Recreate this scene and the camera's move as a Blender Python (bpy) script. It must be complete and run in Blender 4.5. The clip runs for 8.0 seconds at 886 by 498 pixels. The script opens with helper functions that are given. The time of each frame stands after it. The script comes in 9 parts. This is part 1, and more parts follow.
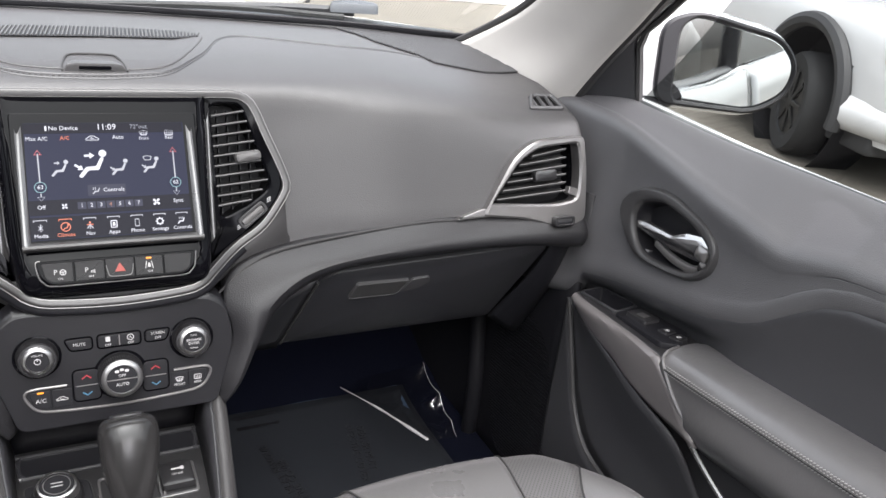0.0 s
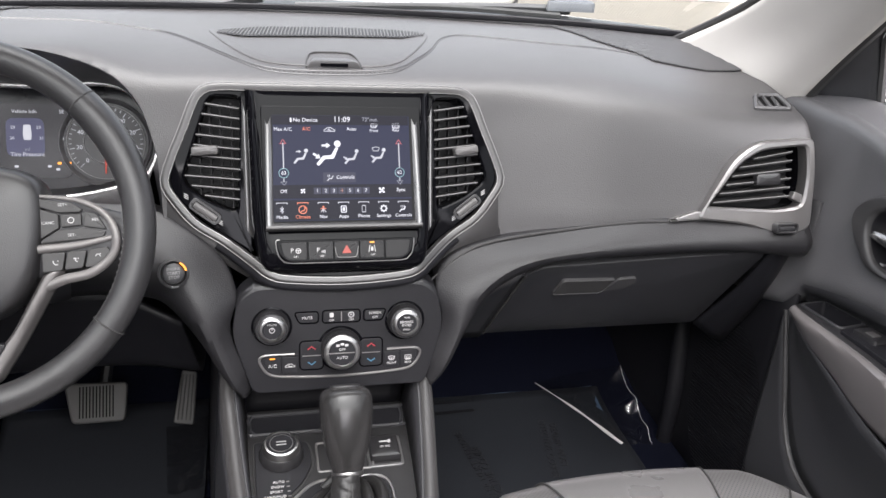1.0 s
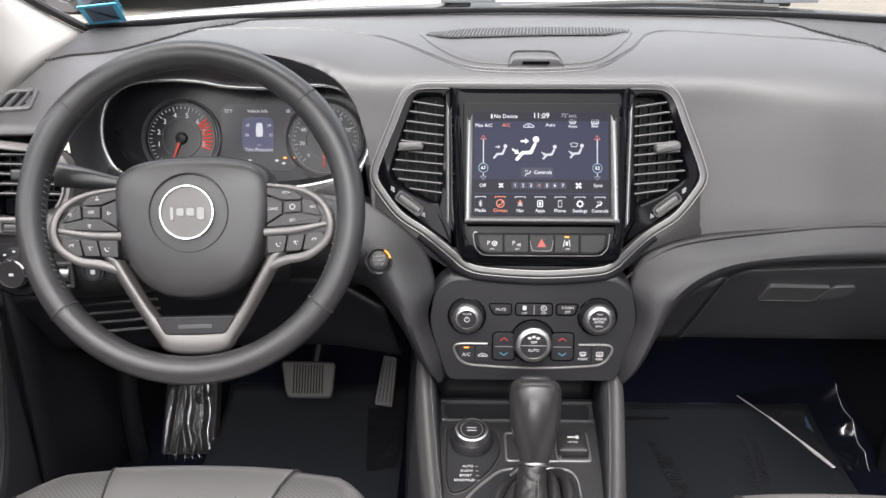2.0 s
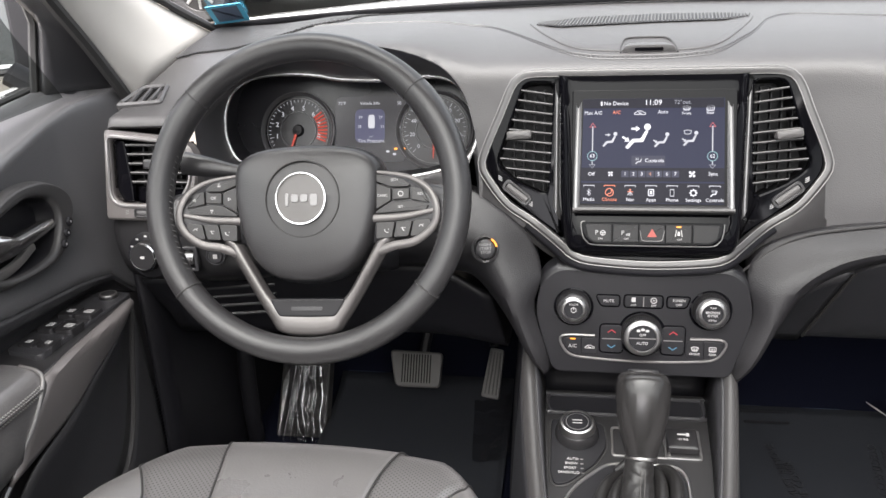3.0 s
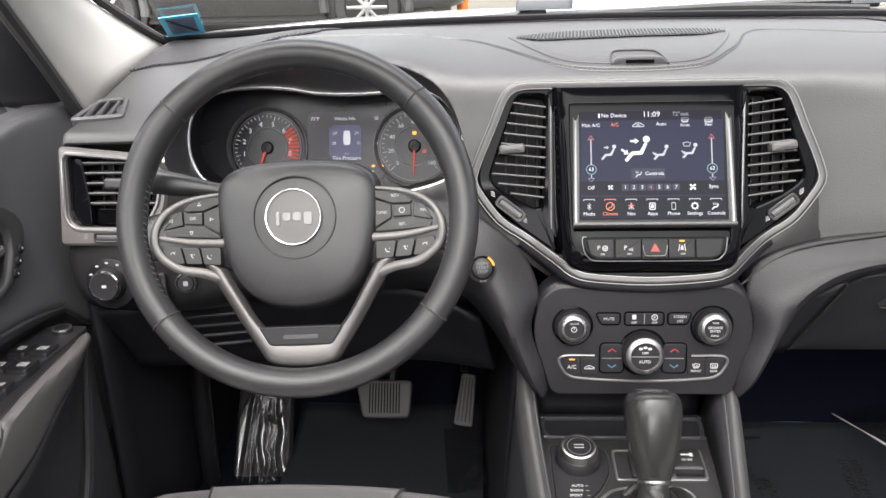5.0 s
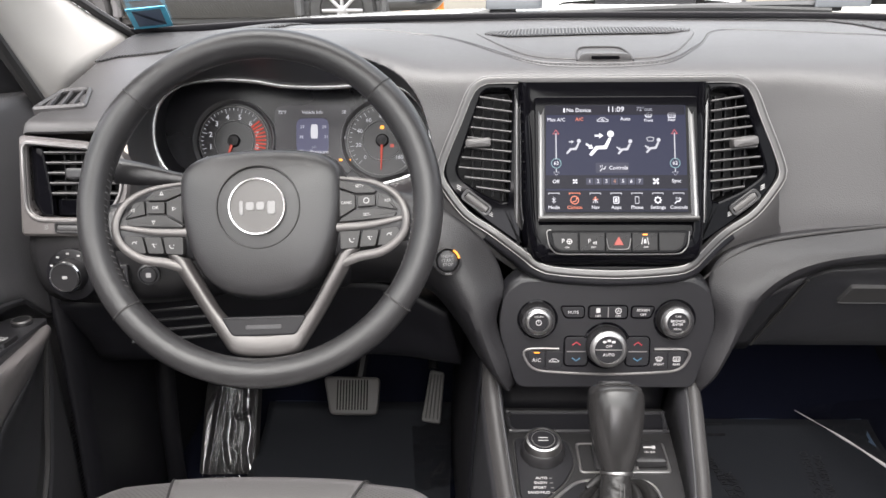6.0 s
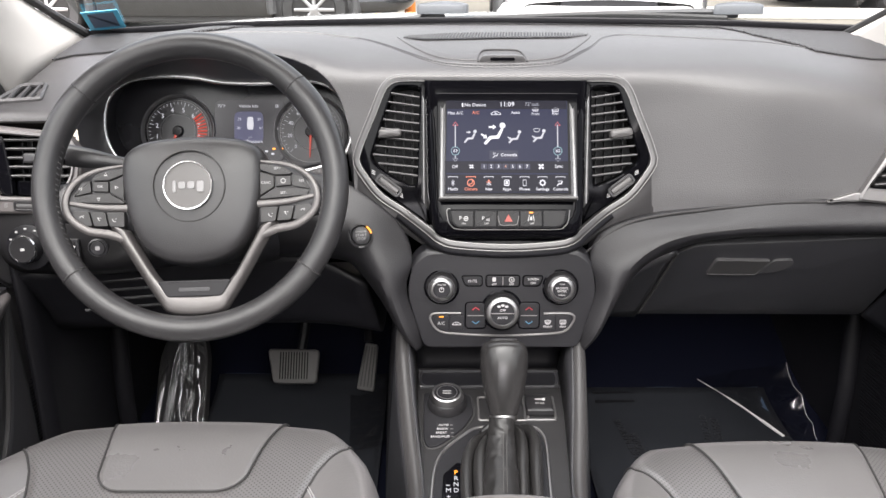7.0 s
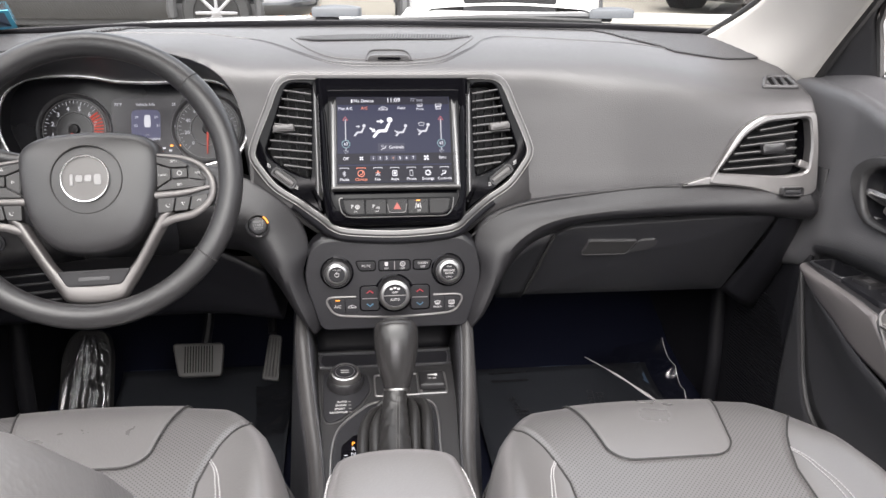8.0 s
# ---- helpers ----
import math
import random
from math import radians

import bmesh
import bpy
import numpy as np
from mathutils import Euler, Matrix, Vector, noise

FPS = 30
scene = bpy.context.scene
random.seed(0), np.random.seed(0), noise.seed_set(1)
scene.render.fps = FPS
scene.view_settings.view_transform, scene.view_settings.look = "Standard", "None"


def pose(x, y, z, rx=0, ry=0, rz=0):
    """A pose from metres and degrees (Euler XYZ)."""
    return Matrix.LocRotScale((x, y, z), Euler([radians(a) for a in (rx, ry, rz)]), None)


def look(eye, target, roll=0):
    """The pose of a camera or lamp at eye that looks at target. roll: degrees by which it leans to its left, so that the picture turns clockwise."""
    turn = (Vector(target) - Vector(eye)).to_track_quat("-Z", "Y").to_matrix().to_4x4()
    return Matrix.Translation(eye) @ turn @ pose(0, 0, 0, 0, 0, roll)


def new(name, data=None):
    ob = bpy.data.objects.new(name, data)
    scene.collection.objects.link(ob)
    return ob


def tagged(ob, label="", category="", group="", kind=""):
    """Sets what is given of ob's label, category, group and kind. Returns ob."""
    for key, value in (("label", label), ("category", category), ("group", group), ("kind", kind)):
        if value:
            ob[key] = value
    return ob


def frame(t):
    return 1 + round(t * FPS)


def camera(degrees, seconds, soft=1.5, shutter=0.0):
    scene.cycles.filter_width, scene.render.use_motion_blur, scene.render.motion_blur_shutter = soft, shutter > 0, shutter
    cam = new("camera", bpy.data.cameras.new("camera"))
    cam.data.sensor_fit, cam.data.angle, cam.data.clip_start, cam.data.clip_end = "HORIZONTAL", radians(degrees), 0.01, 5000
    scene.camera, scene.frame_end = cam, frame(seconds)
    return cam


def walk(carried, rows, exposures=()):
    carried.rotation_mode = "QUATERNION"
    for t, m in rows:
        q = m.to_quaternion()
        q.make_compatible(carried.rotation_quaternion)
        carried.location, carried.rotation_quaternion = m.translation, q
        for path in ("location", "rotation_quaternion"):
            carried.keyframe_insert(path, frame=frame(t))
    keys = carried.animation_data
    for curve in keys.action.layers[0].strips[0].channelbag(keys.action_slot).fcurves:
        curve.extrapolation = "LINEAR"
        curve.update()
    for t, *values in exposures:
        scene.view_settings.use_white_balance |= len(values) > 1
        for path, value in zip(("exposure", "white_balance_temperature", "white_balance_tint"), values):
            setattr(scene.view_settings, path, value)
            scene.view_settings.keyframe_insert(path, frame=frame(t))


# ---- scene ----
# the car's own frame leans nose-down against the level
CAR = pose(0, 0, 0, -5.5)
cam = camera(58.8, 8.0)
PATH = [
    (0, (-0.075, -0.919, 0.961), (0.838, 0.738, 0.314), 4.8),
    (0.5, (-0.096, -0.918, 0.961), (0.62, 0.825, 0.293), 4.4),
    (1, (-0.102, -0.925, 0.958), (0.36, 0.898, 0.279), 3.2),
    (1.5, (-0.102, -0.933, 0.953), (0.094, 0.937, 0.271), 1.6),
    (2, (-0.098, -0.944, 0.95), (-0.136, 0.937, 0.27), -0.0),
    (2.2, (-0.097, -0.947, 0.948), (-0.212, 0.931, 0.269), -0.5),
    (3.3, (-0.089, -0.95, 0.935), (-0.431, 0.902, 0.262), -2.4),
    (3.5, (-0.091, -0.95, 0.935), (-0.429, 0.903, 0.264), -2.5),
    (4, (-0.115, -0.948, 0.938), (-0.387, 0.92, 0.279), -2.2),
    (4.2, (-0.133, -0.946, 0.934), (-0.376, 0.932, 0.289), -2.1),
    (5.3, (-0.202, -0.902, 0.906), (-0.279, 1.0, 0.295), -0.9),
    (5.5, (-0.198, -0.899, 0.902), (-0.269, 1.004, 0.294), -0.7),
    (6, (-0.183, -0.919, 0.899), (-0.226, 0.988, 0.296), -0.4),
    (6.5, (-0.139, -0.984, 0.907), (-0.161, 0.922, 0.302), -0.1),
    (7, (-0.09, -1.063, 0.911), (-0.079, 0.844, 0.306), 0.1),
    (7.5, (-0.064, -1.124, 0.911), (0.025, 0.781, 0.309), 0.4),
    (8, (-0.061, -1.149, 0.909), (0.167, 0.747, 0.316), 0.5),
]
walk(cam, [(t, CAR @ look(eye, target, roll)) for t, eye, target, roll in PATH], [(0, 2.74, 6400, 15), (1.5, 2.85, 6480, 16), (3.5, 2.90, 6600, 14), (8, 2.92, 6600, 16)])
# ---------------------------------------------------------------- light
world = bpy.data.worlds.new("sky")
scene.world = world
world.use_nodes = True
_nt = world.node_tree
_sky = _nt.nodes.new("ShaderNodeTexSky")
_sky.sky_type = "NISHITA"
_sky.sun_disc = False
_sky.sun_elevation, _sky.sun_rotation = radians(62), radians(189)
_sky.air_density, _sky.dust_density, _sky.ozone_density = 1.0, 4.0, 0.6
_hsv = _nt.nodes.new("ShaderNodeHueSaturation")
_hsv.inputs["Saturation"].default_value = 0.22
_nt.links.new(_sky.outputs[0], _hsv.inputs["Color"])
_nt.links.new(_hsv.outputs[0], _nt.nodes["Background"].inputs[0])
_nt.nodes["Background"].inputs[1].default_value = 0.15
_sun = bpy.data.lights.new("sun", "SUN")
_sun.energy, _sun.angle, _sun.color = 2.1, radians(90), (1.0, 0.965, 0.92)
sun = new("sun", _sun)
sun.matrix_world = look((-0.6, -3.9, 7.5), (0, 0, 0))
tagged(sun, kind="structure")


# ---------------------------------------------------------------- materials
def mat(name, color, rough=0.5, metal=0.0, grain=0.0, scale=700.0, var=0.12, coat=0.0, spec=0.5, dirt=0.0, emit=0.0, kind="noise", crease=0.0):
    """A principled material: colour varied at two scales, roughness varied, and a fine relief."""
    m = bpy.data.materials.new(name)
    m.use_nodes = True
    nt = m.node_tree
    b = nt.nodes["Principled BSDF"]
    b.inputs["Roughness"].default_value = rough
    b.inputs["Metallic"].default_value = metal
    b.inputs["Coat Weight"].default_value = coat
    b.inputs["Coat Roughness"].default_value = 0.06
    b.inputs["Specular IOR Level"].default_value = spec
    tc = nt.nodes.new("ShaderNodeTexCoord")
    geo = nt.nodes.new("ShaderNodeNewGeometry")
    big = nt.nodes.new("ShaderNodeTexNoise")
    big.inputs["Scale"].default_value, big.inputs["Detail"].default_value = 7.0, 5.0
    fine = nt.nodes.new("ShaderNodeTexNoise" if kind == "noise" else "ShaderNodeTexVoronoi")
    fine.inputs["Scale"].default_value = scale
    for n in (big, fine):
        nt.links.new(geo.outputs["Position"], n.inputs["Vector"])
    mix = nt.nodes.new("ShaderNodeMix")
    mix.data_type = "RGBA"
    c = Vector(color)
    mix.inputs[6].default_value = (*(c * (1 - var)), 1)
    mix.inputs[7].default_value = (*[min(1, v) for v in c * (1 + var)], 1)
    nt.links.new(big.outputs["Fac"], mix.inputs[0])
    nt.links.new(mix.outputs[2], b.inputs["Base Color"])
    ramp = nt.nodes.new("ShaderNodeMapRange")
    ramp.inputs["To Min"].default_value = max(0.02, rough * (0.85 - dirt))
    ramp.inputs["To Max"].default_value = min(1.0, rough * (1.15 + dirt))
    nt.links.new(big.outputs["Fac"], ramp.inputs["Value"])
    nt.links.new(ramp.outputs[0], b.inputs["Roughness"])
    if grain:
        bump = nt.nodes.new("ShaderNodeBump")
        bump.inputs["Strength"].default_value = grain
        bump.inputs["Distance"].default_value = 0.0006
        nt.links.new(fine.outputs["Fac" if kind == "noise" else "Distance"], bump.inputs["Height"])
        nt.links.new(bump.outputs[0], b.inputs["Normal"])
        if crease:
            soft_ = nt.nodes.new("ShaderNodeTexNoise")
            soft_.inputs["Scale"].default_value, soft_.inputs["Detail"].default_value, soft_.inputs["Distortion"].default_value = 22.0, 3.0, 0.6
            nt.links.new(geo.outputs["Position"], soft_.inputs["Vector"])
            bump2 = nt.nodes.new("ShaderNodeBump")
            bump2.inputs["Strength"].default_value, bump2.inputs["Distance"].default_value = crease, 0.004
            nt.links.new(soft_.outputs["Fac"], bump2.inputs["Height"])
            nt.links.new(bump2.outputs[0], bump.inputs["Normal"])
    if emit:
        b.inputs["Emission Color"].default_value = (*color, 1)
        b.inputs["Emission Strength"].default_value = emit
    return m


def glass(name, tint=(1, 1, 1), rough=0.0):
    m = bpy.data.materials.new(name)
    m.use_nodes = True
    nt = m.node_tree
    nt.nodes.remove(nt.nodes["Principled BSDF"])
    a, g, mx = nt.nodes.new("ShaderNodeBsdfTransparent"), nt.nodes.new("ShaderNodeBsdfGlossy"), nt.nodes.new("ShaderNodeMixShader")
    lw_ = nt.nodes.new("ShaderNodeLayerWeight")
    lw_.inputs[0].default_value = 0.5
    pw = nt.nodes.new("ShaderNodeMath")
    pw.operation = "POWER"
    pw.inputs[1].default_value = 5.0
    f = nt.nodes.new("ShaderNodeMapRange")
    f.inputs["To Min"].default_value, f.inputs["To Max"].default_value = 0.05, 0.95
    nt.links.new(lw_.outputs["Facing"], pw.inputs[0])
    nt.links.new(pw.outputs[0], f.inputs["Value"])
    a.inputs[0].default_value = (*tint, 1)
    g.inputs["Roughness"].default_value = rough
    nt.links.new(f.outputs[0], mx.inputs[0])
    nt.links.new(a.outputs[0], mx.inputs[1])
    nt.links.new(g.outputs[0], mx.inputs[2])
    nt.links.new(mx.outputs[0], nt.nodes["Material Output"].inputs[0])
    return m


def film_mat(name, tint, low, rough):
    """Thin clear plastic: mostly seen through, with a sharp sheen."""
    m = glass(name, tint, rough)
    for n in m.node_tree.nodes:
        if n.bl_idname == "ShaderNodeMapRange":
            n.inputs["To Min"].default_value = low
    return m


SOFT = mat("soft_dash_vinyl", (0.039, 0.0385, 0.0390), 0.43, grain=0.38, scale=760, spec=0.62, kind="voronoi")
HARD = mat("hard_black_plastic", (0.0165, 0.0168, 0.0185), 0.36, grain=0.25, scale=900, spec=0.7)
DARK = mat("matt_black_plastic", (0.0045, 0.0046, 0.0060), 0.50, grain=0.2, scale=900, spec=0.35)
PANEL = mat("satin_charcoal_plastic", (0.0105, 0.0105, 0.0112), 0.32, grain=0.12, scale=1200, spec=0.65)
GLOSS = mat("piano_black", (0.002, 0.002, 0.0027), 0.05, spec=0.13, var=0.1, dirt=0.3)
SILVER = mat("satin_silver_trim", (0.26, 0.254, 0.250), 0.34, metal=0.9, grain=0.05, scale=1500)
GUNMETAL = mat("gunmetal_trim", (0.20, 0.20, 0.20), 0.28, metal=0.85, grain=0.04, scale=1500)
HANDLE = mat("satin_chrome", (0.62, 0.615, 0.61), 0.24, metal=1.0)
CHROME = mat("chrome", (0.80, 0.80, 0.80), 0.10, metal=1.0)
LEATHER = mat("black_leather", (0.094, 0.0930, 0.0930), 0.29, spec=1.0, crease=0.04, grain=0.16, scale=330, kind="voronoi", dirt=0.06, var=0.06)
WHEEL = mat("wheel_leather", (0.0145, 0.0145, 0.0150), 0.31, spec=0.62, grain=0.24, scale=1000, kind="voronoi")
SLAT = mat("satin_vent_slat", (0.022, 0.022, 0.022), 0.35)
SLAT_EDGE = mat("vent_slat_edge", (0.11, 0.11, 0.11), 0.3)
RUBBER = mat("black_rubber", (0.018, 0.018, 0.018), 0.65, grain=0.3, scale=500)
PAD_THREAD = mat("dark_pad_thread", (0.045, 0.044, 0.043), 0.7)
LINER = mat("grey_headliner", (0.38, 0.375, 0.365), 0.9, grain=0.4, scale=900, spec=0.2)
STITCH = mat("grey_thread", (0.26, 0.26, 0.26), 0.7)
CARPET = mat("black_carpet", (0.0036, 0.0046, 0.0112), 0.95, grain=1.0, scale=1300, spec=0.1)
CLOTH = mat("light_grey_headliner", (0.385, 0.376, 0.356), 0.85, grain=0.4, scale=900, spec=0.2)
WHITE_MARK = mat("white_marking", (0.36, 0.36, 0.36), 0.5)
GREY_MARK = mat("grey_marking", (0.22, 0.22, 0.22), 0.5)
RED_MARK = mat("red_marking", (0.26, 0.022, 0.03), 0.4)
BLUE_MARK = mat("blue_marking", (0.05, 0.13, 0.20), 0.4)
GLASS = glass("clear_glass", (0.31, 0.33, 0.325))
SCREEN_GLASS = glass("windscreen_glass", (0.60, 0.63, 0.62))
PAINT = mat("white_car_paint", (0.66, 0.66, 0.655), 0.18, coat=0.8, var=0.02)


# ---------------------------------------------------------------- shape helpers
def spl(pts, n, closed=False):
    """n points along a smooth curve through pts."""
    p = np.array(pts, float)
    k = len(p)
    if closed:
        ext = np.vstack([p[-1:], p, p[:2]])
        t = np.linspace(0, k, n, endpoint=False)
    else:
        ext = np.vstack([2 * p[0] - p[1], p, 2 * p[-1] - p[-2]])
        t = np.linspace(0, k - 1, n)
    i = np.minimum(t.astype(int), k - 1 if closed else k - 2)
    f = (t - i)[:, None]
    a, b, c, d = ext[i], ext[i + 1], ext[i + 2], ext[i + 3]
    return 0.5 * (2 * b + (c - a) * f + (2 * a - 5 * b + 4 * c - d) * f**2 + (3 * b - a - 3 * c + d) * f**3)


def even(pts, n, closed=False):
    """The same curve with points at equal steps."""
    q = spl(pts, n * 8, closed)
    if closed:
        q = np.vstack([q, q[:1]])
    s = np.r_[0, np.cumsum(np.linalg.norm(np.diff(q, axis=0), axis=1))]
    w = np.linspace(0, s[-1], n, endpoint=not closed)
    return np.stack([np.interp(w, s, q[:, j]) for j in range(q.shape[1])], 1)


def grid(P, cu=False, cv=False):
    nu, nv = P.shape[:2]
    v = P.reshape(-1, 3)
    f = []
    for i in range(nu if cu else nu - 1):
        for j in range(nv if cv else nv - 1):
            i2, j2 = (i + 1) % nu, (j + 1) % nv
            f.append((i * nv + j, i2 * nv + j, i2 * nv + j2, i * nv + j2))
    return v, f


def loft(rails, nu=24, nv=12, cu=False, cv=False, straight=False):
    """A smooth skin over rails: u runs along each rail, v across them."""
    R = np.array([even(r, nu, cu) if len(r) != nu or not isinstance(r, np.ndarray) else r for r in rails])
    if straight:
        P = np.swapaxes(R, 0, 1)
    else:
        P = np.array([spl(R[:, i], nv, cv) for i in range(nu)])
    return grid(P, cu, cv)


def join(*geos):
    v, f, o = [], [], 0
    for gv, gf in geos:
        v.append(np.asarray(gv, float))
        f += [tuple(i + o for i in q) for q in gf]
        o += len(gv)
    return np.vstack(v), f


def xf(geo, m):
    v = np.asarray(geo[0], float)
    a = np.array(m)
    return v @ a[:3, :3].T + a[:3, 3], geo[1]


def at(x, y, z, tilt=0.0, yaw=0.0, spin=0.0):
    """A frame on a panel: local x to the right, local y up along it, local z out of it to the rear of the car; tilt leans its top forward."""
    return pose(x, y, z, 90 - tilt, 0, yaw) @ pose(0, 0, 0, 0, 0, spin)


def flat(x, y, z, tilt=0.0, yaw=0.0):
    """A frame on a level thing: local x right, y ahead, z up; tilt raises its front."""
    return pose(x, y, z, tilt, 0, yaw)


def fillet(pts, r, n=4):
    """A polygon with rounded corners. r: one radius, or one for each corner."""
    out, k = [], len(pts)
    for i in range(k):
        p, a, b = (np.array(pts[j % k], float) for j in (i, i - 1, i + 1))
        rr = r[i] if isinstance(r, (list, tuple)) else r
        u, w = a - p, b - p
        lu, lw = np.linalg.norm(u), np.linalg.norm(w)
        s = min(rr, lu * 0.48, lw * 0.48)
        p0, p1 = p + u / lu * s, p + w / lw * s
        for t in np.linspace(0, 1, n + 1):
            out.append((1 - t) ** 2 * p0 + 2 * t * (1 - t) * p + t * t * p1)
    return np.array(out)


def rrect(w, h, r, n=4):
    return fillet([(-w / 2, -h / 2), (w / 2, -h / 2), (w / 2, h / 2), (-w / 2, h / 2)], r, n)


def area2(o):
    return 0.5 * np.sum(o[:, 0] * np.roll(o[:, 1], -1) - np.roll(o[:, 0], -1) * o[:, 1])


def inset(o, d):
    """The outline moved inwards by d."""
    s = 1 if area2(o) > 0 else -1
    e = np.roll(o, -1, 0) - o
    e /= np.linalg.norm(e, axis=1)[:, None] + 1e-9
    nrm = np.stack([-e[:, 1], e[:, 0]], 1) * s
    m = nrm + np.roll(nrm, 1, 0)
    m /= np.linalg.norm(m, axis=1)[:, None] + 1e-9
    c = np.maximum(0.5, (m * nrm).sum(1))[:, None]
    return o + m * d / c


def slab(o, z0, z1, bev=0.001, dome=0.0):
    """A plate with the outline o from z0 to z1, its front edge rounded; dome raises its middle."""
    o = np.asarray(o, float)
    n = len(o)
    rings = [(o, z0), (o, z1 - bev), (inset(o, bev * 0.3), z1 - bev * 0.3), (inset(o, bev), z1)]
    c = o.mean(0)
    if dome:
        base = inset(o, bev)
        rings += [(c + (base - c) * k, z1 + dome * (1 - k * k)) for k in (0.8, 0.5, 0.2)]
    else:
        rings.append((inset(o, bev * 1.2), z1))
    v = np.vstack([np.c_[r, np.full(n, z)] for r, z in rings])
    f = [tuple(range(n))[::-1]]
    for k in range(len(rings) - 1):
        f += [(k * n + i, k * n + (i + 1) % n, (k + 1) * n + (i + 1) % n, (k + 1) * n + i) for i in range(n)]
    f.append(tuple((len(rings) - 1) * n + i for i in range(n)))
    return v, f


def frame_plate(o, i, z0, z1, bev=0.0008):
    """A ring-shaped plate between two outlines with the same number of points."""
    o, i = np.asarray(o, float), np.asarray(i, float)
    n = len(o)
    rings = [(o, z0), (o, z1 - bev), (inset(o, bev), z1), (inset(i, -bev), z1), (i, z1 - bev), (i, z0)]
    v = np.vstack([np.c_[r, np.full(n, z)] for r, z in rings])
    f = []
    for k in range(6):
        k2 = (k + 1) % 6
        f += [(k * n + a, k * n + (a + 1) % n, k2 * n + (a + 1) % n, k2 * n + a) for a in range(n)]
    return v, f


def revolve(profile, n=24):
    """A turned body about local z from (radius, z) pairs; ends on the axis are closed."""
    pr = np.array(profile, float)
    a = np.linspace(0, 2 * math.pi, n, endpoint=False)
    P = np.stack([np.outer(np.cos(a), pr[:, 0]), np.outer(np.sin(a), pr[:, 0]), np.tile(pr[:, 1], (n, 1))], -1)
    k = len(pr)
    hollow = pr[0, 0] > 1e-6 and pr[-1, 0] > 1e-6
    v, f = grid(P, cu=True, cv=hollow)
    if not hollow:
        f = list(f) + [tuple(i * k for i in range(n))[::-1], tuple(i * k + k - 1 for i in range(n))]
    return v, f


def rbox(sx, sy, sz, b=0.003):
    """A box standing on z = 0, with rounded edges."""
    o = rrect(sx, sy, min(b * 2, sx * 0.4, sy * 0.4), 3)
    n = len(o)
    rings = [(inset(o, b), 0), (inset(o, b * 0.3), b * 0.3), (o, b), (o, sz - b), (inset(o, b * 0.3), sz - b * 0.3), (inset(o, b), sz)]
    v = np.vstack([np.c_[r, np.full(n, z)] for r, z in rings])
    f = [tuple(range(n))[::-1]]
    for k in range(5):
        f += [(k * n + i, k * n + (i + 1) % n, (k + 1) * n + (i + 1) % n, (k + 1) * n + i) for i in range(n)]
    f.append(tuple(5 * n + i for i in range(n)))
    return v, f


def tube(pts, r, n=8, closed=False, flatten=1.0, up=None):
    """A round (or flattened) bar along a curve. r: one radius or one a point; up: the way that is flattened."""
    p = np.asarray(pts, float)
    k = len(p)
    t = (np.roll(p, -1, 0) - np.roll(p, 1, 0)) if closed else np.gradient(p, axis=0)
    t /= np.linalg.norm(t, axis=1)[:, None] + 1e-12
    r = np.full(k, r) if np.isscalar(r) else np.asarray(r, float)
    if up is None:
        u = np.cross(t[0], (0.3, 0.2, 0.93))
        us = []
        for i in range(k):
            u = u - t[i] * (u @ t[i])
            u = u / (np.linalg.norm(u) + 1e-12)
            us.append(u)
        us = np.array(us)
    else:
        us = np.tile(np.array(up, float), (k, 1))
        us = us - t * (us * t).sum(1)[:, None]
        us /= np.linalg.norm(us, axis=1)[:, None] + 1e-12
    ws = np.cross(t, us)
    a = np.linspace(0, 2 * math.pi, n, endpoint=False)
    P = p[:, None] + r[:, None, None] * (np.cos(a)[None, :, None] * us[:, None] * flatten + np.sin(a)[None, :, None] * ws[:, None])
    v, f = grid(P, cu=closed, cv=True)
    if not closed:
        f = list(f) + [tuple(range(n))[::-1], tuple((k - 1) * n + i for i in range(n))]
    return v, f


WORLD = {}
BASE = CAR


def thing(name, loc, label, category, group="", kind=""):
    ob = new(name)
    ob.matrix_basis = BASE @ Matrix.Translation(loc)
    ob.empty_display_size = 0.05
    WORLD[ob] = Matrix.Translation(loc)
    return tagged(ob, label, category, group, kind)


def part(name, geo, material, parent=None, label="", sharp=38, solid=0.0, kind="", category=""):
    """One mesh object, from (vertices, faces) in world metres, under a thing or a part."""
    me = bpy.data.meshes.new(name)
    me.from_pydata([tuple(v) for v in geo[0]], [], [tuple(int(i) for i in q) for q in geo[1]])
    bm = bmesh.new()
    bm.from_mesh(me)
    bmesh.ops.recalc_face_normals(bm, faces=bm.faces)
    bm.to_mesh(me)
    bm.free()
    me.polygons.foreach_set("use_smooth", [True] * len(me.polygons))
    me.set_sharp_from_angle(angle=radians(sharp))
    me.materials.append(material)
    ob = new(name, me)
    if parent is not None:
        ob.parent = parent
        ob.matrix_parent_inverse = WORLD.get(parent, Matrix()).inverted()
    else:
        ob.matrix_basis = BASE
    if solid:
        m = ob.modifiers.new("thickness", "SOLIDIFY")
        m.thickness, m.offset = abs(solid), -1 if solid > 0 else 1
    return tagged(ob, label, category, kind=kind)


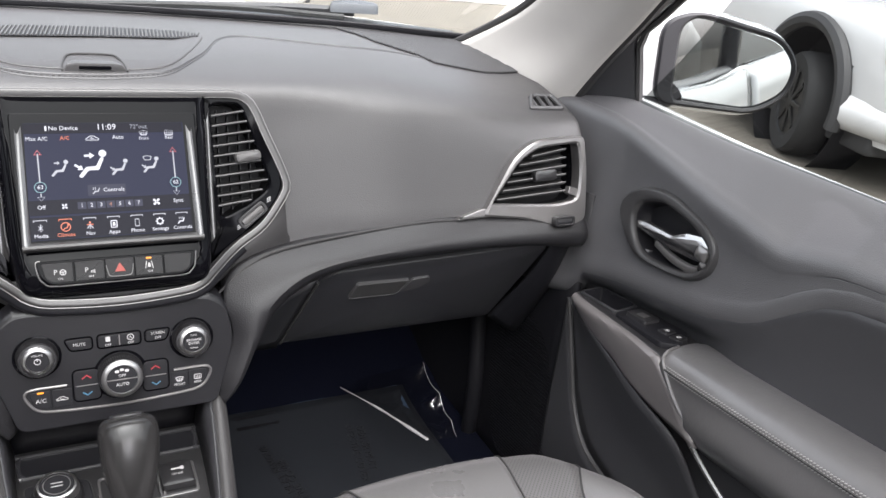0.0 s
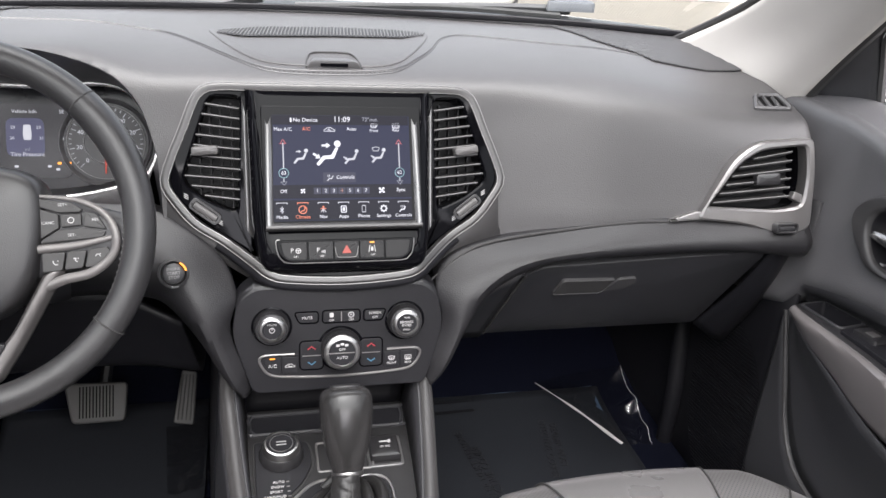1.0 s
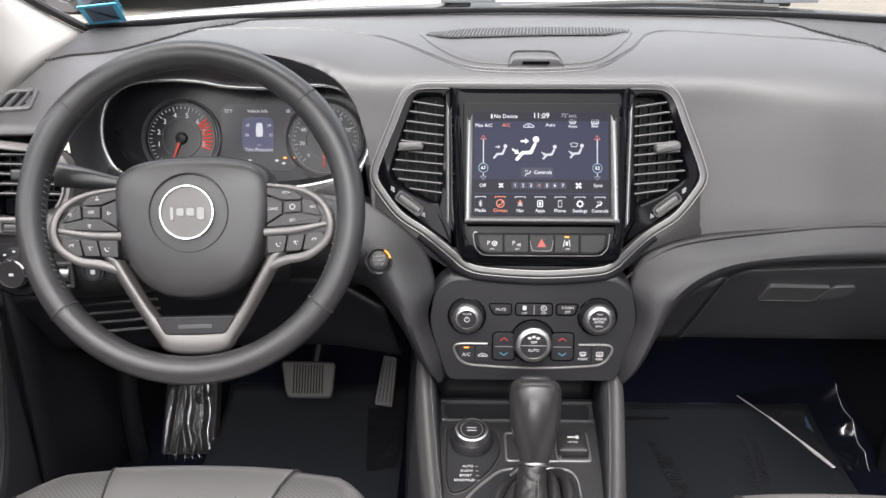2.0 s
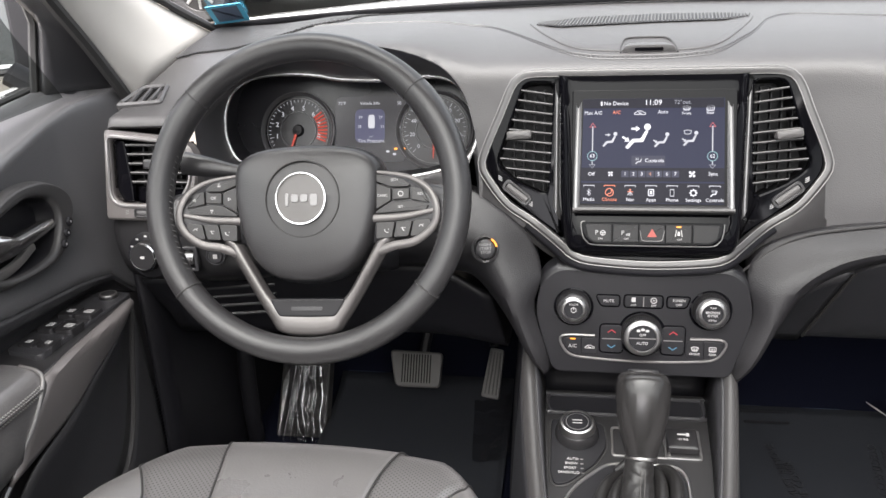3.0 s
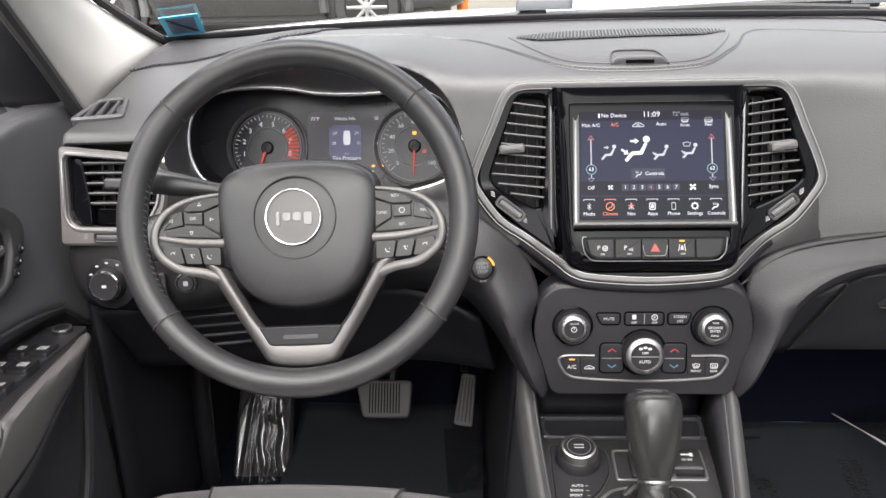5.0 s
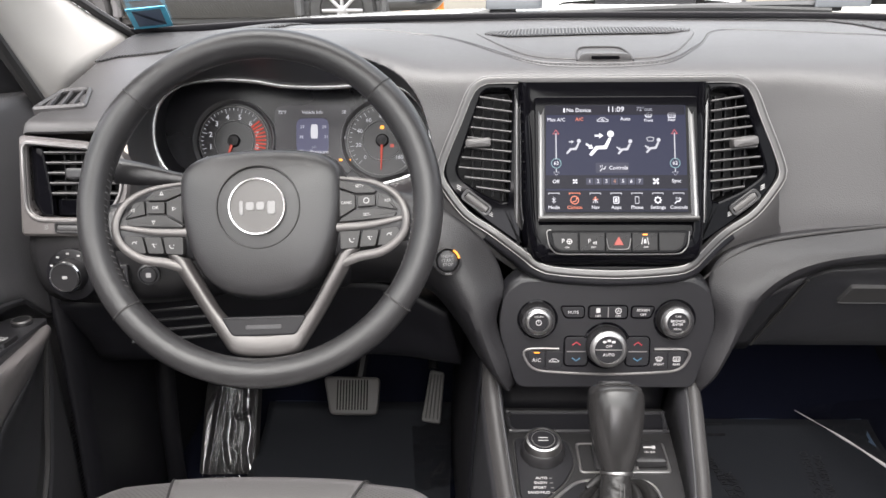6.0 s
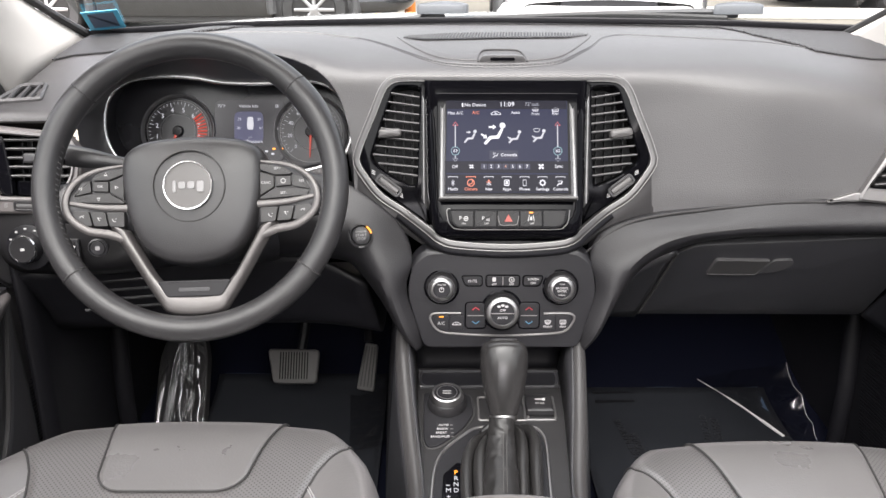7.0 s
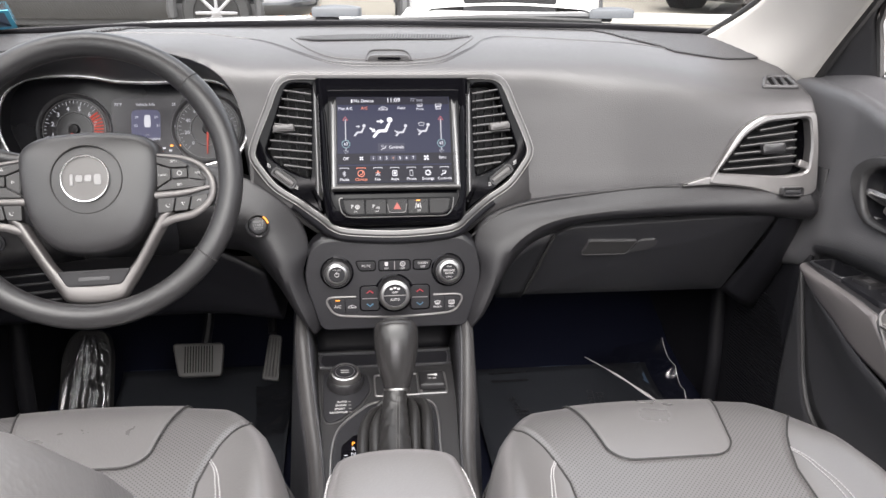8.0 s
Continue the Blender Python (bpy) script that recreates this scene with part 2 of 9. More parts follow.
def words(body, size, m, material, parent, name="lettering", depth=0.0003, spacing=1.0):
    """Letters as a mesh, centred on the frame m."""
    cu = bpy.data.curves.new(name, "FONT")
    cu.body, cu.size, cu.extrude, cu.align_x, cu.align_y, cu.space_character = body, size, depth, "CENTER", "CENTER", spacing
    cu.resolution_u = 2
    tmp = bpy.data.objects.new(name, cu)
    me = bpy.data.meshes.new_from_object(tmp)
    bpy.data.objects.remove(tmp)
    bpy.data.curves.remove(cu)
    me.transform(m)
    me.materials.clear()
    me.materials.append(material)
    ob = new(name, me)
    if parent is not None:
        ob.parent = parent
        ob.matrix_parent_inverse = WORLD.get(parent, Matrix()).inverted()
    return ob


def threads(path, step, r, slant=0.0, fill=0.62):
    """Single stitches along a path, as short bars with gaps."""
    p = np.asarray(path, float)
    sl = np.r_[0, np.cumsum(np.linalg.norm(np.diff(p, axis=0), axis=1))]
    n = max(2, int(sl[-1] / step))
    res = []
    for i in range(n):
        w = np.array([i, i + fill]) * sl[-1] / n
        a, b = (np.array([np.interp(k, sl, p[:, j]) for j in range(3)]) for k in w)
        res.append(tube([a, b + np.array((0, 0, slant))], r, 4))
    return join(*res)


def mirror_x(pts, c=0.0):
    return [(2 * c - p[0], *p[1:]) for p in pts]


# ---------------------------------------------------------------- car shell
FLOOR = 0.05
SLOPE = math.tan(radians(5.5))


def floor_z(y):
    """Height of the level floor in the car's frame."""
    return FLOOR + SLOPE * y



def wall(name, geo, material, label, category="car body", solid=0.0):
    return part(name, geo, material, None, label, solid=solid, kind="structure", category=category)


# floor pan with a rising toe board
xs = np.linspace(-0.76, 0.76, 20)
prof = [(-2.3, floor_z(-2.3)), (-1.0, floor_z(-1)), (0.10, floor_z(0.1)), (0.36, floor_z(0.36)), (0.46, 0.12), (0.54, 0.20), (0.64, 0.40), (0.67, 0.62)]
pp = np.array([even([(0, *q) for q in prof], 40) for _ in xs])
pp[:, :, 0] = xs[:, None]
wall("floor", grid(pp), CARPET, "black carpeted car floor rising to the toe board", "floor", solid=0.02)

# side walls behind the doors, rear wall, roof
for s, nm in ((-1, "wall_left"), (1, "wall_right")):
    g = [(s * 0.78, -0.62, -0.05), (s * 0.80, -0.62, 0.40), (s * 0.78, -0.62, 0.74)]
    wall(nm, loft([g, [(x, -1.4, z - 0.07) for x, y, z in g], [(x, -2.3, z - 0.15) for x, y, z in g]], 8, 12), HARD, "dark plastic rear side trim of the cabin", "car body", solid=-0.03 * s)
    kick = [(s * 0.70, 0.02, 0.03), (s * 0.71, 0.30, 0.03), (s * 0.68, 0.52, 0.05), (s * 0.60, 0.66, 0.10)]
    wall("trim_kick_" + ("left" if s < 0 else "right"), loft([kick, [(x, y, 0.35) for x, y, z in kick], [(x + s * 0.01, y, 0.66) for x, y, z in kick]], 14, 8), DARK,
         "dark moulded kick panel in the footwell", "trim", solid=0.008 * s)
for s in (1, -1):
    wall("trim_seal_door_" + ("right" if s > 0 else "left"), tube(even([(s * 0.692, 0.300, 0.06), (s * 0.688, 0.285, 0.20), (s * 0.690, 0.300, 0.36), (s * 0.70, 0.32, 0.50)], 16), 0.016, 10), DARK, "black moulded edge of the door opening", "trim")
wall("wall_rear", loft([[(-0.78, -2.3, -0.2), (0.78, -2.3, -0.2)], [(-0.78, -2.32, 0.25), (0.78, -2.32, 0.25)], [(-0.76, -2.3, 0.66), (0.76, -2.3, 0.66)]], 6, 6), HARD, "dark plastic rear wall of the cabin", solid=0.03)
# unseen; front lip reaches under the glass to keep sky off the screen bezel
def roof_z(x, y):
    return float(np.interp(-y, [0.12, 0.30, 0.7, 1.3, 1.9], [1.125, 1.195, 1.235, 1.19, 1.09])) - 0.05 * (abs(x) / 0.60) ** 3


for nm, x0, x1, y0, y1 in (("ceiling", -0.56, 0.56, -0.12, -0.44), ("ceiling_rear", -0.60, 0.60, -1.80, -1.95), ("ceiling_left", -0.60, -0.54, -0.44, -1.80), ("ceiling_right", 0.54, 0.60, -0.44, -1.80)):
    P = np.array([[(x, y, roof_z(x, y)) for y in np.linspace(y0, y1, 12)] for x in np.linspace(x0, x1, 14)])
    wall(nm, grid(P), LINER, "grey fabric headliner round the added glass roof", "ceiling", solid=0.03)
# unseen glass roof, added so skylight reaches the seats and console
P = np.array([[(x, y, roof_z(x, y) + 0.02) for y in np.linspace(-0.44, -1.80, 12)] for x in np.linspace(-0.54, 0.54, 10)])
glass_roof = wall("window_4", grid(P), GLASS, "unseen clear glass roof panel, added to let skylight in", "window")
glass_roof.visible_shadow = False

# pillars: light grey trim from the dashboard's end up to the roof
for s, nm, out_, dy in ((1, "pillar_right", (0.012, 0.004, 0.0, 0.0), 0.0), (-1, "pillar_left", (0.082, 0.046, 0.024, 0.012), -0.02)):
    q = lambda k, *a: [(s * (x + out_[k] * (1.0 if z < 1 else 0.5)), y + dy, z) for x, y, z in a]
    edge = q(0, (0.633, 0.425, 0.838), (0.655, 0.29, 0.893), (0.655, 0.18, 0.940), (0.63, -0.02, 1.04), (0.585, -0.30, 1.175))
    mid1 = q(1, (0.665, 0.32, 0.820), (0.680, 0.21, 0.878), (0.672, 0.10, 0.935), (0.645, -0.06, 1.03), (0.60, -0.33, 1.17))
    mid2 = q(2, (0.690, 0.22, 0.795), (0.706, 0.13, 0.858), (0.695, 0.03, 0.930), (0.668, -0.12, 1.03), (0.625, -0.38, 1.17))
    back = q(3, (0.735, 0.20, 0.735), (0.735, 0.10, 0.845), (0.722, 0.0, 0.925), (0.692, -0.15, 1.03), (0.65, -0.42, 1.17))
    wall(nm, loft([edge, mid1, mid2, back], 20, 14), CLOTH, "light grey fabric-textured windscreen pillar trim", "pillar", solid=0.012 * s)
    part("trim_pillar_edge_" + nm.split("_")[1], tube(even([(x + s * 0.004, y - 0.004, z) for x, y, z in back], 24), 0.009, 8), RUBBER, None, "black rubber edge beside the pillar trim", kind="structure", category="trim")
    # black frit edge and rubber along the glass
    part("trim_seal_" + nm.split("_")[1], tube(even([(x - s * 0.004, y + 0.008, z + 0.004) for x, y, z in edge], 24), 0.007, 8), RUBBER, None, "black rubber seal along the windscreen pillar", kind="structure", category="trim")
    wall("pillar_rear_" + ("right" if s > 0 else "left"), tube(even([(s * 0.765, -0.66, 0.72), (s * 0.72, -0.70, 0.98), (s * 0.62, -0.72, 1.19)], 10), 0.045, 10), GLOSS, "black centre pillar trim", "pillar")
    wall("roof_rail_" + ("right" if s > 0 else "left"), tube(even([(s * 0.60, -0.28, 1.18), (s * 0.645, -0.7, 1.19), (s * 0.64, -1.4, 1.13), (s * 0.60, -2.0, 1.02)], 16), 0.03, 8), CLOTH, "light grey roof side trim", "trim")

# unseen dark plate added inside the dashboard to stop light leaking through gaps
wall("wall_leak_block", xf(rbox(1.36, 0.02, 0.40, 0.004), pose(-0.005, 0.345, 0.44)), DARK, "unseen black plate inside the dashboard, added to stop light leaks")

# windscreen
base = [(-0.715, 0.411, 0.848), (-0.40, 0.527, 0.861), (0, 0.580, 0.866), (0.40, 0.527, 0.864), (0.69, 0.423, 0.856)]
top = [(-0.62, -0.30, 1.185), (-0.3, -0.25, 1.205), (0, -0.24, 1.21), (0.3, -0.25, 1.205), (0.585, -0.30, 1.185)]
midr = [(x * 0.5 + u * 0.5, y * 0.5 + v * 0.5, (z + w) * 0.5 + 0.012) for (x, y, z), (u, v, w) in zip(base, top)]
window_1 = part("window_1", loft([base, midr, top], 30, 16), SCREEN_GLASS, None, "clear curved windscreen glass", kind="structure", category="window")
window_1.visible_shadow = False
# black band at the foot of the glass
lowb = [(x, y + 0.006, z - 0.012) for x, y, z in base]
upb = [(x * 0.995, y - 0.032, z + 0.0125) for x, y, z in base]
part("window_band", loft([lowb, upb], 40, 4, straight=True), DARK, None, "black ceramic band at the foot of the windscreen", solid=0.003, kind="structure", category="trim")

# door glass and rear glass
for s, nm in ((1, "window_2"), (-1, "window_3")):
    o = 0.0 if s > 0 else 0.012
    g = part(nm, loft([[(s * (0.782 + o), 0.055, 0.785), (s * (0.782 + o), -0.3, 0.76), (s * (0.782 + o), -0.64, 0.745)],
                       [(s * 0.75, -0.13, 0.95), (s * 0.752, -0.4, 0.95), (s * 0.752, -0.66, 0.95)],
                       [(s * 0.665, -0.36, 1.18), (s * 0.665, -0.5, 1.19), (s * 0.665, -0.70, 1.195)]], 8, 8), GLASS, None, "clear side window glass of the front door", kind="structure", category="window")
    g.visible_shadow = False


# ---------------------------------------------------------------- dashboard
dash = thing("dashboard", (0, 0.2, 0.45), "black soft-touch dashboard with stitched top and silver vents", "dashboard")


def smooth(a, b, x):
    t = min(1.0, max(0.0, (x - a) / (b - a)))
    return t * t * (3 - 2 * t)


def drop(x):
    """How far the pad sinks towards its ends."""
    return 0.027 * smooth(0.36, 0.66, abs(x + 0.008))


def mixed(p, q, w):
    return [tuple(np.array(a) * (1 - w) + np.array(b) * w) for a, b in zip(p, q)]


def rear_z(x):
    """Height of the pad where it meets the glass."""
    return 0.865 - (0.019 if x < 0 else 0.011) * (x / 0.7) ** 2


def pad_profile(x):
    """Side outline of the pad at x, from the glass to its lower edge, as (y, z)."""
    yb = 0.572 - 0.33 * x * x
    d = drop(x)
    ya = 0.36 + 0.3 * (yb - 0.40)
    low = [(0.072, 0.793 - 0.8 * d), (0.058, 0.768 - 0.5 * d), (0.048, 0.735), (0.039, 0.70), (0.030, 0.665), (0.024, 0.643), (0.020, 0.605)]
    bez = [(0.086, 0.797), (0.080, 0.768), (0.071, 0.735), (0.063, 0.70), (0.055, 0.665), (0.050, 0.643), (0.044, 0.605)]
    low = mixed(bez, low, smooth(0.205, 0.38, abs(x - 0.006)))
    res = [(yb, rear_z(x)), (ya, 0.8585 - 0.3 * d), (0.28, 0.8510 - 0.7 * d), (0.20, 0.8415 - d), (0.135, 0.8270 - 1.1 * d), (0.098, 0.8130 - 1.1 * d)] + low
    # the hood over the instruments, and the driver's end beyond it
    hood_ = [(yb, rear_z(x)), (ya, 0.8625), (0.28, 0.8585), (0.20, 0.8545), (0.140, 0.8480), (0.108, 0.8395), (0.098, 0.826), (0.090, 0.80), (0.076, 0.765), (0.062, 0.72), (0.052, 0.68), (0.048, 0.64), (0.046, 0.605)]
    e = max(0.0, -x - 0.60)
    end = [(yb, rear_z(x)), (ya, 0.8480), (0.26, 0.838 - e * 0.1), (0.19, 0.824 - e * 0.14), (0.13, 0.8085 - e * 0.14), (0.085, 0.795 - e * 0.12), (0.050, 0.782 - e * 0.1), (0.018, 0.766), (0.0085, 0.757), (0.008, 0.72), (0.008, 0.68), (0.01, 0.64), (0.014, 0.605)]
    res = mixed(res, hood_, smooth(-0.205, -0.335, x))
    return mixed(res, end, smooth(-0.47, -0.62, x))


LIP = spl([(-0.72, 0.753), (-0.66, 0.753), (-0.606, 0.755), (-0.585, 0.763), (-0.568, 0.787), (-0.545, 0.812), (-0.50, 0.832), (-0.41, 0.841), (-0.34, 0.838), (-0.275, 0.820), (-0.240, 0.790), (-0.222, 0.745), (-0.2145, 0.700), (-0.2115, 0.63)], 200)
STACK = [(0.0, 0.800), (0.150, 0.800), (0.168, 0.795), (0.178, 0.784), (0.190, 0.755), (0.204, 0.722), (0.2125, 0.698), (0.2145, 0.60)]
VENT_R = [(0.500, 0.63), (0.510, 0.648), (0.558, 0.719), (0.575, 0.732), (0.593, 0.7405), (0.62, 0.7445), (0.69, 0.7475)]


def pad_end(x):
    """Height at which the pad stops: at the hood's lip, the centre stack or the outer vent."""
    z = float(np.interp(x, [0.0, 0.20, 0.24, 0.31, 0.39, 0.46], [0.606, 0.606, 0.616, 0.626, 0.634, 0.641])) if x > 0 else 0.612
    if x < -0.2115:
        z = max(z, float(np.interp(x, LIP[:, 0], LIP[:, 1])))
    z = max(z, float(np.interp(abs(x - 0.006), [q[0] for q in STACK], [q[1] for q in STACK])))
    if x > 0.50:
        z = max(z, float(np.interp(x, [q[0] for q in VENT_R], [q[1] for q in VENT_R])))
    return z


def pad_column(x):
    q = spl(pad_profile(x), 160)
    ze = pad_end(x)
    k = np.nonzero(q[:, 1] < ze)[0]
    k = k[0] if len(k) else len(q) - 1
    t = (q[k - 1, 1] - ze) / max(1e-6, q[k - 1, 1] - q[k, 1])
    cut = np.vstack([q[:k], q[k - 1] + (q[k] - q[k - 1]) * min(1.0, max(0.0, t))])
    sl = np.r_[0, np.cumsum(np.linalg.norm(np.diff(cut, axis=0), axis=1))]
    full = np.r_[0, np.cumsum(np.linalg.norm(np.diff(q, axis=0), axis=1))]
    w = np.minimum(np.linspace(0, full[-1], 64), sl[-1])
    r = np.stack([np.interp(w, sl, cut[:, j]) for j in range(2)], 1)
    return np.vstack([r, r[-1] + (0.0025, -0.0030), r[-1] + (0.008, -0.0042), r[-1] + (0.040, -0.006)])


xs = np.unique(np.round(np.r_[np.linspace(-0.705, 0.692, 120), np.linspace(-0.60, -0.50, 40), np.linspace(-0.30, -0.20, 60), np.linspace(-0.2175, -0.205, 14), np.linspace(0.15, 0.235, 50), np.linspace(0.24, 0.40, 30), np.linspace(0.495, 0.60, 50), -0.6985, -0.702, -0.704, 0.687, 0.690, 0.691], 4))
P = []
for x in xs:
    c = pad_column(x)
    k = max(0.0, (abs(x + 0.0065) - 0.6915) / 0.007)
    c[:, 1] -= 0.006 * (1 - math.sqrt(max(0.0, 1 - k * k)))
    P.append([(x, y, z) for y, z in c])
P = np.array(P)
upper_pad = part("upper_pad", grid(P), SOFT, dash, "grained black soft-touch upper pad", sharp=50)
HOOD_LIP = P[(xs > -0.586) & (xs < -0.2114), 63]
for nm, k in (("pad_end", 0), ("pad_end", -1)):
    e = P[k]
    part(nm, grid(np.stack([e, e * np.array([1, 1, 0.0]) + np.array([0, 0.01, 0.70])])), SOFT, dash)
# slim edge trim between the pad and the glass
part("rear_edge", tube(even([(x, 0.562 - 0.33 * x * x, rear_z(x) + 0.001) for x in np.linspace(-0.68, 0.66, 15)], 50), 0.006, 6, flatten=0.6), HARD, dash)


def on_pad(x, y):
    """Height of the dashboard's top at a place of the plan."""
    q = spl(pad_profile(x), 160)
    k = int(np.argmin(q[:, 0] + (q[:, 1] < 0.74) * 9))
    return float(np.interp(-y, -q[: k + 1, 0], q[: k + 1, 1]))


# double stitched seam that dips round the centre tray
seam = [(-0.56, 0.262), (-0.42, 0.285), (-0.32, 0.288), (-0.255, 0.272), (-0.215, 0.258), (-0.170, 0.200), (-0.139, 0.160), (-0.100, 0.123), (-0.062, 0.109), (0.0, 0.1065), (0.053, 0.110), (0.092, 0.122), (0.126, 0.162), (0.150, 0.200), (0.185, 0.282), (0.225, 0.318), (0.298, 0.292), (0.373, 0.262), (0.46, 0.262), (0.54, 0.24)]
for off in (0.0, 0.009):
    line = even([(x, y + off) for x, y in seam], 140)
    part("seam", tube([(x, y, on_pad(x, y) - 0.0002) for x, y in line], 0.0012, 6), HARD, dash, "stitched seam")
line = even([(x, y + 0.0045) for x, y in seam], 420)
st = []
for i in range(0, 418, 2):
    a, b = line[i], line[i + 1]
    st.append(tube([(a[0], a[1], on_pad(*a) + 0.0004), (b[0], b[1], on_pad(*b) + 0.0004)], 0.0006, 4))
part("stitching", join(*st), PAD_THREAD, dash, kind="stuff", label="grey thread stitches")

# centre tray with its speaker mesh strip and sensor
tray = [(-0.155, 0.300), (-0.10, 0.336), (0.005, 0.352), (0.10, 0.350), (0.158, 0.332), (0.166, 0.310), (0.150, 0.252), (0.122, 0.188), (0.094, 0.146), (0.060, 0.130), (0.0, 0.127), (-0.060, 0.130), (-0.098, 0.146), (-0.128, 0.190), (-0.150, 0.250)]
out = even(tray, 90, True)
inn = inset(out, 0.004)
v = np.vstack([[(x, y, on_pad(x, y) + 0.0016) for x, y in out], [(x, y, on_pad(x, y) + 0.0006) for x, y in inn], [(x, y, on_pad(x, y) + 0.0016) for x, y in inset(out, 0.007)]])
n = 90
f = [(k * n + i, k * n + (i + 1) % n, (k + 1) * n + (i + 1) % n, (k + 1) * n + i) for k in range(2) for i in range(n)] + [tuple(2 * n + i for i in range(n))]
part("center_tray", (v, f), SOFT, dash, "smooth inset tray panel", solid=0.002)
m = []
for i in range(60):
    x = -0.146 + i * 0.0051
    y0, y1 = float(np.interp(x, [-0.146, -0.11, 0.02, 0.12, 0.16], [0.262, 0.246, 0.266, 0.272, 0.296])), float(np.interp(x, [-0.146, -0.08, 0.03, 0.12, 0.16], [0.286, 0.328, 0.345, 0.338, 0.318]))
    m.append(tube([(x + 0.008 * k, y, on_pad(x + 0.008 * k, y) + 0.0026) for k, y in zip(np.linspace(0, 1, 5), np.linspace(y0, y1, 5))], 0.0015, 5))
bed_x = np.linspace(-0.146, 0.158, 40)
bed = [[(x, y, on_pad(x, y) + 0.0021) for y in np.linspace(float(np.interp(x, [-0.146, -0.11, 0.02, 0.12, 0.16], [0.262, 0.246, 0.266, 0.272, 0.296])) - 0.002, float(np.interp(x, [-0.146, -0.08, 0.03, 0.12, 0.16], [0.286, 0.328, 0.345, 0.338, 0.318])) + 0.002, 6)] for x in bed_x]
part("mesh_bed", grid(np.array(bed)), DARK, dash, "dark bed of the speaker mesh")
part("speaker_mesh", join(*m), SOFT, dash, "fine black speaker mesh strip", kind="stuff")
sz = on_pad(0.005, 0.136)
F1 = flat(0.004, 0.128, sz - 0.004, 8)
arch_ = []
for y_, w_, h_ in ((-0.004, 0.034, 0.0010), (-0.004, 0.0335, 0.0085), (-0.001, 0.0325, 0.0098), (0.018, 0.029, 0.0075), (0.042, 0.024, 0.0030)):
    arch_.append([(-w_, y_, 0.0), (-w_ * 0.98, y_, h_ * 0.6), (-w_ * 0.80, y_, h_), (0, y_, h_ * 1.05), (w_ * 0.80, y_, h_), (w_ * 0.98, y_, h_ * 0.6), (w_, y_, 0.0)])
part("sensor_housing", xf(loft(arch_, 24, 14), F1), SOFT, dash, "small sensor housing")
so = [(-0.036, -0.006), (-0.035, 0.010), (-0.030, 0.036), (-0.022, 0.046), (0.0, 0.048), (0.022, 0.046), (0.030, 0.036), (0.035, 0.010), (0.036, -0.006)]
part("sensor_groove", tube(even([(0.004 + x, 0.128 + y, on_pad(0.004 + x, 0.128 + y) + 0.0012) for x, y in so], 40), 0.0013, 6), RUBBER, dash, "dark groove round the sensor")
part("sensor_slot", xf(slab(rrect(0.036, 0.0042, 0.0018), 0.0, 0.0012, 0.0003), F1 @ pose(0, -0.0042, 0.0052, 90)), GLOSS, dash, "black sensor window")

# ribbed defroster corners and side demister vents
# near-black colour stands in for the shade inside slots and grooves
SLOT_SHADE = mat("slot_shade_black", (0.0018, 0.0018, 0.0020), 0.8, spec=0.1)
TAB_FIN = mat("satin_fin", (0.050, 0.050, 0.051), 0.36)
for s in (1, -1):
    m, back_ = [], []
    for i in range(46 if s > 0 else 52):
        x = s * (0.445 + 0.005 * i)
        ya = 0.545 - 0.33 * x * x
        yb = min(ya - 0.006, float(np.interp(abs(x), [0.445, 0.455, 0.475, 0.50, 0.515, 0.60, 0.67, 0.71], [0.42, 0.335, 0.296, 0.265, 0.228, 0.215, 0.226, 0.212])))
        pts = [(x - s * 0.006 * k, y, on_pad(x - s * 0.006 * k, y) + 0.0024) for k, y in zip(np.linspace(0, 1, 8), np.linspace(yb, ya, 8))]
        m.append(tube(pts, 0.0016, 5))
        back_.append([(x - s * 0.006 * k, y, on_pad(x - s * 0.006 * k, y) + 0.0010) for k, y in zip(np.linspace(0, 1, 8), np.linspace(yb, ya, 8))])
    part("defroster_bed", grid(np.array(back_)), DARK, dash)
    part("defroster_rib", join(*m), SOFT, dash, "ribbed defroster strip", kind="stuff")
    cx, cy = (0.646, 0.112) if s > 0 else (-0.677, 0.072)
    cz = on_pad(cx, cy)
    D = flat(cx, cy, cz, math.degrees(math.atan((on_pad(cx, cy + 0.02) - on_pad(cx, cy - 0.02)) / 0.04)), 0) @ pose(0, 0, 0, 0, math.degrees(math.atan((on_pad(cx - 0.02, cy) - on_pad(cx + 0.02, cy)) / 0.04))* 0.6, 0) @ pose(0, 0, -0.0018)
    o = fillet([(-0.034, -0.022), (0.034, -0.022), (0.032, 0.022), (-0.010, 0.022)] if s > 0 else [(-0.036, -0.028), (0.036, -0.028), (0.022, 0.030), (-0.018, 0.030)], 0.008)
    dv = part("demister_vent", xf(frame_plate(o, inset(o, 0.0060), -0.006, 0.0078, 0.0026), D), SOFT, dash, "small black side demister vent")
    part("recess", xf(slab(inset(o, 0.0055), -0.004, 0.0024, 0.0002), D), SLOT_SHADE, dv, "flat black plate standing in for shaded slots")
    for k in range(3):
        x0 = (-0.020 if s > 0 else -0.022) + 0.0150 * k
        part("fin", xf(slab(fillet([(x0, -0.017), (x0 + 0.0062, -0.017), (x0 + 0.0090, 0.016), (x0 + 0.0050, 0.016)] if s > 0 else [(x0 + 0.002, -0.021), (x0 + 0.0092, -0.021), (x0 + 0.0060, 0.022), (x0 + 0.0025, 0.022)], 0.001), 0.0, 0.0062, 0.0016), D), TAB_FIN, dv)

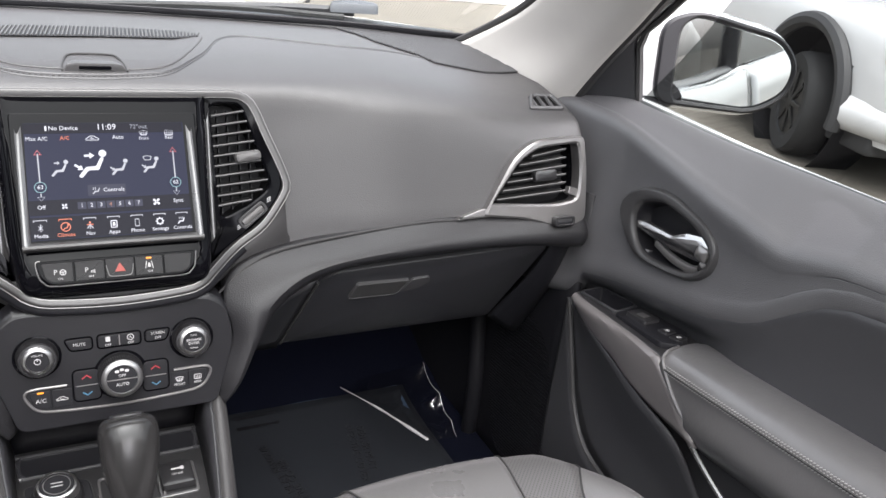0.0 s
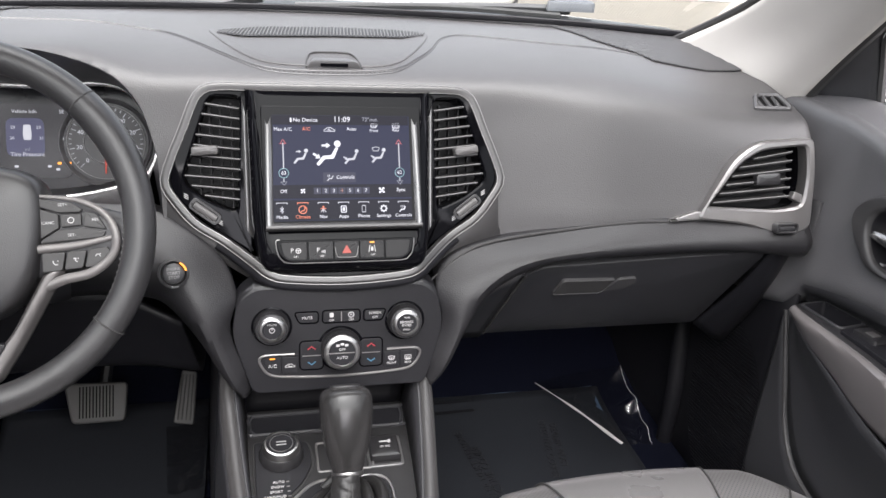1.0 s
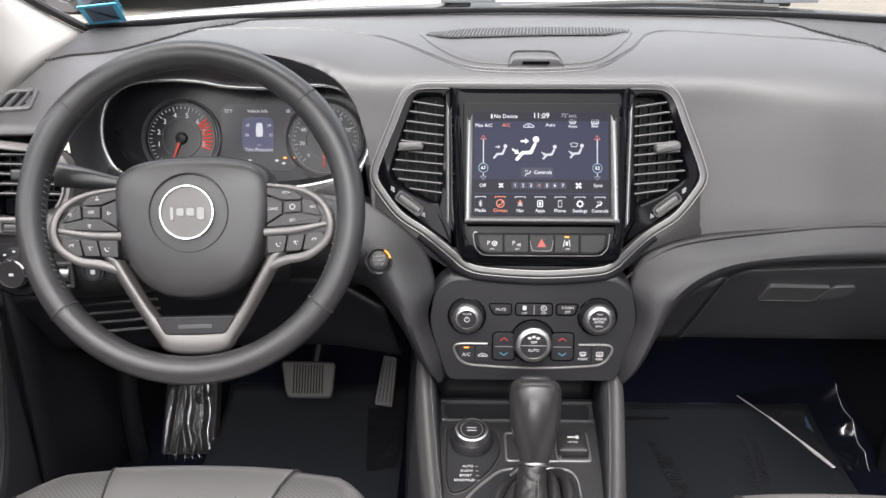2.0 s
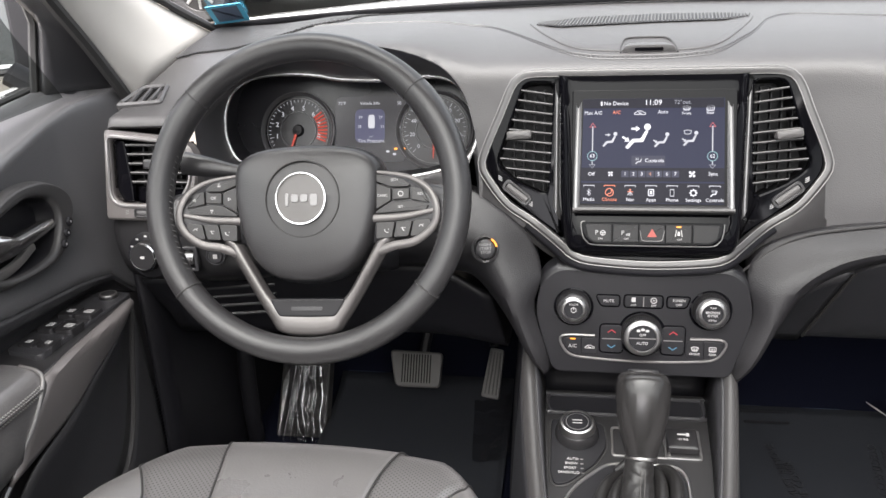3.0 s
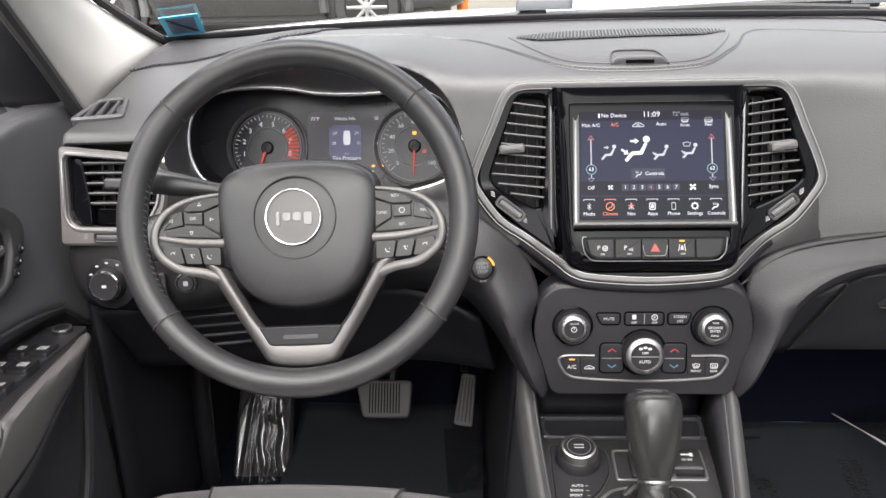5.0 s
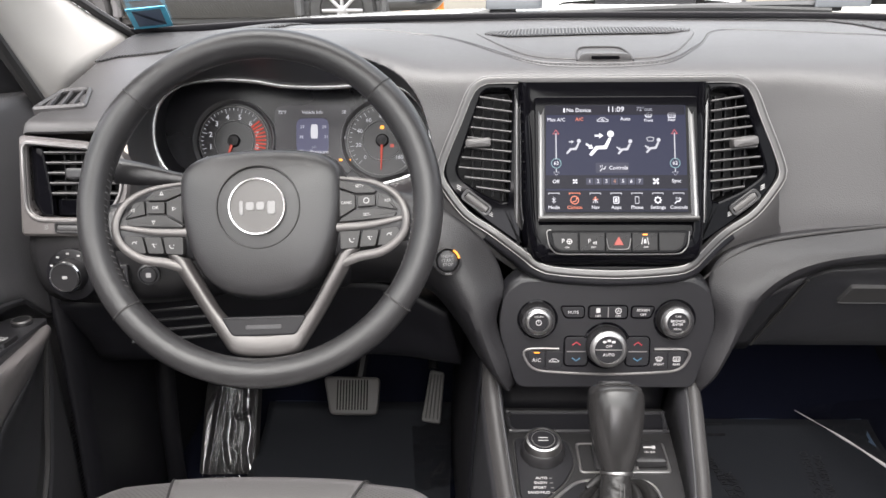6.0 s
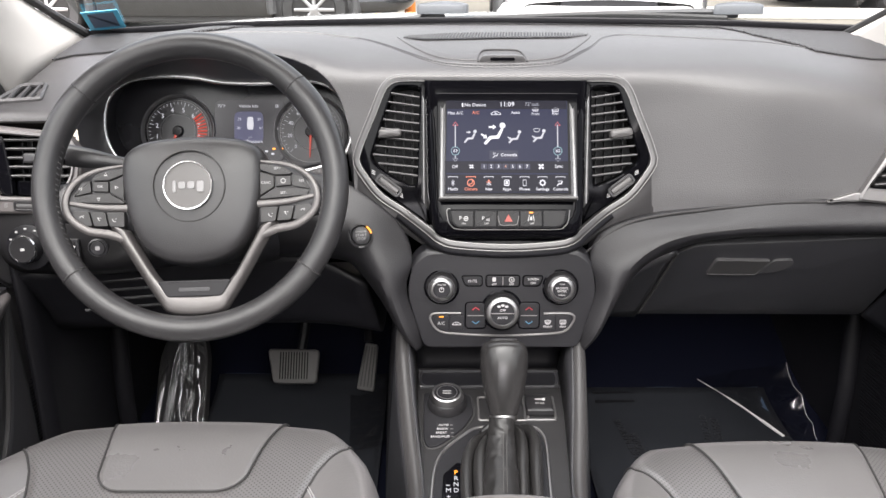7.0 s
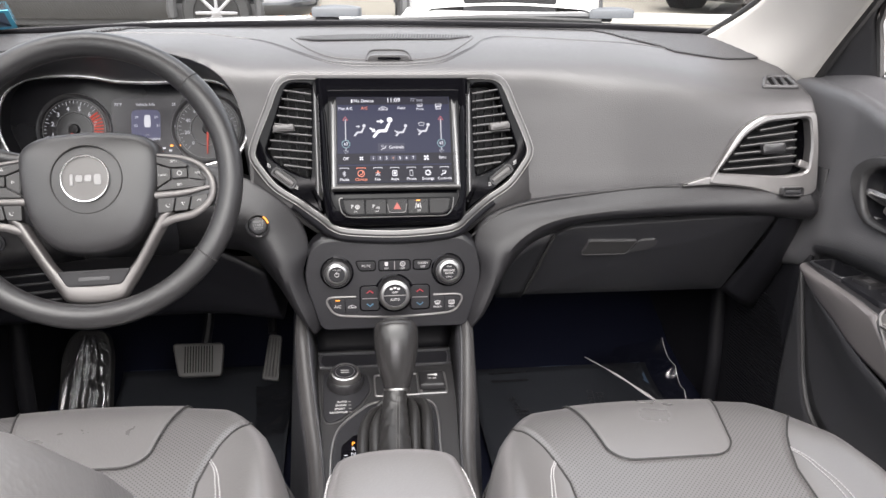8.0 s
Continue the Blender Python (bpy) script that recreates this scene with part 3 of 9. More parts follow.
# shoulders that sweep from the centre stack to the doors
# pad vinyl copied darker, with the shade over the shoulders in its colour
LOWER_SHADED = mat("shaded_lower_vinyl", (0.0098, 0.0098, 0.0108), 0.42, grain=0.38, scale=640, spec=0.5, kind="voronoi")
railA = [(0.110, 0.006, 0.426), (0.120, -0.008, 0.455), (0.138, -0.004, 0.510), (0.131, 0.008, 0.556), (0.150, 0.026, 0.586), (0.200, 0.030, 0.607), (0.28, 0.026, 0.621), (0.40, 0.020, 0.635), (0.52, 0.016, 0.636), (0.683, 0.012, 0.625)]
railM = [(0.124, -0.012, 0.422), (0.140, -0.021, 0.450), (0.160, -0.020, 0.500), (0.178, -0.016, 0.546), (0.212, -0.010, 0.576), (0.255, -0.008, 0.594), (0.32, -0.008, 0.604), (0.42, -0.008, 0.611), (0.54, -0.006, 0.611), (0.683, -0.004, 0.606)]
railB = [(0.136, 0.050, 0.420), (0.156, 0.045, 0.440), (0.182, 0.045, 0.486), (0.216, 0.040, 0.535), (0.262, 0.030, 0.565), (0.300, 0.020, 0.580), (0.36, 0.014, 0.588), (0.45, 0.010, 0.592), (0.56, 0.010, 0.592), (0.683, 0.012, 0.580)]
railC = [(x + 0.004, y + 0.06, z - 0.012) for x, y, z in railB]
part("lower_shoulder", loft([[(x, y + 0.040, z + 0.003) for x, y, z in railA], [(x, y + 0.012, z + 0.003) for x, y, z in railA], railA, railM, railB, railC], 60, 26), LOWER_SHADED, dash, "grained sweeping lower dash panel", solid=0.01)
# tongues of the pad that run in under the surround
for s in (1, -1):
    face = spl(pad_profile(0.006 + s * 0.2125), 160)
    on_face = lambda z: float(np.interp(-z, -face[:, 1], face[:, 0])) - 0.0010
    tu = [(0.2230, 0.712), (0.214, 0.685), (0.193, 0.652), (0.158, 0.620), (0.128, 0.588), (0.112, 0.566)]
    td = [(0.2230, 0.608), (0.208, 0.606), (0.190, 0.600), (0.160, 0.590), (0.136, 0.574), (0.118, 0.561)]
    tu, td = ([(0.006 + s * (x - 0.006), on_face(z), z) for x, z in r] for r in (tu, td))
    part("pad_tongue", loft([tu, td], 24, 6, straight=True), SOFT, dash, "grained strip under the surround", solid=0.006)
part("panel_gap", tube(even([(0.122, 0.022, 0.560), (0.136, 0.021, 0.5735), (0.160, 0.027, 0.5905), (0.200, 0.0295, 0.6085), (0.28, 0.026, 0.6228), (0.40, 0.0205, 0.6362), (0.47, 0.017, 0.6375)], 60), 0.0016, 6), RUBBER, dash, "dark joint under the pad")
LA = mirror_x(railA[:4], 0.0) + [(-0.150, 0.030, 0.598), (-0.190, 0.040, 0.632), (-0.235, 0.055, 0.652), (-0.30, 0.07, 0.655)]
LM = mirror_x(railM[:4], 0.0) + [(-0.195, -0.005, 0.580), (-0.225, 0.005, 0.600), (-0.27, 0.02, 0.605), (-0.33, 0.03, 0.60)]
LB = mirror_x(railB[:4], 0.0) + [(-0.245, 0.045, 0.545), (-0.285, 0.050, 0.548), (-0.33, 0.055, 0.545), (-0.38, 0.06, 0.54)]
LC = [(x - 0.004, y + 0.06, z - 0.012) for x, y, z in LB]
part("lower_shoulder", loft([[(x, y + 0.040, z + 0.003) for x, y, z in LA], [(x, y + 0.012, z + 0.003) for x, y, z in LA], LA, LM, LB, LC], 50, 26), LOWER_SHADED, dash, "grained sweeping lower dash panel", solid=0.01)

# start button in the left shoulder
SB = at(-0.199, -0.008, 0.596, 18, 10) @ Matrix.Scale(0.87, 4)
part("start_button_bezel", xf(revolve([(0.014, 0), (0.0185, 0.000), (0.0205, 0.003), (0.0205, 0.0075), (0.017, 0.009), (0.0155, 0.006), (0.0155, 0.0)], 32), SB), PANEL, dash, "round engine start button surround")
part("start_button", xf(revolve([(0.0, 0.009), (0.012, 0.0085), (0.0142, 0.007), (0.0148, 0.002), (0, 0.002)], 32), SB), HARD, dash, "dark round start button")
for i, w in enumerate(("ENGINE", "START", "STOP")):
    words(w, 0.0062 if i else 0.0050, SB @ pose(0, 0.0060 - 0.0058 * i, 0.0094), GREY_MARK, dash)
words("RUN", 0.0042, SB @ pose(0, -0.0185, 0.0088), GREY_MARK, dash)
AMBER = mat("amber_light", (0.22, 0.075, 0.006), 0.4, emit=1.2)
o = np.array([(0.0178 * math.cos(a), 0.0178 * math.sin(a)) for a in np.linspace(0.15, 1.0, 8)] + [(0.0152 * math.cos(a), 0.0152 * math.sin(a)) for a in np.linspace(1.0, 0.15, 8)])
part("indicator", xf(slab(o, 0.006, 0.0102, 0.0002), SB), AMBER, dash, "amber indicator segment")

# glove box
GB = at(0.43, 0.086, 0.499, -37.0)
o = fillet([(-0.190, -0.110), (0.186, -0.113), (0.203, 0.110), (-0.145, 0.086), (-0.168, 0.062)], [0.004, 0.012, 0.02, 0.03, 0.01], 6)
glove = part("glove_box_door", xf(slab(o, -0.02, 0.0, 0.004, 0.006), GB), HARD, dash, "black glove box lid with a recessed latch")
ho = fillet([(-0.113, 0.022), (-0.036, 0.021), (-0.024, 0.058), (-0.107, 0.060)], 0.005)
TAB_DARK = mat("dark_latch_edge", (0.045, 0.045, 0.046), 0.35)
part("latch_frame", xf(frame_plate(ho, inset(ho, 0.0014), 0.0, 0.0086, 0.0004), GB), TAB_DARK, glove)
part("latch", xf(slab(inset(ho, 0.0016), 0.0005, 0.0080, 0.0005), GB), RUBBER, glove, "glove box latch")
GREY_LATCH = mat("grey_latch_plastic", (0.030, 0.030, 0.031), 0.4)
sc = fillet([(-0.034, 0.022), (0.000, 0.030), (0.012, 0.046), (0.008, 0.060), (-0.020, 0.058)], 0.006)
part("latch_scoop", xf(slab(sc, 0.003, 0.0076, 0.001), GB), GREY_LATCH, glove, "bare grey latch recess")
part("glove_box_side", loft([[(0.165, 0.07, 0.49), (0.19, 0.15, 0.415)], [(0.230, 0.050, 0.545), (0.212, 0.152, 0.412)], [(0.262, 0.044, 0.560), (0.236, 0.152, 0.412)]], 8, 6), HARD, dash, solid=0.006)
part("panel_gap", tube([(0.262, 0.0365, 0.5550), (0.2385, 0.1340, 0.4214)], 0.0024, 6), RUBBER, dash, "dark gap beside the glove box")
part("glove_box_header", loft([[(0.19, 0.075, 0.520), (0.27, 0.060, 0.560), (0.40, 0.045, 0.590), (0.66, 0.040, 0.600)], [(0.20, 0.060, 0.560), (0.28, 0.050, 0.595), (0.40, 0.045, 0.620), (0.66, 0.040, 0.630)]], 16, 4), HARD, dash)
part("lower_closeout", loft([[(0.17, 0.165, 0.412), (0.40, 0.165, 0.412), (0.69, 0.16, 0.412)], [(0.17, 0.34, 0.40), (0.40, 0.36, 0.42), (0.69, 0.36, 0.42)], [(0.17, 0.6, 0.42), (0.40, 0.62, 0.44), (0.69, 0.62, 0.44)]], 12, 8), DARK, dash, solid=0.006)
# dash end coloured near-black, since it falls away into shade here
part("shaded_end_cap", loft([[(0.636, 0.012, 0.60), (0.628, 0.06, 0.52), (0.617, 0.155, 0.407)], [(0.655, 0.010, 0.605), (0.66, 0.06, 0.50), (0.655, 0.15, 0.38)], [(0.69, 0.03, 0.62), (0.695, 0.08, 0.5), (0.695, 0.17, 0.36)]], 14, 8), DARK, dash, solid=0.006)

# right end: silver-framed outer vent
VM = at(0.58, 0.030, 0.69, 11.3)


def in_frame(m, pts, y):
    """World x, z pairs on a panel as local outlines."""
    inv = m.inverted()
    n = np.array(m.to_3x3().col[2])
    o3 = np.array(m.translation)
    res = []
    for x, z in pts:
        yy = o3[1] - (n[0] * (x - o3[0]) + n[2] * (z - o3[2])) / n[1]
        q = inv @ Vector((x, yy, z))
        res.append((q.x, q.y))
    return res


outer = fillet(in_frame(VM, [(0.500, 0.640), (0.553, 0.722), (0.590, 0.746), (0.680, 0.752), (0.686, 0.700), (0.684, 0.622), (0.640, 0.612), (0.575, 0.632)], 0), [0.01, 0.02, 0.02, 0.012, 0.02, 0.016, 0.03, 0.02], 4)
inner = fillet(in_frame(VM, [(0.516, 0.657), (0.562, 0.716), (0.596, 0.735), (0.668, 0.741), (0.673, 0.700), (0.668, 0.656), (0.630, 0.650), (0.580, 0.653)], 0), [0.006, 0.015, 0.015, 0.008, 0.015, 0.012, 0.02, 0.015], 4)
vent = part("outer_vent", xf(frame_plate(outer, inner, -0.012, 0.010, 0.003), VM), SILVER, dash, "silver-framed outer air vent")
tipo = fillet(in_frame(VM, [(0.458, 0.639), (0.502, 0.652), (0.516, 0.648), (0.52, 0.638)], 0), [0.002, 0.01, 0.004, 0.004], 4)
part("frame_tip", xf(slab(tipo, -0.01, 0.006, 0.002), VM), SILVER, vent)
part("recess", xf(slab(inset(inner, -0.002), -0.045, -0.040, 0.001), VM), DARK, vent)
ins = [xf((np.array([[*p, z] for z in (-0.042, 0.0) for p in inset(inner, -0.0005)]), [(i, (i + 1) % len(inner), len(inner) + (i + 1) % len(inner), len(inner) + i) for i in range(len(inner))]), VM)]
part("duct", ins[0], GLOSS, vent, "gloss black duct wall")
for k in range(6):
    zc = 0.668 + 0.0125 * k
    x0 = np.interp(zc, [0.655, 0.716, 0.736], [0.520, 0.565, 0.600])
    pts = in_frame(VM, [(x0, zc - 0.006 - 0.002 * k * 0.2), (0.652, zc + 0.002)], 0)
    g = tube([(*pts[0], -0.010), (*pts[1], -0.010)], 0.0085, 8, flatten=0.13, up=(0, 1, 0.35))
    part("slat", xf(g, VM), SLAT, vent)
    part("slat_edge", xf(tube([(*pts[0], -0.0012), (*pts[1], -0.0012)], 0.0010, 6), VM), SLAT_EDGE, vent)
tc = in_frame(VM, [(0.612, 0.694)], 0)[0]
part("tab", xf(slab(rrect(0.040, 0.017, 0.006), -0.004, 0.006, 0.003, 0.001), VM @ pose(tc[0], tc[1], 0, 0, 0, 3)), PANEL, vent, "vent adjusting tab")
wc = in_frame(VM, [(0.663, 0.668)], 0)[0]
part("damper_tab", xf(slab(rrect(0.018, 0.012, 0.003), -0.006, 0.004, 0.002), VM @ pose(wc[0], wc[1], 0, 0, 0, -20)), SILVER, vent)
wh = at(0.637, 0.006, 0.6285, 8)
part("thumbwheel_frame", xf(frame_plate(rrect(0.036, 0.015, 0.005), rrect(0.028, 0.009, 0.003), -0.004, 0.010), wh), PANEL, dash)
part("thumbwheel", xf(tube([(-0.013, 0, 0.003), (0.013, 0, 0.003)], 0.006, 10), wh), HARD, dash, "vent thumbwheel")

# left end: outer vent partly behind the wheel
VL = at(-0.645, -0.004, 0.70, 11.3, -4)
outer = fillet([(-0.0662, -0.0715), (0.046, -0.0700), (0.076, -0.014), (0.066, 0.026), (0.046, 0.040), (-0.0645, 0.0495)], [0.008, 0.02, 0.02, 0.02, 0.015, 0.007], 5)
inner = fillet([(-0.0545, -0.0490), (0.040, -0.0480), (0.062, -0.012), (0.056, 0.018), (0.040, 0.031), (-0.0560, 0.0378)], [0.020, 0.015, 0.015, 0.015, 0.012, 0.007], 5)
VENT_PLATE = mat("satin_brown_grey_plate", (0.150, 0.142, 0.139), 0.36, metal=0.6, grain=0.05, scale=1500)
vent = part("outer_vent", xf(frame_plate(outer, inner, -0.012, 0.008, 0.003), VL), VENT_PLATE, dash, "silver-framed outer air vent")
part("vent_rim", xf(tube([(x, y, 0.0078) for x, y in inset(inner, -0.0032)], 0.0026, 8, True), VL), SILVER, vent, "bright rim of the vent")
part("recess", xf(slab(inset(inner, -0.002), -0.045, -0.040, 0.001), VL), DARK, vent)
part("duct", xf((np.array([[*p, z] for z in (-0.042, 0.0) for p in inner]), [(i, (i + 1) % len(inner), len(inner) + (i + 1) % len(inner), len(inner) + i) for i in range(len(inner))]), VL), GLOSS, vent, "gloss black duct wall")
part("duct_cheek", xf(slab(fillet([(-0.0555, 0.0365), (-0.0545, -0.032), (-0.044, -0.0475), (-0.030, -0.0475), (-0.0315, -0.022), (-0.0410, 0.0355)], 0.004, 3), -0.012, -0.0040, 0.002), VL), GLOSS, vent, "gloss black cheek beside the slats")
part("duct_lip", xf(slab(fillet([(-0.030, -0.026), (0.052, -0.026), (0.042, -0.0470), (-0.030, -0.0475)], 0.003, 3), -0.022, -0.0140, 0.002), VL), GLOSS, vent)
for k in range(5):
    y_ = -0.0195 + 0.0122 * k
    x_ = -0.0300 - 0.0020 * k
    part("slat", xf(tube([(x_, y_, -0.010), (0.055, y_ + 0.001, -0.010)], 0.0075, 8, flatten=0.13, up=(0, 1, 0.35)), VL), SLAT, vent)
    part("slat_edge", xf(tube([(x_, y_, -0.0022), (0.055, y_ + 0.001, -0.0022)], 0.0010, 6), VL), SLAT_EDGE, vent)
part("thumbwheel_frame", xf(frame_plate(rrect(0.036, 0.013, 0.004), rrect(0.030, 0.0085, 0.003), 0.004, 0.0105), VL @ pose(-0.004, -0.0605, 0)), PANEL, vent)
part("thumbwheel", xf(tube([(-0.014, 0, 0.005), (0.014, 0, 0.005)], 0.0052, 10), VL @ pose(-0.004, -0.0605, 0)), TAB_FIN, vent, "vent thumbwheel")
for d_ in (-0.0022, 0.0, 0.0022):
    part("mark", xf(slab(rrect(0.0050, 0.0009, 0.0003, 1), 0.0078, 0.0084, 0.0001), VL @ pose(-0.033, -0.0600 + d_, 0, 0, 0, 12)), GREY_MARK, vent)
for k in range(6):
    part("vane", xf(tube([(-0.02 + 0.014 * k, -0.034, -0.02), (-0.02 + 0.014 * k, 0.035, -0.02)], 0.006, 6, flatten=0.25, up=(1, 0, 0)), VL), DARK, vent)
part("tab", xf(slab(rrect(0.030, 0.014, 0.005), -0.004, 0.006, 0.003), VL @ pose(0.006, 0.0045, 0)), PANEL, vent, "vent adjusting tab")

# panel below it with the lamp switch, dimmer and button
lp = [[(-0.705, 0.00, 0.655), (-0.62, -0.012, 0.648), (-0.55, -0.005, 0.645), (-0.47, 0.03, 0.645)], [(-0.708, -0.014, 0.610), (-0.62, -0.020, 0.606), (-0.55, -0.012, 0.604), (-0.47, 0.03, 0.604)],
      [(-0.700, -0.012, 0.560), (-0.62, -0.012, 0.552), (-0.55, -0.002, 0.550), (-0.47, 0.04, 0.55)], [(-0.690, 0.010, 0.535), (-0.62, 0.02, 0.528), (-0.55, 0.03, 0.528), (-0.47, 0.06, 0.53)]]
part("switch_panel", loft(lp, 24, 14), PANEL, dash, "charcoal lower switch panel", solid=0.008)
LS = at(-0.652, -0.024, 0.585, 6, -3)
part("lamp_switch_base", xf(revolve([(0, 0), (0.0315, 0.0), (0.0315, 0.007), (0.030, 0.008), (0.0, 0.008)], 36), LS), DARK, dash)
part("lamp_switch", xf(revolve([(0.021, 0.006), (0.0205, 0.012), (0.0195, 0.021), (0.017, 0.023), (0, 0.0225)], 32), LS), PANEL, dash, "round headlamp switch with chrome edge")
part("ring", xf(revolve([(0.0192, 0.0215), (0.0182, 0.0236), (0.0168, 0.0236), (0.0172, 0.021)], 32), LS), CHROME, dash)
for a in (35, 65, 95, 125, 155, 190):
    part("mark", xf(slab(rrect(0.0040, 0.0024, 0.001, 2), 0.008, 0.0084, 0.0001), LS @ pose(0.0262 * math.cos(radians(a)), 0.0262 * math.sin(radians(a)), 0)), WHITE_MARK, dash)
part("mark", xf(slab(rrect(0.006, 0.0036, 0.001, 2), 0.0225, 0.0232, 0.0001), LS), WHITE_MARK, dash)
DS = at(-0.60, -0.020, 0.578, 4, 2)
part("dimmer_frame", xf(frame_plate(rrect(0.026, 0.034, 0.003), rrect(0.016, 0.026, 0.002), -0.003, 0.005), DS), HARD, dash)
part("dimmer_wheel", xf(tube([(-0.007, 0, -0.004), (0.007, 0, -0.004)], 0.0105, 14), DS), GUNMETAL, dash, "ribbed dimmer thumbwheel")
DB = at(-0.565, -0.012, 0.580, 4, 5)
part("release_button", xf(revolve([(0, 0.006), (0.009, 0.006), (0.0105, 0.0045), (0.0115, 0.006), (0.0135, 0.005), (0.0140, 0.0)], 24), DB), HARD, dash, "round release button")
part("mark", xf(slab(rrect(0.006, 0.006, 0.001, 2), 0.006, 0.0064, 0.0001), DB), WHITE_MARK, dash)

part("airbag_mark", join(*[tube([(x, 0.0385 - 0.0012 * j, 0.690 - 0.005 * j), (x + w, 0.0385 - 0.0012 * j, 0.690 - 0.005 * j)], 0.0012, 4) for j, (x, w) in enumerate(((0.436, 0.014), (0.431, 0.026)))]), SOFT, dash)

# dark knee panel and closeout below the column
kp = [[(-0.70, 0.02, 0.532), (-0.5, 0.07, 0.535), (-0.30, 0.08, 0.54), (-0.20, 0.07, 0.50)], [(-0.69, 0.06, 0.47), (-0.5, 0.09, 0.47), (-0.30, 0.10, 0.48), (-0.19, 0.09, 0.45)],
      [(-0.69, 0.12, 0.41), (-0.5, 0.13, 0.41), (-0.30, 0.14, 0.41), (-0.18, 0.13, 0.40)], [(-0.69, 0.3, 0.42), (-0.5, 0.3, 0.42), (-0.30, 0.3, 0.42), (-0.18, 0.3, 0.42)], [(-0.69, 0.62, 0.44), (-0.5, 0.62, 0.44), (-0.30, 0.62, 0.44), (-0.18, 0.62, 0.44)]]
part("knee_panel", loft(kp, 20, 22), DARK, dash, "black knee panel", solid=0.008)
for k in range(4):
    part("grille_slat", tube([(-0.63, 0.045 + 0.004 * k, 0.505 - 0.016 * k), (-0.52, 0.066 + 0.004 * k, 0.507 - 0.016 * k)], 0.0028, 6), HARD, dash)


# ---------------------------------------------------------------- instrument hood and cluster
rim2 = [(-0.603, 0.738), (-0.592, 0.772), (-0.562, 0.792), (-0.515, 0.798), (-0.465, 0.796), (-0.420, 0.789), (-0.353, 0.788), (-0.300, 0.792), (-0.262, 0.786), (-0.234, 0.762), (-0.223, 0.728), (-0.228, 0.695), (-0.25, 0.672), (-0.32, 0.655), (-0.41, 0.650), (-0.50, 0.655), (-0.573, 0.672), (-0.597, 0.700)]
CN = 96
rim = even([(x, 0.15 + 0.30 * (z - 0.73), z) for x, z in rim2], CN, True)


def rim2_at(x, z):
    return np.array((x, 0.15 + 0.30 * (z - 0.73), z))


cluster = thing("instrument_cluster", (-0.41, 0.17, 0.65), "black instrument cluster with two round gauges and a lit display", "instrument cluster")
lip = even(np.vstack([[(-0.574, 0.010, 0.655), (-0.580, 0.008, 0.715)], HOOD_LIP[HOOD_LIP[:, 2] > 0.66][::4], [HOOD_LIP[-1]]]), 80)
arch = rim[np.argsort(np.where(np.arange(CN) > CN * 0.8, np.arange(CN) - CN, np.arange(CN)))]
i0, i1 = int(np.argmin(np.linalg.norm(rim2_at(-0.585, 0.685) - rim, axis=1))), int(np.argmin(np.linalg.norm(rim2_at(-0.232, 0.690) - rim, axis=1)))
arch = even(rim[np.arange(i0 - CN if i0 > i1 else i0, i1 + 1)], 80)
edge_in = lip + np.array([0, 0.003, -0.0035])
part("hood_lining", loft([lip, edge_in, edge_in * 0.55 + arch * 0.45 + np.array([0, 0, 0.003]), arch], 80, 14), HARD, cluster, "dark grained inside of the hood")
base_ = rim[np.arange(i1, i0 + (CN if i0 < i1 else 0) + 1) % CN]
part("lower_cowl", loft([base_, base_ + np.array([0, -0.06, -0.012]), base_ * np.array([1, 0, 1]) + np.array([0, 0.05, -0.035])], len(base_), 8), HARD, cluster, "dark cowl under the gauges")
part("rim", tube(rim + np.array([0, -0.002, 0]), 0.0036, 10, True), HANDLE, cluster, "chrome rim of the cluster")
CF = at(-0.41, 0.192, 0.718, 16.7)
back = [(x, 0.19 + 0.30 * (z - 0.718), z) for x, y, z in rim]
inn = np.array(back)
part("inner_wall", loft([rim, (rim + inn) / 2, inn], CN, 4, cu=True), DARK, cluster)
part("dial_face", (np.vstack([inn + np.array([0, 0.001, 0])]), [tuple(range(CN))]), mat("dial_face_black", (0.0110, 0.0110, 0.0135), 0.28), cluster, "matt black dial face")
RED_LIT = mat("lit_red", (0.085, 0.011, 0.007), 0.4, emit=0.80)
WHITE_LIT = mat("lit_white", (0.085, 0.088, 0.094), 0.4, emit=0.88)
DIM_LIT = mat("lit_grey", (0.035, 0.036, 0.040), 0.4, emit=0.8)
GAUGE_RING = mat("satin_gauge_ring", (0.085, 0.085, 0.088), 0.35, metal=0.6)
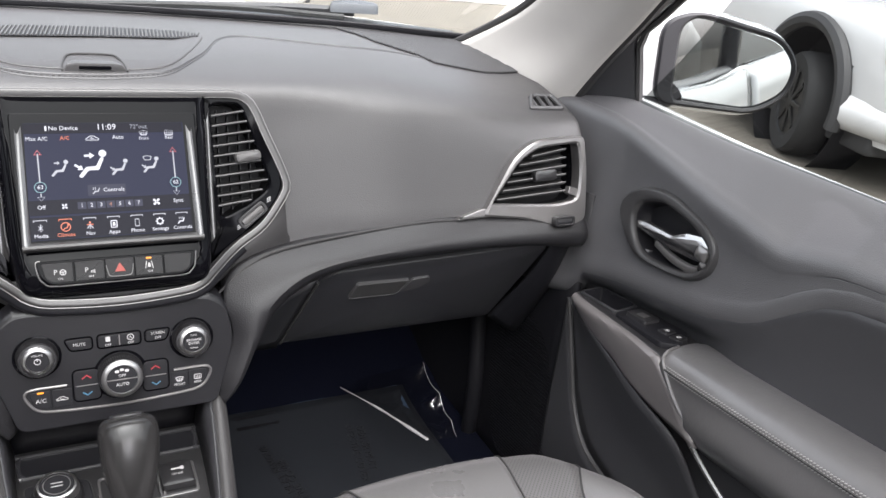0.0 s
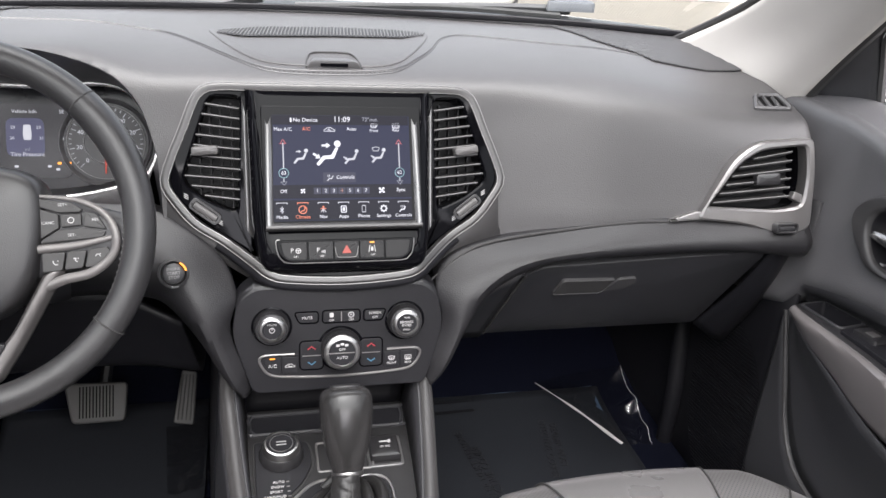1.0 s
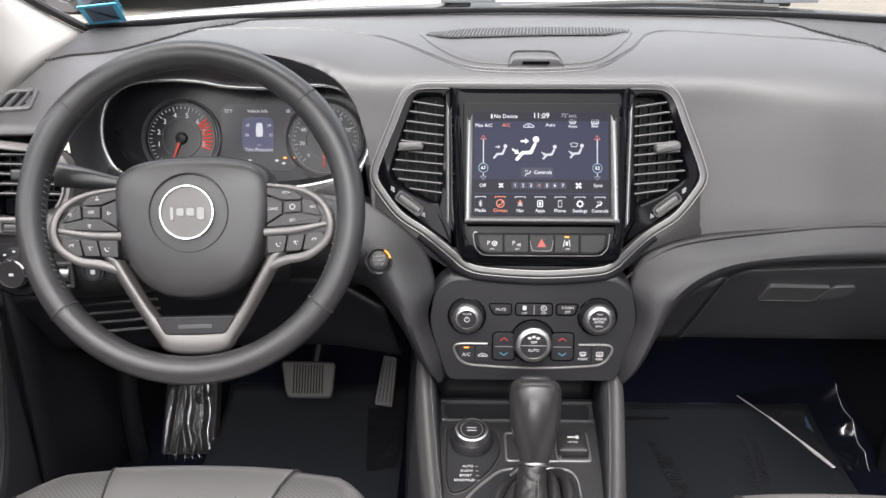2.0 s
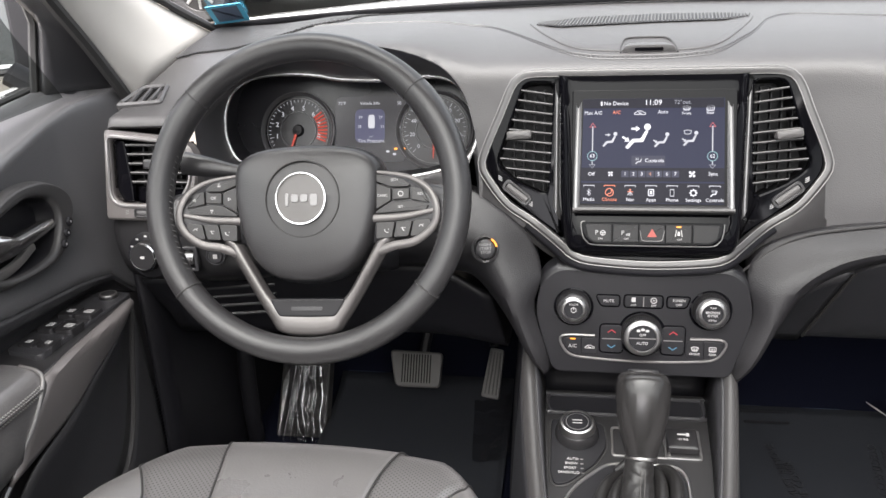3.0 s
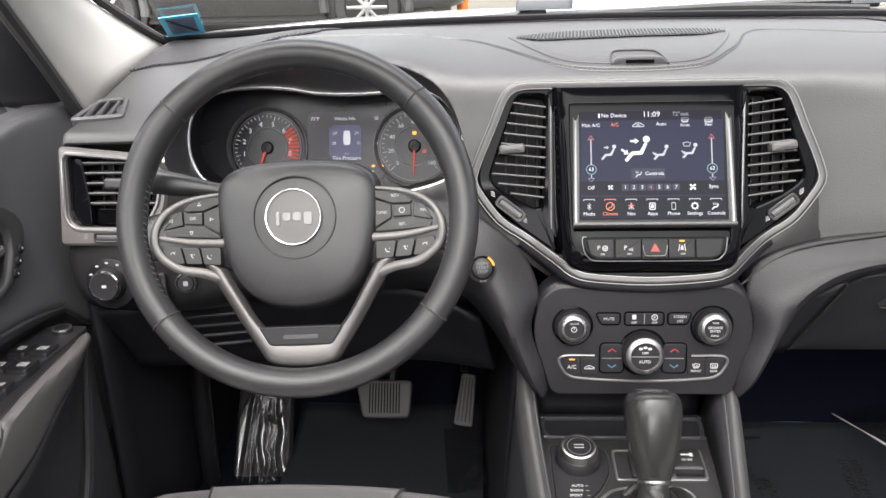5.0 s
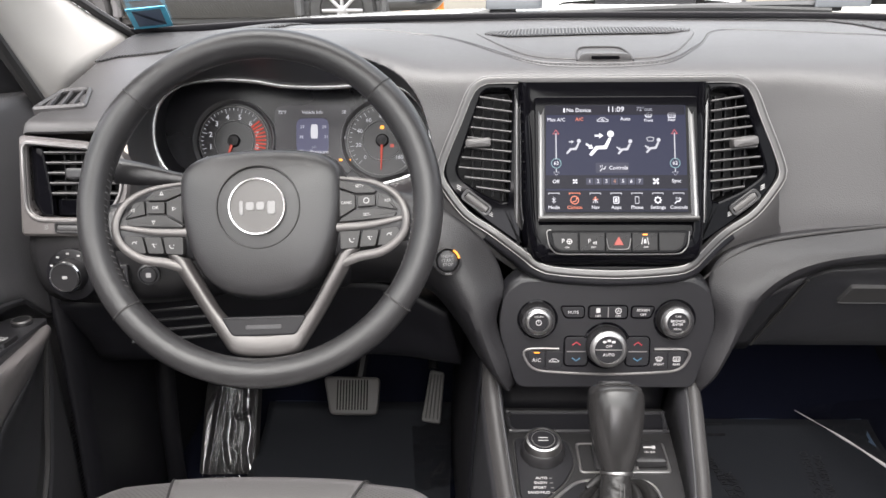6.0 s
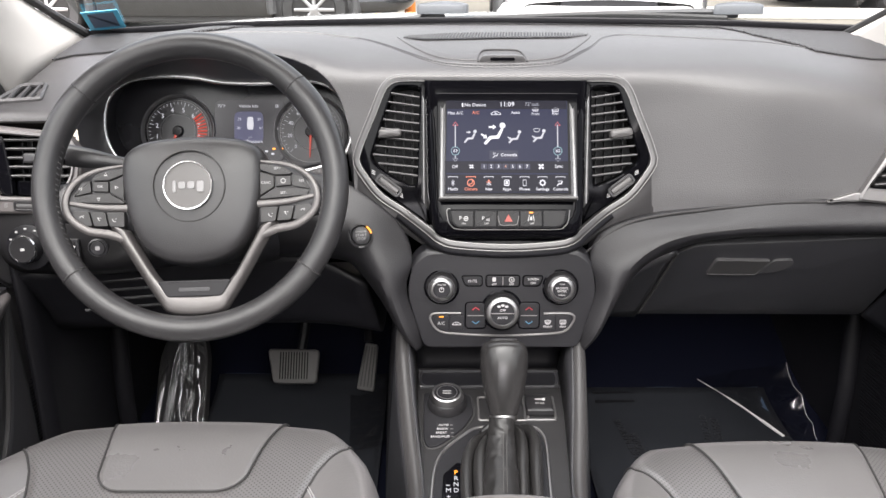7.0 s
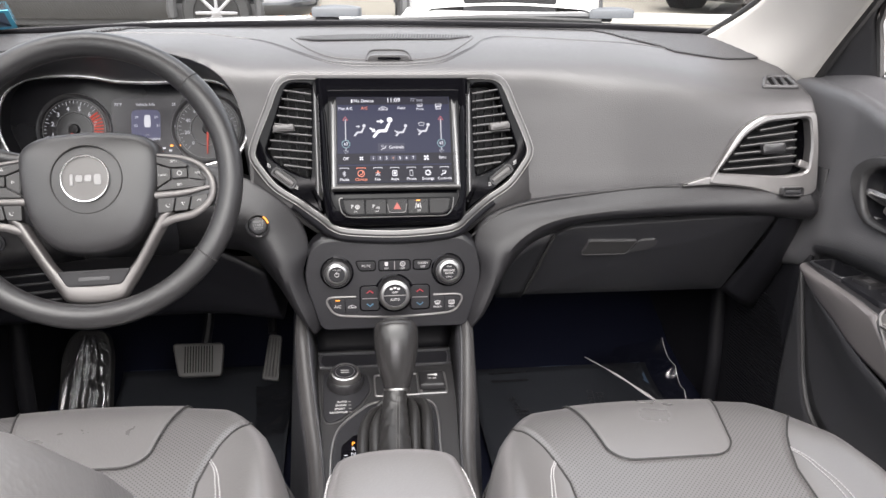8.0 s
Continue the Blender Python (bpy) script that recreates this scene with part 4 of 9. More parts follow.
for gx, lo, hi, labels, red in ((-0.504, 225, -15, [str(i) for i in range(9)], True), (-0.293, 225, -45, [str(i) for i in range(0, 161, 20)], False)):
    G = CF @ pose(gx + 0.41, -0.0085, 0.002) @ Matrix.Scale(1.05, 4)
    gauge = part("gauge", xf(revolve([(0.0505, 0.0), (0.0530, 0.004), (0.0545, 0.0052), (0.0556, 0.0048), (0.0562, 0.0)], 48), G), GAUGE_RING, cluster, "round gauge with a satin ring")
    part("gauge_disc", xf(revolve([(0, 0.0008), (0.046, 0.0008), (0.046, 0.0), (0, 0.0)], 40), G), mat("gauge_disc_black", (0.02, 0.02, 0.022), 0.3), gauge)
    part("inner_ring", xf(revolve([(0.0258, 0.0008), (0.0262, 0.0022), (0.0272, 0.0022), (0.0276, 0.0008)], 40), G), GAUGE_RING, gauge)
    part("gauge_line", xf(revolve([(0.0462, 0.0012), (0.0462, 0.0020), (0.0470, 0.0020), (0.0470, 0.0012)], 48), G), SLAT_EDGE, gauge)
    ticks, reds = [], []
    steps = 4 * (len(labels) - 1)
    for i in range(steps + 1):
        a = radians(lo + (hi - lo) * i / steps)
        r0 = 0.038 if i % 4 == 0 else 0.041
        q = tube([(r0 * math.cos(a), r0 * math.sin(a), 0.0016), (0.0445 * math.cos(a), 0.0445 * math.sin(a), 0.0016)], 0.00035, 4)
        (reds if red and i >= steps * 0.78 else ticks).append(q)
    part("ticks", xf(join(*ticks), G), WHITE_LIT, gauge, kind="stuff")
    if red:
        for i in range(9):
            a = radians(hi + 52 - 7.2 * i)
            part("red_bar", xf(tube([(0.030 * math.cos(a), 0.030 * math.sin(a), 0.0015), (0.044 * math.cos(a), 0.044 * math.sin(a), 0.0015)], 0.0013, 4), G), RED_LIT, gauge)
    for i, w in enumerate(labels):
        if red and i == 0:
            continue
        a = radians(lo + (hi - lo) * i / (len(labels) - 1))
        words(w, 0.0098 if red else 0.0076, G @ pose(0.0325 * math.cos(a), 0.0325 * math.sin(a), 0.0018), WHITE_LIT, gauge)
    part("hub", xf(revolve([(0.0, 0.007), (0.007, 0.006), (0.009, 0.001)], 20), G), DARK, gauge)
    na = radians(250) if red else radians(268)
    part("needle", xf(tube([(0.006 * math.cos(na), 0.006 * math.sin(na), 0.005), (0.040 * math.cos(na), 0.040 * math.sin(na), 0.004)], [0.0017, 0.0007], 6), G), RED_LIT, gauge, "red needle")
# middle display
SCREEN_CL = mat("cluster_display_glow", (0.0026, 0.0025, 0.0030), 0.25, emit=1.2)
BLUE_CL = mat("cluster_display_blue", (0.0052, 0.0055, 0.0125), 0.3, emit=1.2)
D = CF @ pose(0.018, 0.0, 0.001)
disp = part("display", xf(slab(fillet([(-0.054, -0.056), (0.056, -0.056), (0.056, 0.042), (-0.054, 0.042)], 0.012), 0, 0.0012, 0.0002), D), SCREEN_CL, cluster, "lit blue-grey information display")
part("display_field", xf(slab(rrect(0.046, 0.050, 0.010), 0.0012, 0.0015, 0.0001), D @ pose(0, -0.002, 0)), BLUE_CL, disp)
words("72°F", 0.0066, D @ pose(-0.043, 0.0315, 0.002), WHITE_LIT, disp)
words("Vehicle Info", 0.0064, D @ pose(0, 0.0315, 0.002), WHITE_LIT, disp)
words("SE", 0.0066, D @ pose(0.045, 0.0315, 0.002), WHITE_LIT, disp)
for w, x, y in (("29", -0.0145, 0.0108), ("29", 0.0165, 0.0108), ("30", -0.0160, -0.0033), ("31", 0.0195, -0.0033)):
    words(w, 0.0058, D @ pose(x, y, 0.002), WHITE_LIT, disp)
words("psi", 0.0055, D @ pose(0.002, -0.0175, 0.002), DIM_LIT, disp)
words("Tire Pressure", 0.0075, D @ pose(0.002, -0.0245, 0.002), WHITE_LIT, disp)
words("P", 0.011, D @ pose(0.044, -0.006, 0.002), WHITE_LIT, disp)
part("car_symbol", xf(slab(fillet([(-0.0045, -0.009), (0.0045, -0.009), (0.0052, 0.0), (0.0042, 0.011), (-0.0042, 0.011), (-0.0052, 0.0)], 0.002), 0.0015, 0.002, 0.0001), D @ pose(0.0025, 0.0035, 0)), WHITE_LIT, disp)
for x, y, mt in ((0.040, -0.036, AMBER), (0.052, -0.036, AMBER), (-0.012, -0.040, WHITE_LIT), (0.028, -0.040, WHITE_LIT), (0.038, -0.044, WHITE_LIT)):
    part("indicator", xf(slab(rrect(0.0048, 0.0030, 0.001, 2), 0.0012, 0.002, 0.0001), D @ pose(x, y, 0)), mt, disp)
for x, y, mt in ((0.0, 0.010, AMBER), (0.014, -0.016, RED_LIT)):
    part("indicator", xf(slab(rrect(0.0055, 0.0048, 0.001, 2), 0.0012, 0.0028, 0.0001), CF @ pose(0.117 + x, y, 0.001)), mt, cluster)

# ---------------------------------------------------------------- centre stack
CX = 0.006
stack = thing("center_stack", (CX, 0.05, 0.56), "gloss black centre stack with silver trim and two tall air vents", "center stack")
BZ = at(CX, 0.027 + 0.235 * (0.69 - 0.569), 0.69, 13.2)
half = [(0.0, -0.128), (0.070, -0.124), (0.095, -0.117), (0.112, -0.103), (0.148, -0.075), (0.182, -0.052), (0.206, -0.022), (0.216, -0.004), (0.215, 0.010), (0.206, 0.035), (0.192, 0.068), (0.180, 0.098), (0.170, 0.112), (0.152, 0.1185), (0.10, 0.119), (0.0, 0.119)]
full = half + [(-x, y) for x, y in half[-2:0:-1]]
SN = 120
edge = even([(x, y, 0) for x, y in full], SN, True)[:, :2]
# silver surround: a raised satin band outside, a bright line inside; its foot comes out to the rear


def foot(o, z):
    k = np.array([smooth(-0.045, -0.112, y) * smooth(0.165, 0.085, abs(x)) for x, y in o])
    return np.c_[o[:, 0], o[:, 1] + 0.003 * k, np.full(len(o), z) + 0.036 * k]


SURROUND = mat("satin_grey_surround", (0.098, 0.097, 0.096), 0.36, metal=0.85, grain=0.05, scale=1500)
part("surround", xf(loft([foot(inset(edge, -0.0045), -0.012), foot(inset(edge, -0.0035), -0.002), foot(inset(edge, -0.001), 0.0025), foot(inset(edge, 0.004), 0.0022), foot(inset(edge, 0.0072), 0.0004), foot(inset(edge, 0.008), -0.010)], SN, 16, cu=True), BZ), SURROUND, stack, "satin silver surround")
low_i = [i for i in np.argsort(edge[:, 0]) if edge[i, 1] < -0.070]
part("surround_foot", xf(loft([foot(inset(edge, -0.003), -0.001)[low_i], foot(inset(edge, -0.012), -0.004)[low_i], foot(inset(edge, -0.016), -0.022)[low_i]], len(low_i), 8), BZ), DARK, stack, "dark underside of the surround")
for d_, z_, r_ in ((-0.0030, -0.0002, 0.0009), (0.0062, 0.0014, 0.0007)):
    part("bright_line", xf(tube(foot(inset(edge, d_), z_), r_, 6, True), BZ), SILVER, stack, "bright chrome line")
# gloss face with vent openings: built as side wings and a bulging middle
vent_r = fillet([(0.122, 0.106), (0.160, 0.106), (0.176, 0.060), (0.196, 0.000), (0.168, -0.022), (0.128, -0.040)], [0.010, 0.010, 0.02, 0.014, 0.03, 0.012], 5)
wing_r = np.array([(0.112, 0.113), (0.168, 0.113), (0.186, 0.075), (0.204, 0.025), (0.210, 0.002), (0.199, -0.022), (0.160, -0.056), (0.112, -0.090)])
wing_r = fillet(wing_r, [0.004, 0.012, 0.02, 0.02, 0.012, 0.02, 0.02, 0.004], 5)
vr = even(np.c_[vent_r, np.zeros(len(vent_r))], 64, True)[:, :2]
wr = even(np.c_[wing_r, np.zeros(len(wing_r))], 64, True)[:, :2]
TAB = mat("satin_tab", (0.075, 0.074, 0.073), 0.35)
for s in (1, -1):
    M = BZ if s > 0 else BZ @ Matrix.Diagonal((-1, 1, 1, 1))
    v = part("air_vent", xf(frame_plate(wr, vr, -0.015, 0.000, 0.002), M), GLOSS, stack, "tall black air vent in the gloss panel")
    part("recess", xf(slab(vr, -0.050, -0.046, 0.001), M), DARK, v)
    part("duct", xf((np.array([[*p, z] for z in (-0.048, -0.002) for p in vr]), [(i, (i + 1) % 64, 64 + (i + 1) % 64, 64 + i) for i in range(64)]), M), DARK, v)
    for k in range(10):
        y = -0.020 + 0.0125 * k
        xo = np.interp(y, [-0.03, -0.02, 0.0, 0.06, 0.106], [0.145, 0.168, 0.192, 0.174, 0.160])
        part("slat", xf(tube([(0.124, y + 0.004 - 0.006, -0.010), (xo, y + 0.004, -0.010)], 0.0085, 8, flatten=0.11, up=(0, 1, 0.25)), M), SLAT, v)
        part("slat_edge", xf(tube([(0.124, y + 0.004 - 0.006, -0.0014), (xo, y + 0.004, -0.0014)], 0.0009, 6), M), SLAT_EDGE, v)
    for k in range(4):
        x = 0.134 + 0.013 * k
        part("vane", xf(tube([(x, np.interp(x, [0.128, 0.168, 0.196], [-0.036, -0.020, 0.0]), -0.022), (x, 0.098, -0.022)], 0.006, 6, flatten=0.25, up=(1, 0, 0)), M), DARK, v)
    part("tab", xf(slab(rrect(0.032, 0.0115, 0.004), -0.008, 0.008, 0.003, 0.001), M @ pose(0.166, 0.039, 0, 0, 0, 8 if s > 0 else -4)), TAB, v, "satin vent adjusting tab")
    # grey strip modelled in place of a reflection on the gloss face
    part("fin_reflection", xf(loft([[(0.1205, 0.104, 0.0005), (0.1205, -0.055, 0.0005)], [(0.118, 0.09, 0.003), (0.117, -0.062, 0.004)], [(0.114, 0.075, 0.0005), (0.111, -0.072, 0.0005)]], 16, 8), M), GUNMETAL, v, "raised grey strip standing in for a reflection in the gloss")
    W = M @ pose(0.168, -0.036, 0.0, 0, 0, 37)
    part("thumbwheel_frame", xf(frame_plate(rrect(0.042, 0.016, 0.006), rrect(0.034, 0.009, 0.004), -0.004, 0.0035), W), PANEL, v)
    part("thumbwheel", xf(tube([(-0.016, 0, -0.003), (0.016, 0, -0.003)], 0.0068, 12), W), TAB, v, "vent thumbwheel")
    for q in ((0.150, -0.050), (0.190, -0.017)):
        for j in (-1, 0, 1):
            part("mark", xf(slab(rrect(0.006, 0.0009, 0.0003, 1), 0, 0.0004, 0.0001), M @ pose(q[0], q[1] + 0.0022 * j, 0.0002, 0, 0, 30)), WHITE_MARK, v)
# bulging middle that carries the screen and the switch row
mid = []
for y, z, w in ((0.0635, 0.8025, 0.119), (0.0610, 0.797, 0.118), (0.0540, 0.780, 0.1175), (0.0432, 0.755, 0.117), (0.026, 0.705, 0.116), (0.003, 0.650, 0.115), (-0.0125, 0.623, 0.112), (-0.016, 0.606, 0.110), (-0.0140, 0.598, 0.107), (-0.0070, 0.591, 0.103), (0.008, 0.588, 0.100)):
    e = 0.027 + 0.235 * (z - 0.569) + 0.004
    dy = max(0.0, e - y)
    mid.append([(CX - w, e + 0.001, z), (CX - w + 0.004, e - dy * 0.5, z), (CX - w + 0.012, y + dy * 0.08, z), (CX - w * 0.6, y, z), (CX, y, z), (CX + w * 0.6, y, z), (CX + w - 0.012, y + dy * 0.08, z), (CX + w - 0.004, e - dy * 0.5, z), (CX + w, e + 0.001, z)])
part("gloss_face", loft(mid, 48, 30), GLOSS, stack, "piano black face")
lowp = fillet([(-0.113, -0.092), (0.113, -0.092), (0.098, -0.111), (0.068, -0.119), (0, -0.1225), (-0.068, -0.119), (-0.098, -0.111)], 0.01, 3)
part("gloss_apron", xf(slab(lowp, -0.012, -0.001, 0.001), BZ), GLOSS, stack)
lowq = even([(x, y, 0) for x, y in inset(lowp, 0.002)], 60, True)[:, :2]
part("gloss_apron", xf((np.vstack([foot(lowq, -0.004)]), [tuple(range(60))]), BZ), GLOSS, stack)

# switch row below the screen
SR = at(CX, -0.0155, 0.622, 21)
SWITCH = mat("dark_switch_plastic", (0.0050, 0.0050, 0.0056), 0.42, grain=0.1, scale=1200, spec=0.3)
pill = fillet([(-0.0845, 0.0135), (0.0845, 0.0135), (0.0820, -0.003), (0.0715, -0.0135), (-0.0715, -0.0135), (-0.0820, -0.003)][::-1], [0.008, 0.010, 0.010, 0.008, 0.005, 0.005], 4)
row = part("switch_bank", xf(slab(pill, -0.004, 0.0022, 0.001), SR), GLOSS, stack, "row of five dark switches")
part("bright_line", xf(tube(even([(-0.0800, 0.0140, 0.0022), (-0.0848, 0.0125, 0.0024), (-0.0826, -0.003, 0.0026), (-0.0785, -0.0095, 0.0026), (-0.0700, -0.0142, 0.0026), (-0.035, -0.0148, 0.0026), (0.035, -0.0148, 0.0026), (0.0700, -0.0142, 0.0026), (0.0785, -0.0095, 0.0026), (0.0826, -0.003, 0.0026), (0.0848, 0.0125, 0.0024)], 70), 0.0008, 6), SR), SILVER, row, "thin bright line round the switches")
end_ = [(-0.0800, 0.0110), (-0.0478, 0.0110), (-0.0478, -0.0112), (-0.0690, -0.0112), (-0.0765, -0.0060)]
for k in range(5):
    x = -0.0625 + 0.03125 * k
    if k in (0, 4):
        o = fillet(end_[::-1], [0.003, 0.004, 0.001, 0.001, 0.003], 3)
        o = o if k == 0 else (o * np.array([-1, 1]))[::-1]
        part("switch", xf(slab(o, 0.002, 0.0050, 0.0010), SR), SWITCH, row)
    else:
        part("switch", xf(slab(rrect(0.0305, 0.0222, 0.001), 0.002, 0.0050, 0.0010), SR @ pose(x, -0.0001, 0)), SWITCH, row)
part("hazard_edge", xf(tube(even([(-0.0145, 0.0040, 0.0052), (-0.0130, -0.0040, 0.0054), (-0.0105, -0.0085, 0.0054), (0.0, -0.0092, 0.0054), (0.0105, -0.0085, 0.0054), (0.0130, -0.0040, 0.0054), (0.0145, 0.0040, 0.0052)], 36), 0.0006, 6), SR), SILVER, row, "bright edge of the hazard switch")
up_ = lambda o, x, y: part("mark", xf(slab(o, 0.005, 0.0056, 0.0001), SR @ pose(x, y, 0)), WHITE_MARK, row)
for k, b in ((0, "ON"), (1, "OFF"), (3, "OFF")):
    x = -0.0625 + 0.03125 * k
    words(b, 0.0034, SR @ pose(x + 0.001, -0.0068, 0.0054), WHITE_MARK, row)
    if k < 2:
        words("P", 0.0075, SR @ pose(x - 0.0035, 0.0005, 0.0054), WHITE_MARK, row)
    if k == 0:
        part("mark", xf(revolve([(0.0024, 0.005), (0.0024, 0.0055), (0.0033, 0.0055), (0.0033, 0.005)], 20), SR @ pose(x + 0.0040, 0.0002, 0)), WHITE_MARK, row, "wheel symbol")
        up_(rrect(0.0058, 0.0009, 0.0002, 1), x + 0.0040, 0.0006)
        up_(rrect(0.0009, 0.0028, 0.0002, 1), x + 0.0040, -0.0010)
    elif k == 1:
        for j in range(3):
            up_(rrect(0.0009, 0.0024 + 0.0008 * j, 0.0002, 1), x + 0.0012 + 0.0017 * j, -0.0014)
    else:
        for s_ in (-1, 1):
            part("mark", xf(slab(rrect(0.0009, 0.0085, 0.0002, 1), 0.005, 0.0056, 0.0001), SR @ pose(x + 0.0034 * s_, 0.0008, 0, 0, 0, 10 * s_)), WHITE_MARK, row)
        up_(fillet([(-0.0016, -0.0026), (0.0016, -0.0026), (0.0014, 0.0008), (0.0007, 0.0026), (-0.0007, 0.0026), (-0.0014, 0.0008)], 0.0003, 1), x, 0.0006)
        part("indicator", xf(slab(rrect(0.006, 0.0018, 0.0005, 1), 0.005, 0.0057, 0.0001), SR @ pose(x, 0.0086, 0)), AMBER, row)
part("hazard_triangle", xf(slab(fillet([(-0.0058, -0.0045), (0.0058, -0.0045), (0, 0.0058)], 0.001, 2), 0.0052, 0.0057, 0.0001), SR @ pose(0, 0.0005, 0)), RED_LIT, row, "red hazard triangle")

# ---------------------------------------------------------------- touchscreen
screen = thing("touchscreen", (CX, 0.0, 0.645), "lit touchscreen with dark blue climate page and silver lower frame", "touchscreen")
TS = at(CX, 0.0275 - 0.006, 0.7145, 23.3)
SW, SH = 0.171, 0.1265
part("bezel", xf(slab(fillet([(-0.0965, -0.074), (0.0965, -0.074), (0.0985, 0.078), (-0.0985, 0.078)], 0.004), -0.0025, 0.0015, 0.001), TS), GLOSS, screen, "black screen bezel")
part("frame_bar", xf(loft([[(-0.0955, -0.0655, 0.0015), (0.0955, -0.0655, 0.0015)], [(-0.0955, -0.0700, 0.0065), (0.0955, -0.0700, 0.0065)], [(-0.0955, -0.0735, 0.0055), (0.0955, -0.0735, 0.0055)], [(-0.0950, -0.0755, 0.000), (0.0950, -0.0755, 0.000)]], 10, 12), TS), SURROUND, screen, "satin silver lower bar")
for s in (1, -1):
    part("frame_side", xf(loft([[(s * 0.0868, -0.066, 0.0015), (s * 0.0868, 0.064, 0.0015)], [(s * 0.0905, -0.0695, 0.0058), (s * 0.0905, 0.055, 0.0030)], [(s * 0.0950, -0.0745, 0.0055), (s * 0.0930, 0.058, 0.0020)], [(s * 0.0960, -0.0745, 0.0), (s * 0.0945, 0.068, 0.0)]], 16, 8), TS), GUNMETAL, screen, "grey side strip of the frame")
UI_BG = mat("screen_blue", (0.0025, 0.0029, 0.0066), 0.22, spec=0.12, emit=1.3, var=0.03)
UI_TOP = mat("screen_dark", (0.0014, 0.0014, 0.0026), 0.22, spec=0.12, emit=1.3, var=0.03)
UI_BOX = mat("screen_box", (0.0060, 0.0063, 0.0098), 0.22, spec=0.12, emit=1.3, var=0.03)
UI_W = mat("screen_white", (0.115, 0.118, 0.128), 0.3, emit=0.88, var=0.02)
UI_G = mat("screen_grey", (0.040, 0.042, 0.050), 0.3, emit=0.88, var=0.02)
UI_S = mat("screen_light_grey", (0.072, 0.074, 0.082), 0.3, emit=0.88, var=0.02)
UI_D = mat("screen_dim_orange", (0.060, 0.020, 0.008), 0.3, emit=0.88, var=0.02)
UI_O = mat("screen_orange", (0.12, 0.024, 0.008), 0.3, emit=0.88, var=0.02)
UI_R = mat("screen_red", (0.065, 0.005, 0.008), 0.3, emit=0.88, var=0.02)
UI_T = mat("screen_teal", (0.030, 0.062, 0.068), 0.3, emit=0.88, var=0.02)
page = part("page", xf(slab(fillet([(-SW / 2 - 0.001, -SH / 2), (SW / 2 - 0.002, -SH / 2), (SW / 2 - 0.002, 0.0665), (-SW / 2 + 0.001, 0.0665)], 0.001, 2), 0.001, 0.0020, 0.0001), TS), UI_BG, screen, "dark blue climate page")


def ui(x, y, z=0.0):
    """A place on the page: x and y from -1 to 1."""
    return TS @ pose(x * SW / 2 - 0.0015, y * SH / 2, 0.0021 + z)


def bar(x, y, w, h, material, r=0.0004, z=0.0, spin=0.0, name="mark"):
    return part(name, xf(slab(rrect(w, h, r, 2), 0, 0.0002, 0.00005), ui(x, y, z) @ pose(0, 0, 0, 0, 0, spin)), material, page)


bar(0, 0.955, SW - 0.003, 0.0115, UI_TOP, name="band")
bar(0, -0.435, SW - 0.001, 0.0165, UI_TOP, name="band")
bar(0, -0.795, SW - 0.001, 0.0245, UI_TOP, name="band")
words("No Device", 0.0068, ui(-0.51, 0.955, 0.0003), UI_W, page)
bar(-0.715, 0.955, 0.0020, 0.0055, UI_W, 0.0008, 0.0003)
words("11:09", 0.0095, ui(0.01, 0.968, 0.0003), UI_W, page)
words("72°out.", 0.0068, ui(0.42, 0.972, 0.0003), UI_G, page)
words("Max A/C", 0.0060, ui(-0.83, 0.772), UI_W, page)
words("A/C", 0.0060, ui(-0.50, 0.78), UI_O, page)
words("Auto", 0.0060, ui(0.146, 0.785), UI_W, page)
words("Front", 0.0048, ui(0.472, 0.755), UI_W, page)
words("Rear", 0.0048, ui(0.798, 0.765), UI_W, page)
glass_o = fillet([(-0.0034, -0.0024), (0.0034, -0.0024), (0.0050, 0.0022), (0.0, 0.0034), (-0.0050, 0.0022)], 0.0008, 2)
part("mark", xf(frame_plate(glass_o, inset(glass_o, 0.0008), 0, 0.0002, 0.00005), ui(0.472, 0.855)), UI_W, page)
part("mark", xf(frame_plate(rrect(0.0092, 0.0064, 0.0012, 2), rrect(0.0074, 0.0046, 0.0006, 2), 0, 0.0002, 0.00005), ui(0.798, 0.855)), UI_W, page)
for x in (0.472, 0.798):
    for d_ in (-1, 0, 1):
        bar(x + 0.024 * d_, 0.835, 0.0007, 0.0050, UI_S, 0.0002, 0.0003)
car_o = fillet([(-0.0070, -0.0022), (0.0068, -0.0022), (0.0070, 0.0004), (0.0045, 0.0010), (0.0022, 0.0030), (-0.0028, 0.0030), (-0.0052, 0.0008), (-0.0070, 0.0002)], 0.0008, 2)
part("mark", xf(frame_plate(car_o, inset(car_o, 0.0007), 0, 0.0002, 0.00005), ui(-0.172, 0.768)), UI_W, page)
part("mark", xf(tube([(0.0020, -0.0006, 0), (-0.0010, -0.0006, 0), (-0.0022, 0.0002, 0), (-0.0010, 0.0010, 0), (0.0004, 0.0006, 0)], 0.0004, 4), ui(-0.172, 0.768, 0.0003)), UI_W, page)


seat_o = fillet([(-0.012, -0.009), (-0.0095, -0.0105), (-0.004, -0.0042), (0.004, -0.0040), (0.0085, 0.0062), (0.0060, 0.0068), (0.0018, -0.0008), (-0.0058, -0.0012)], 0.0010, 2)


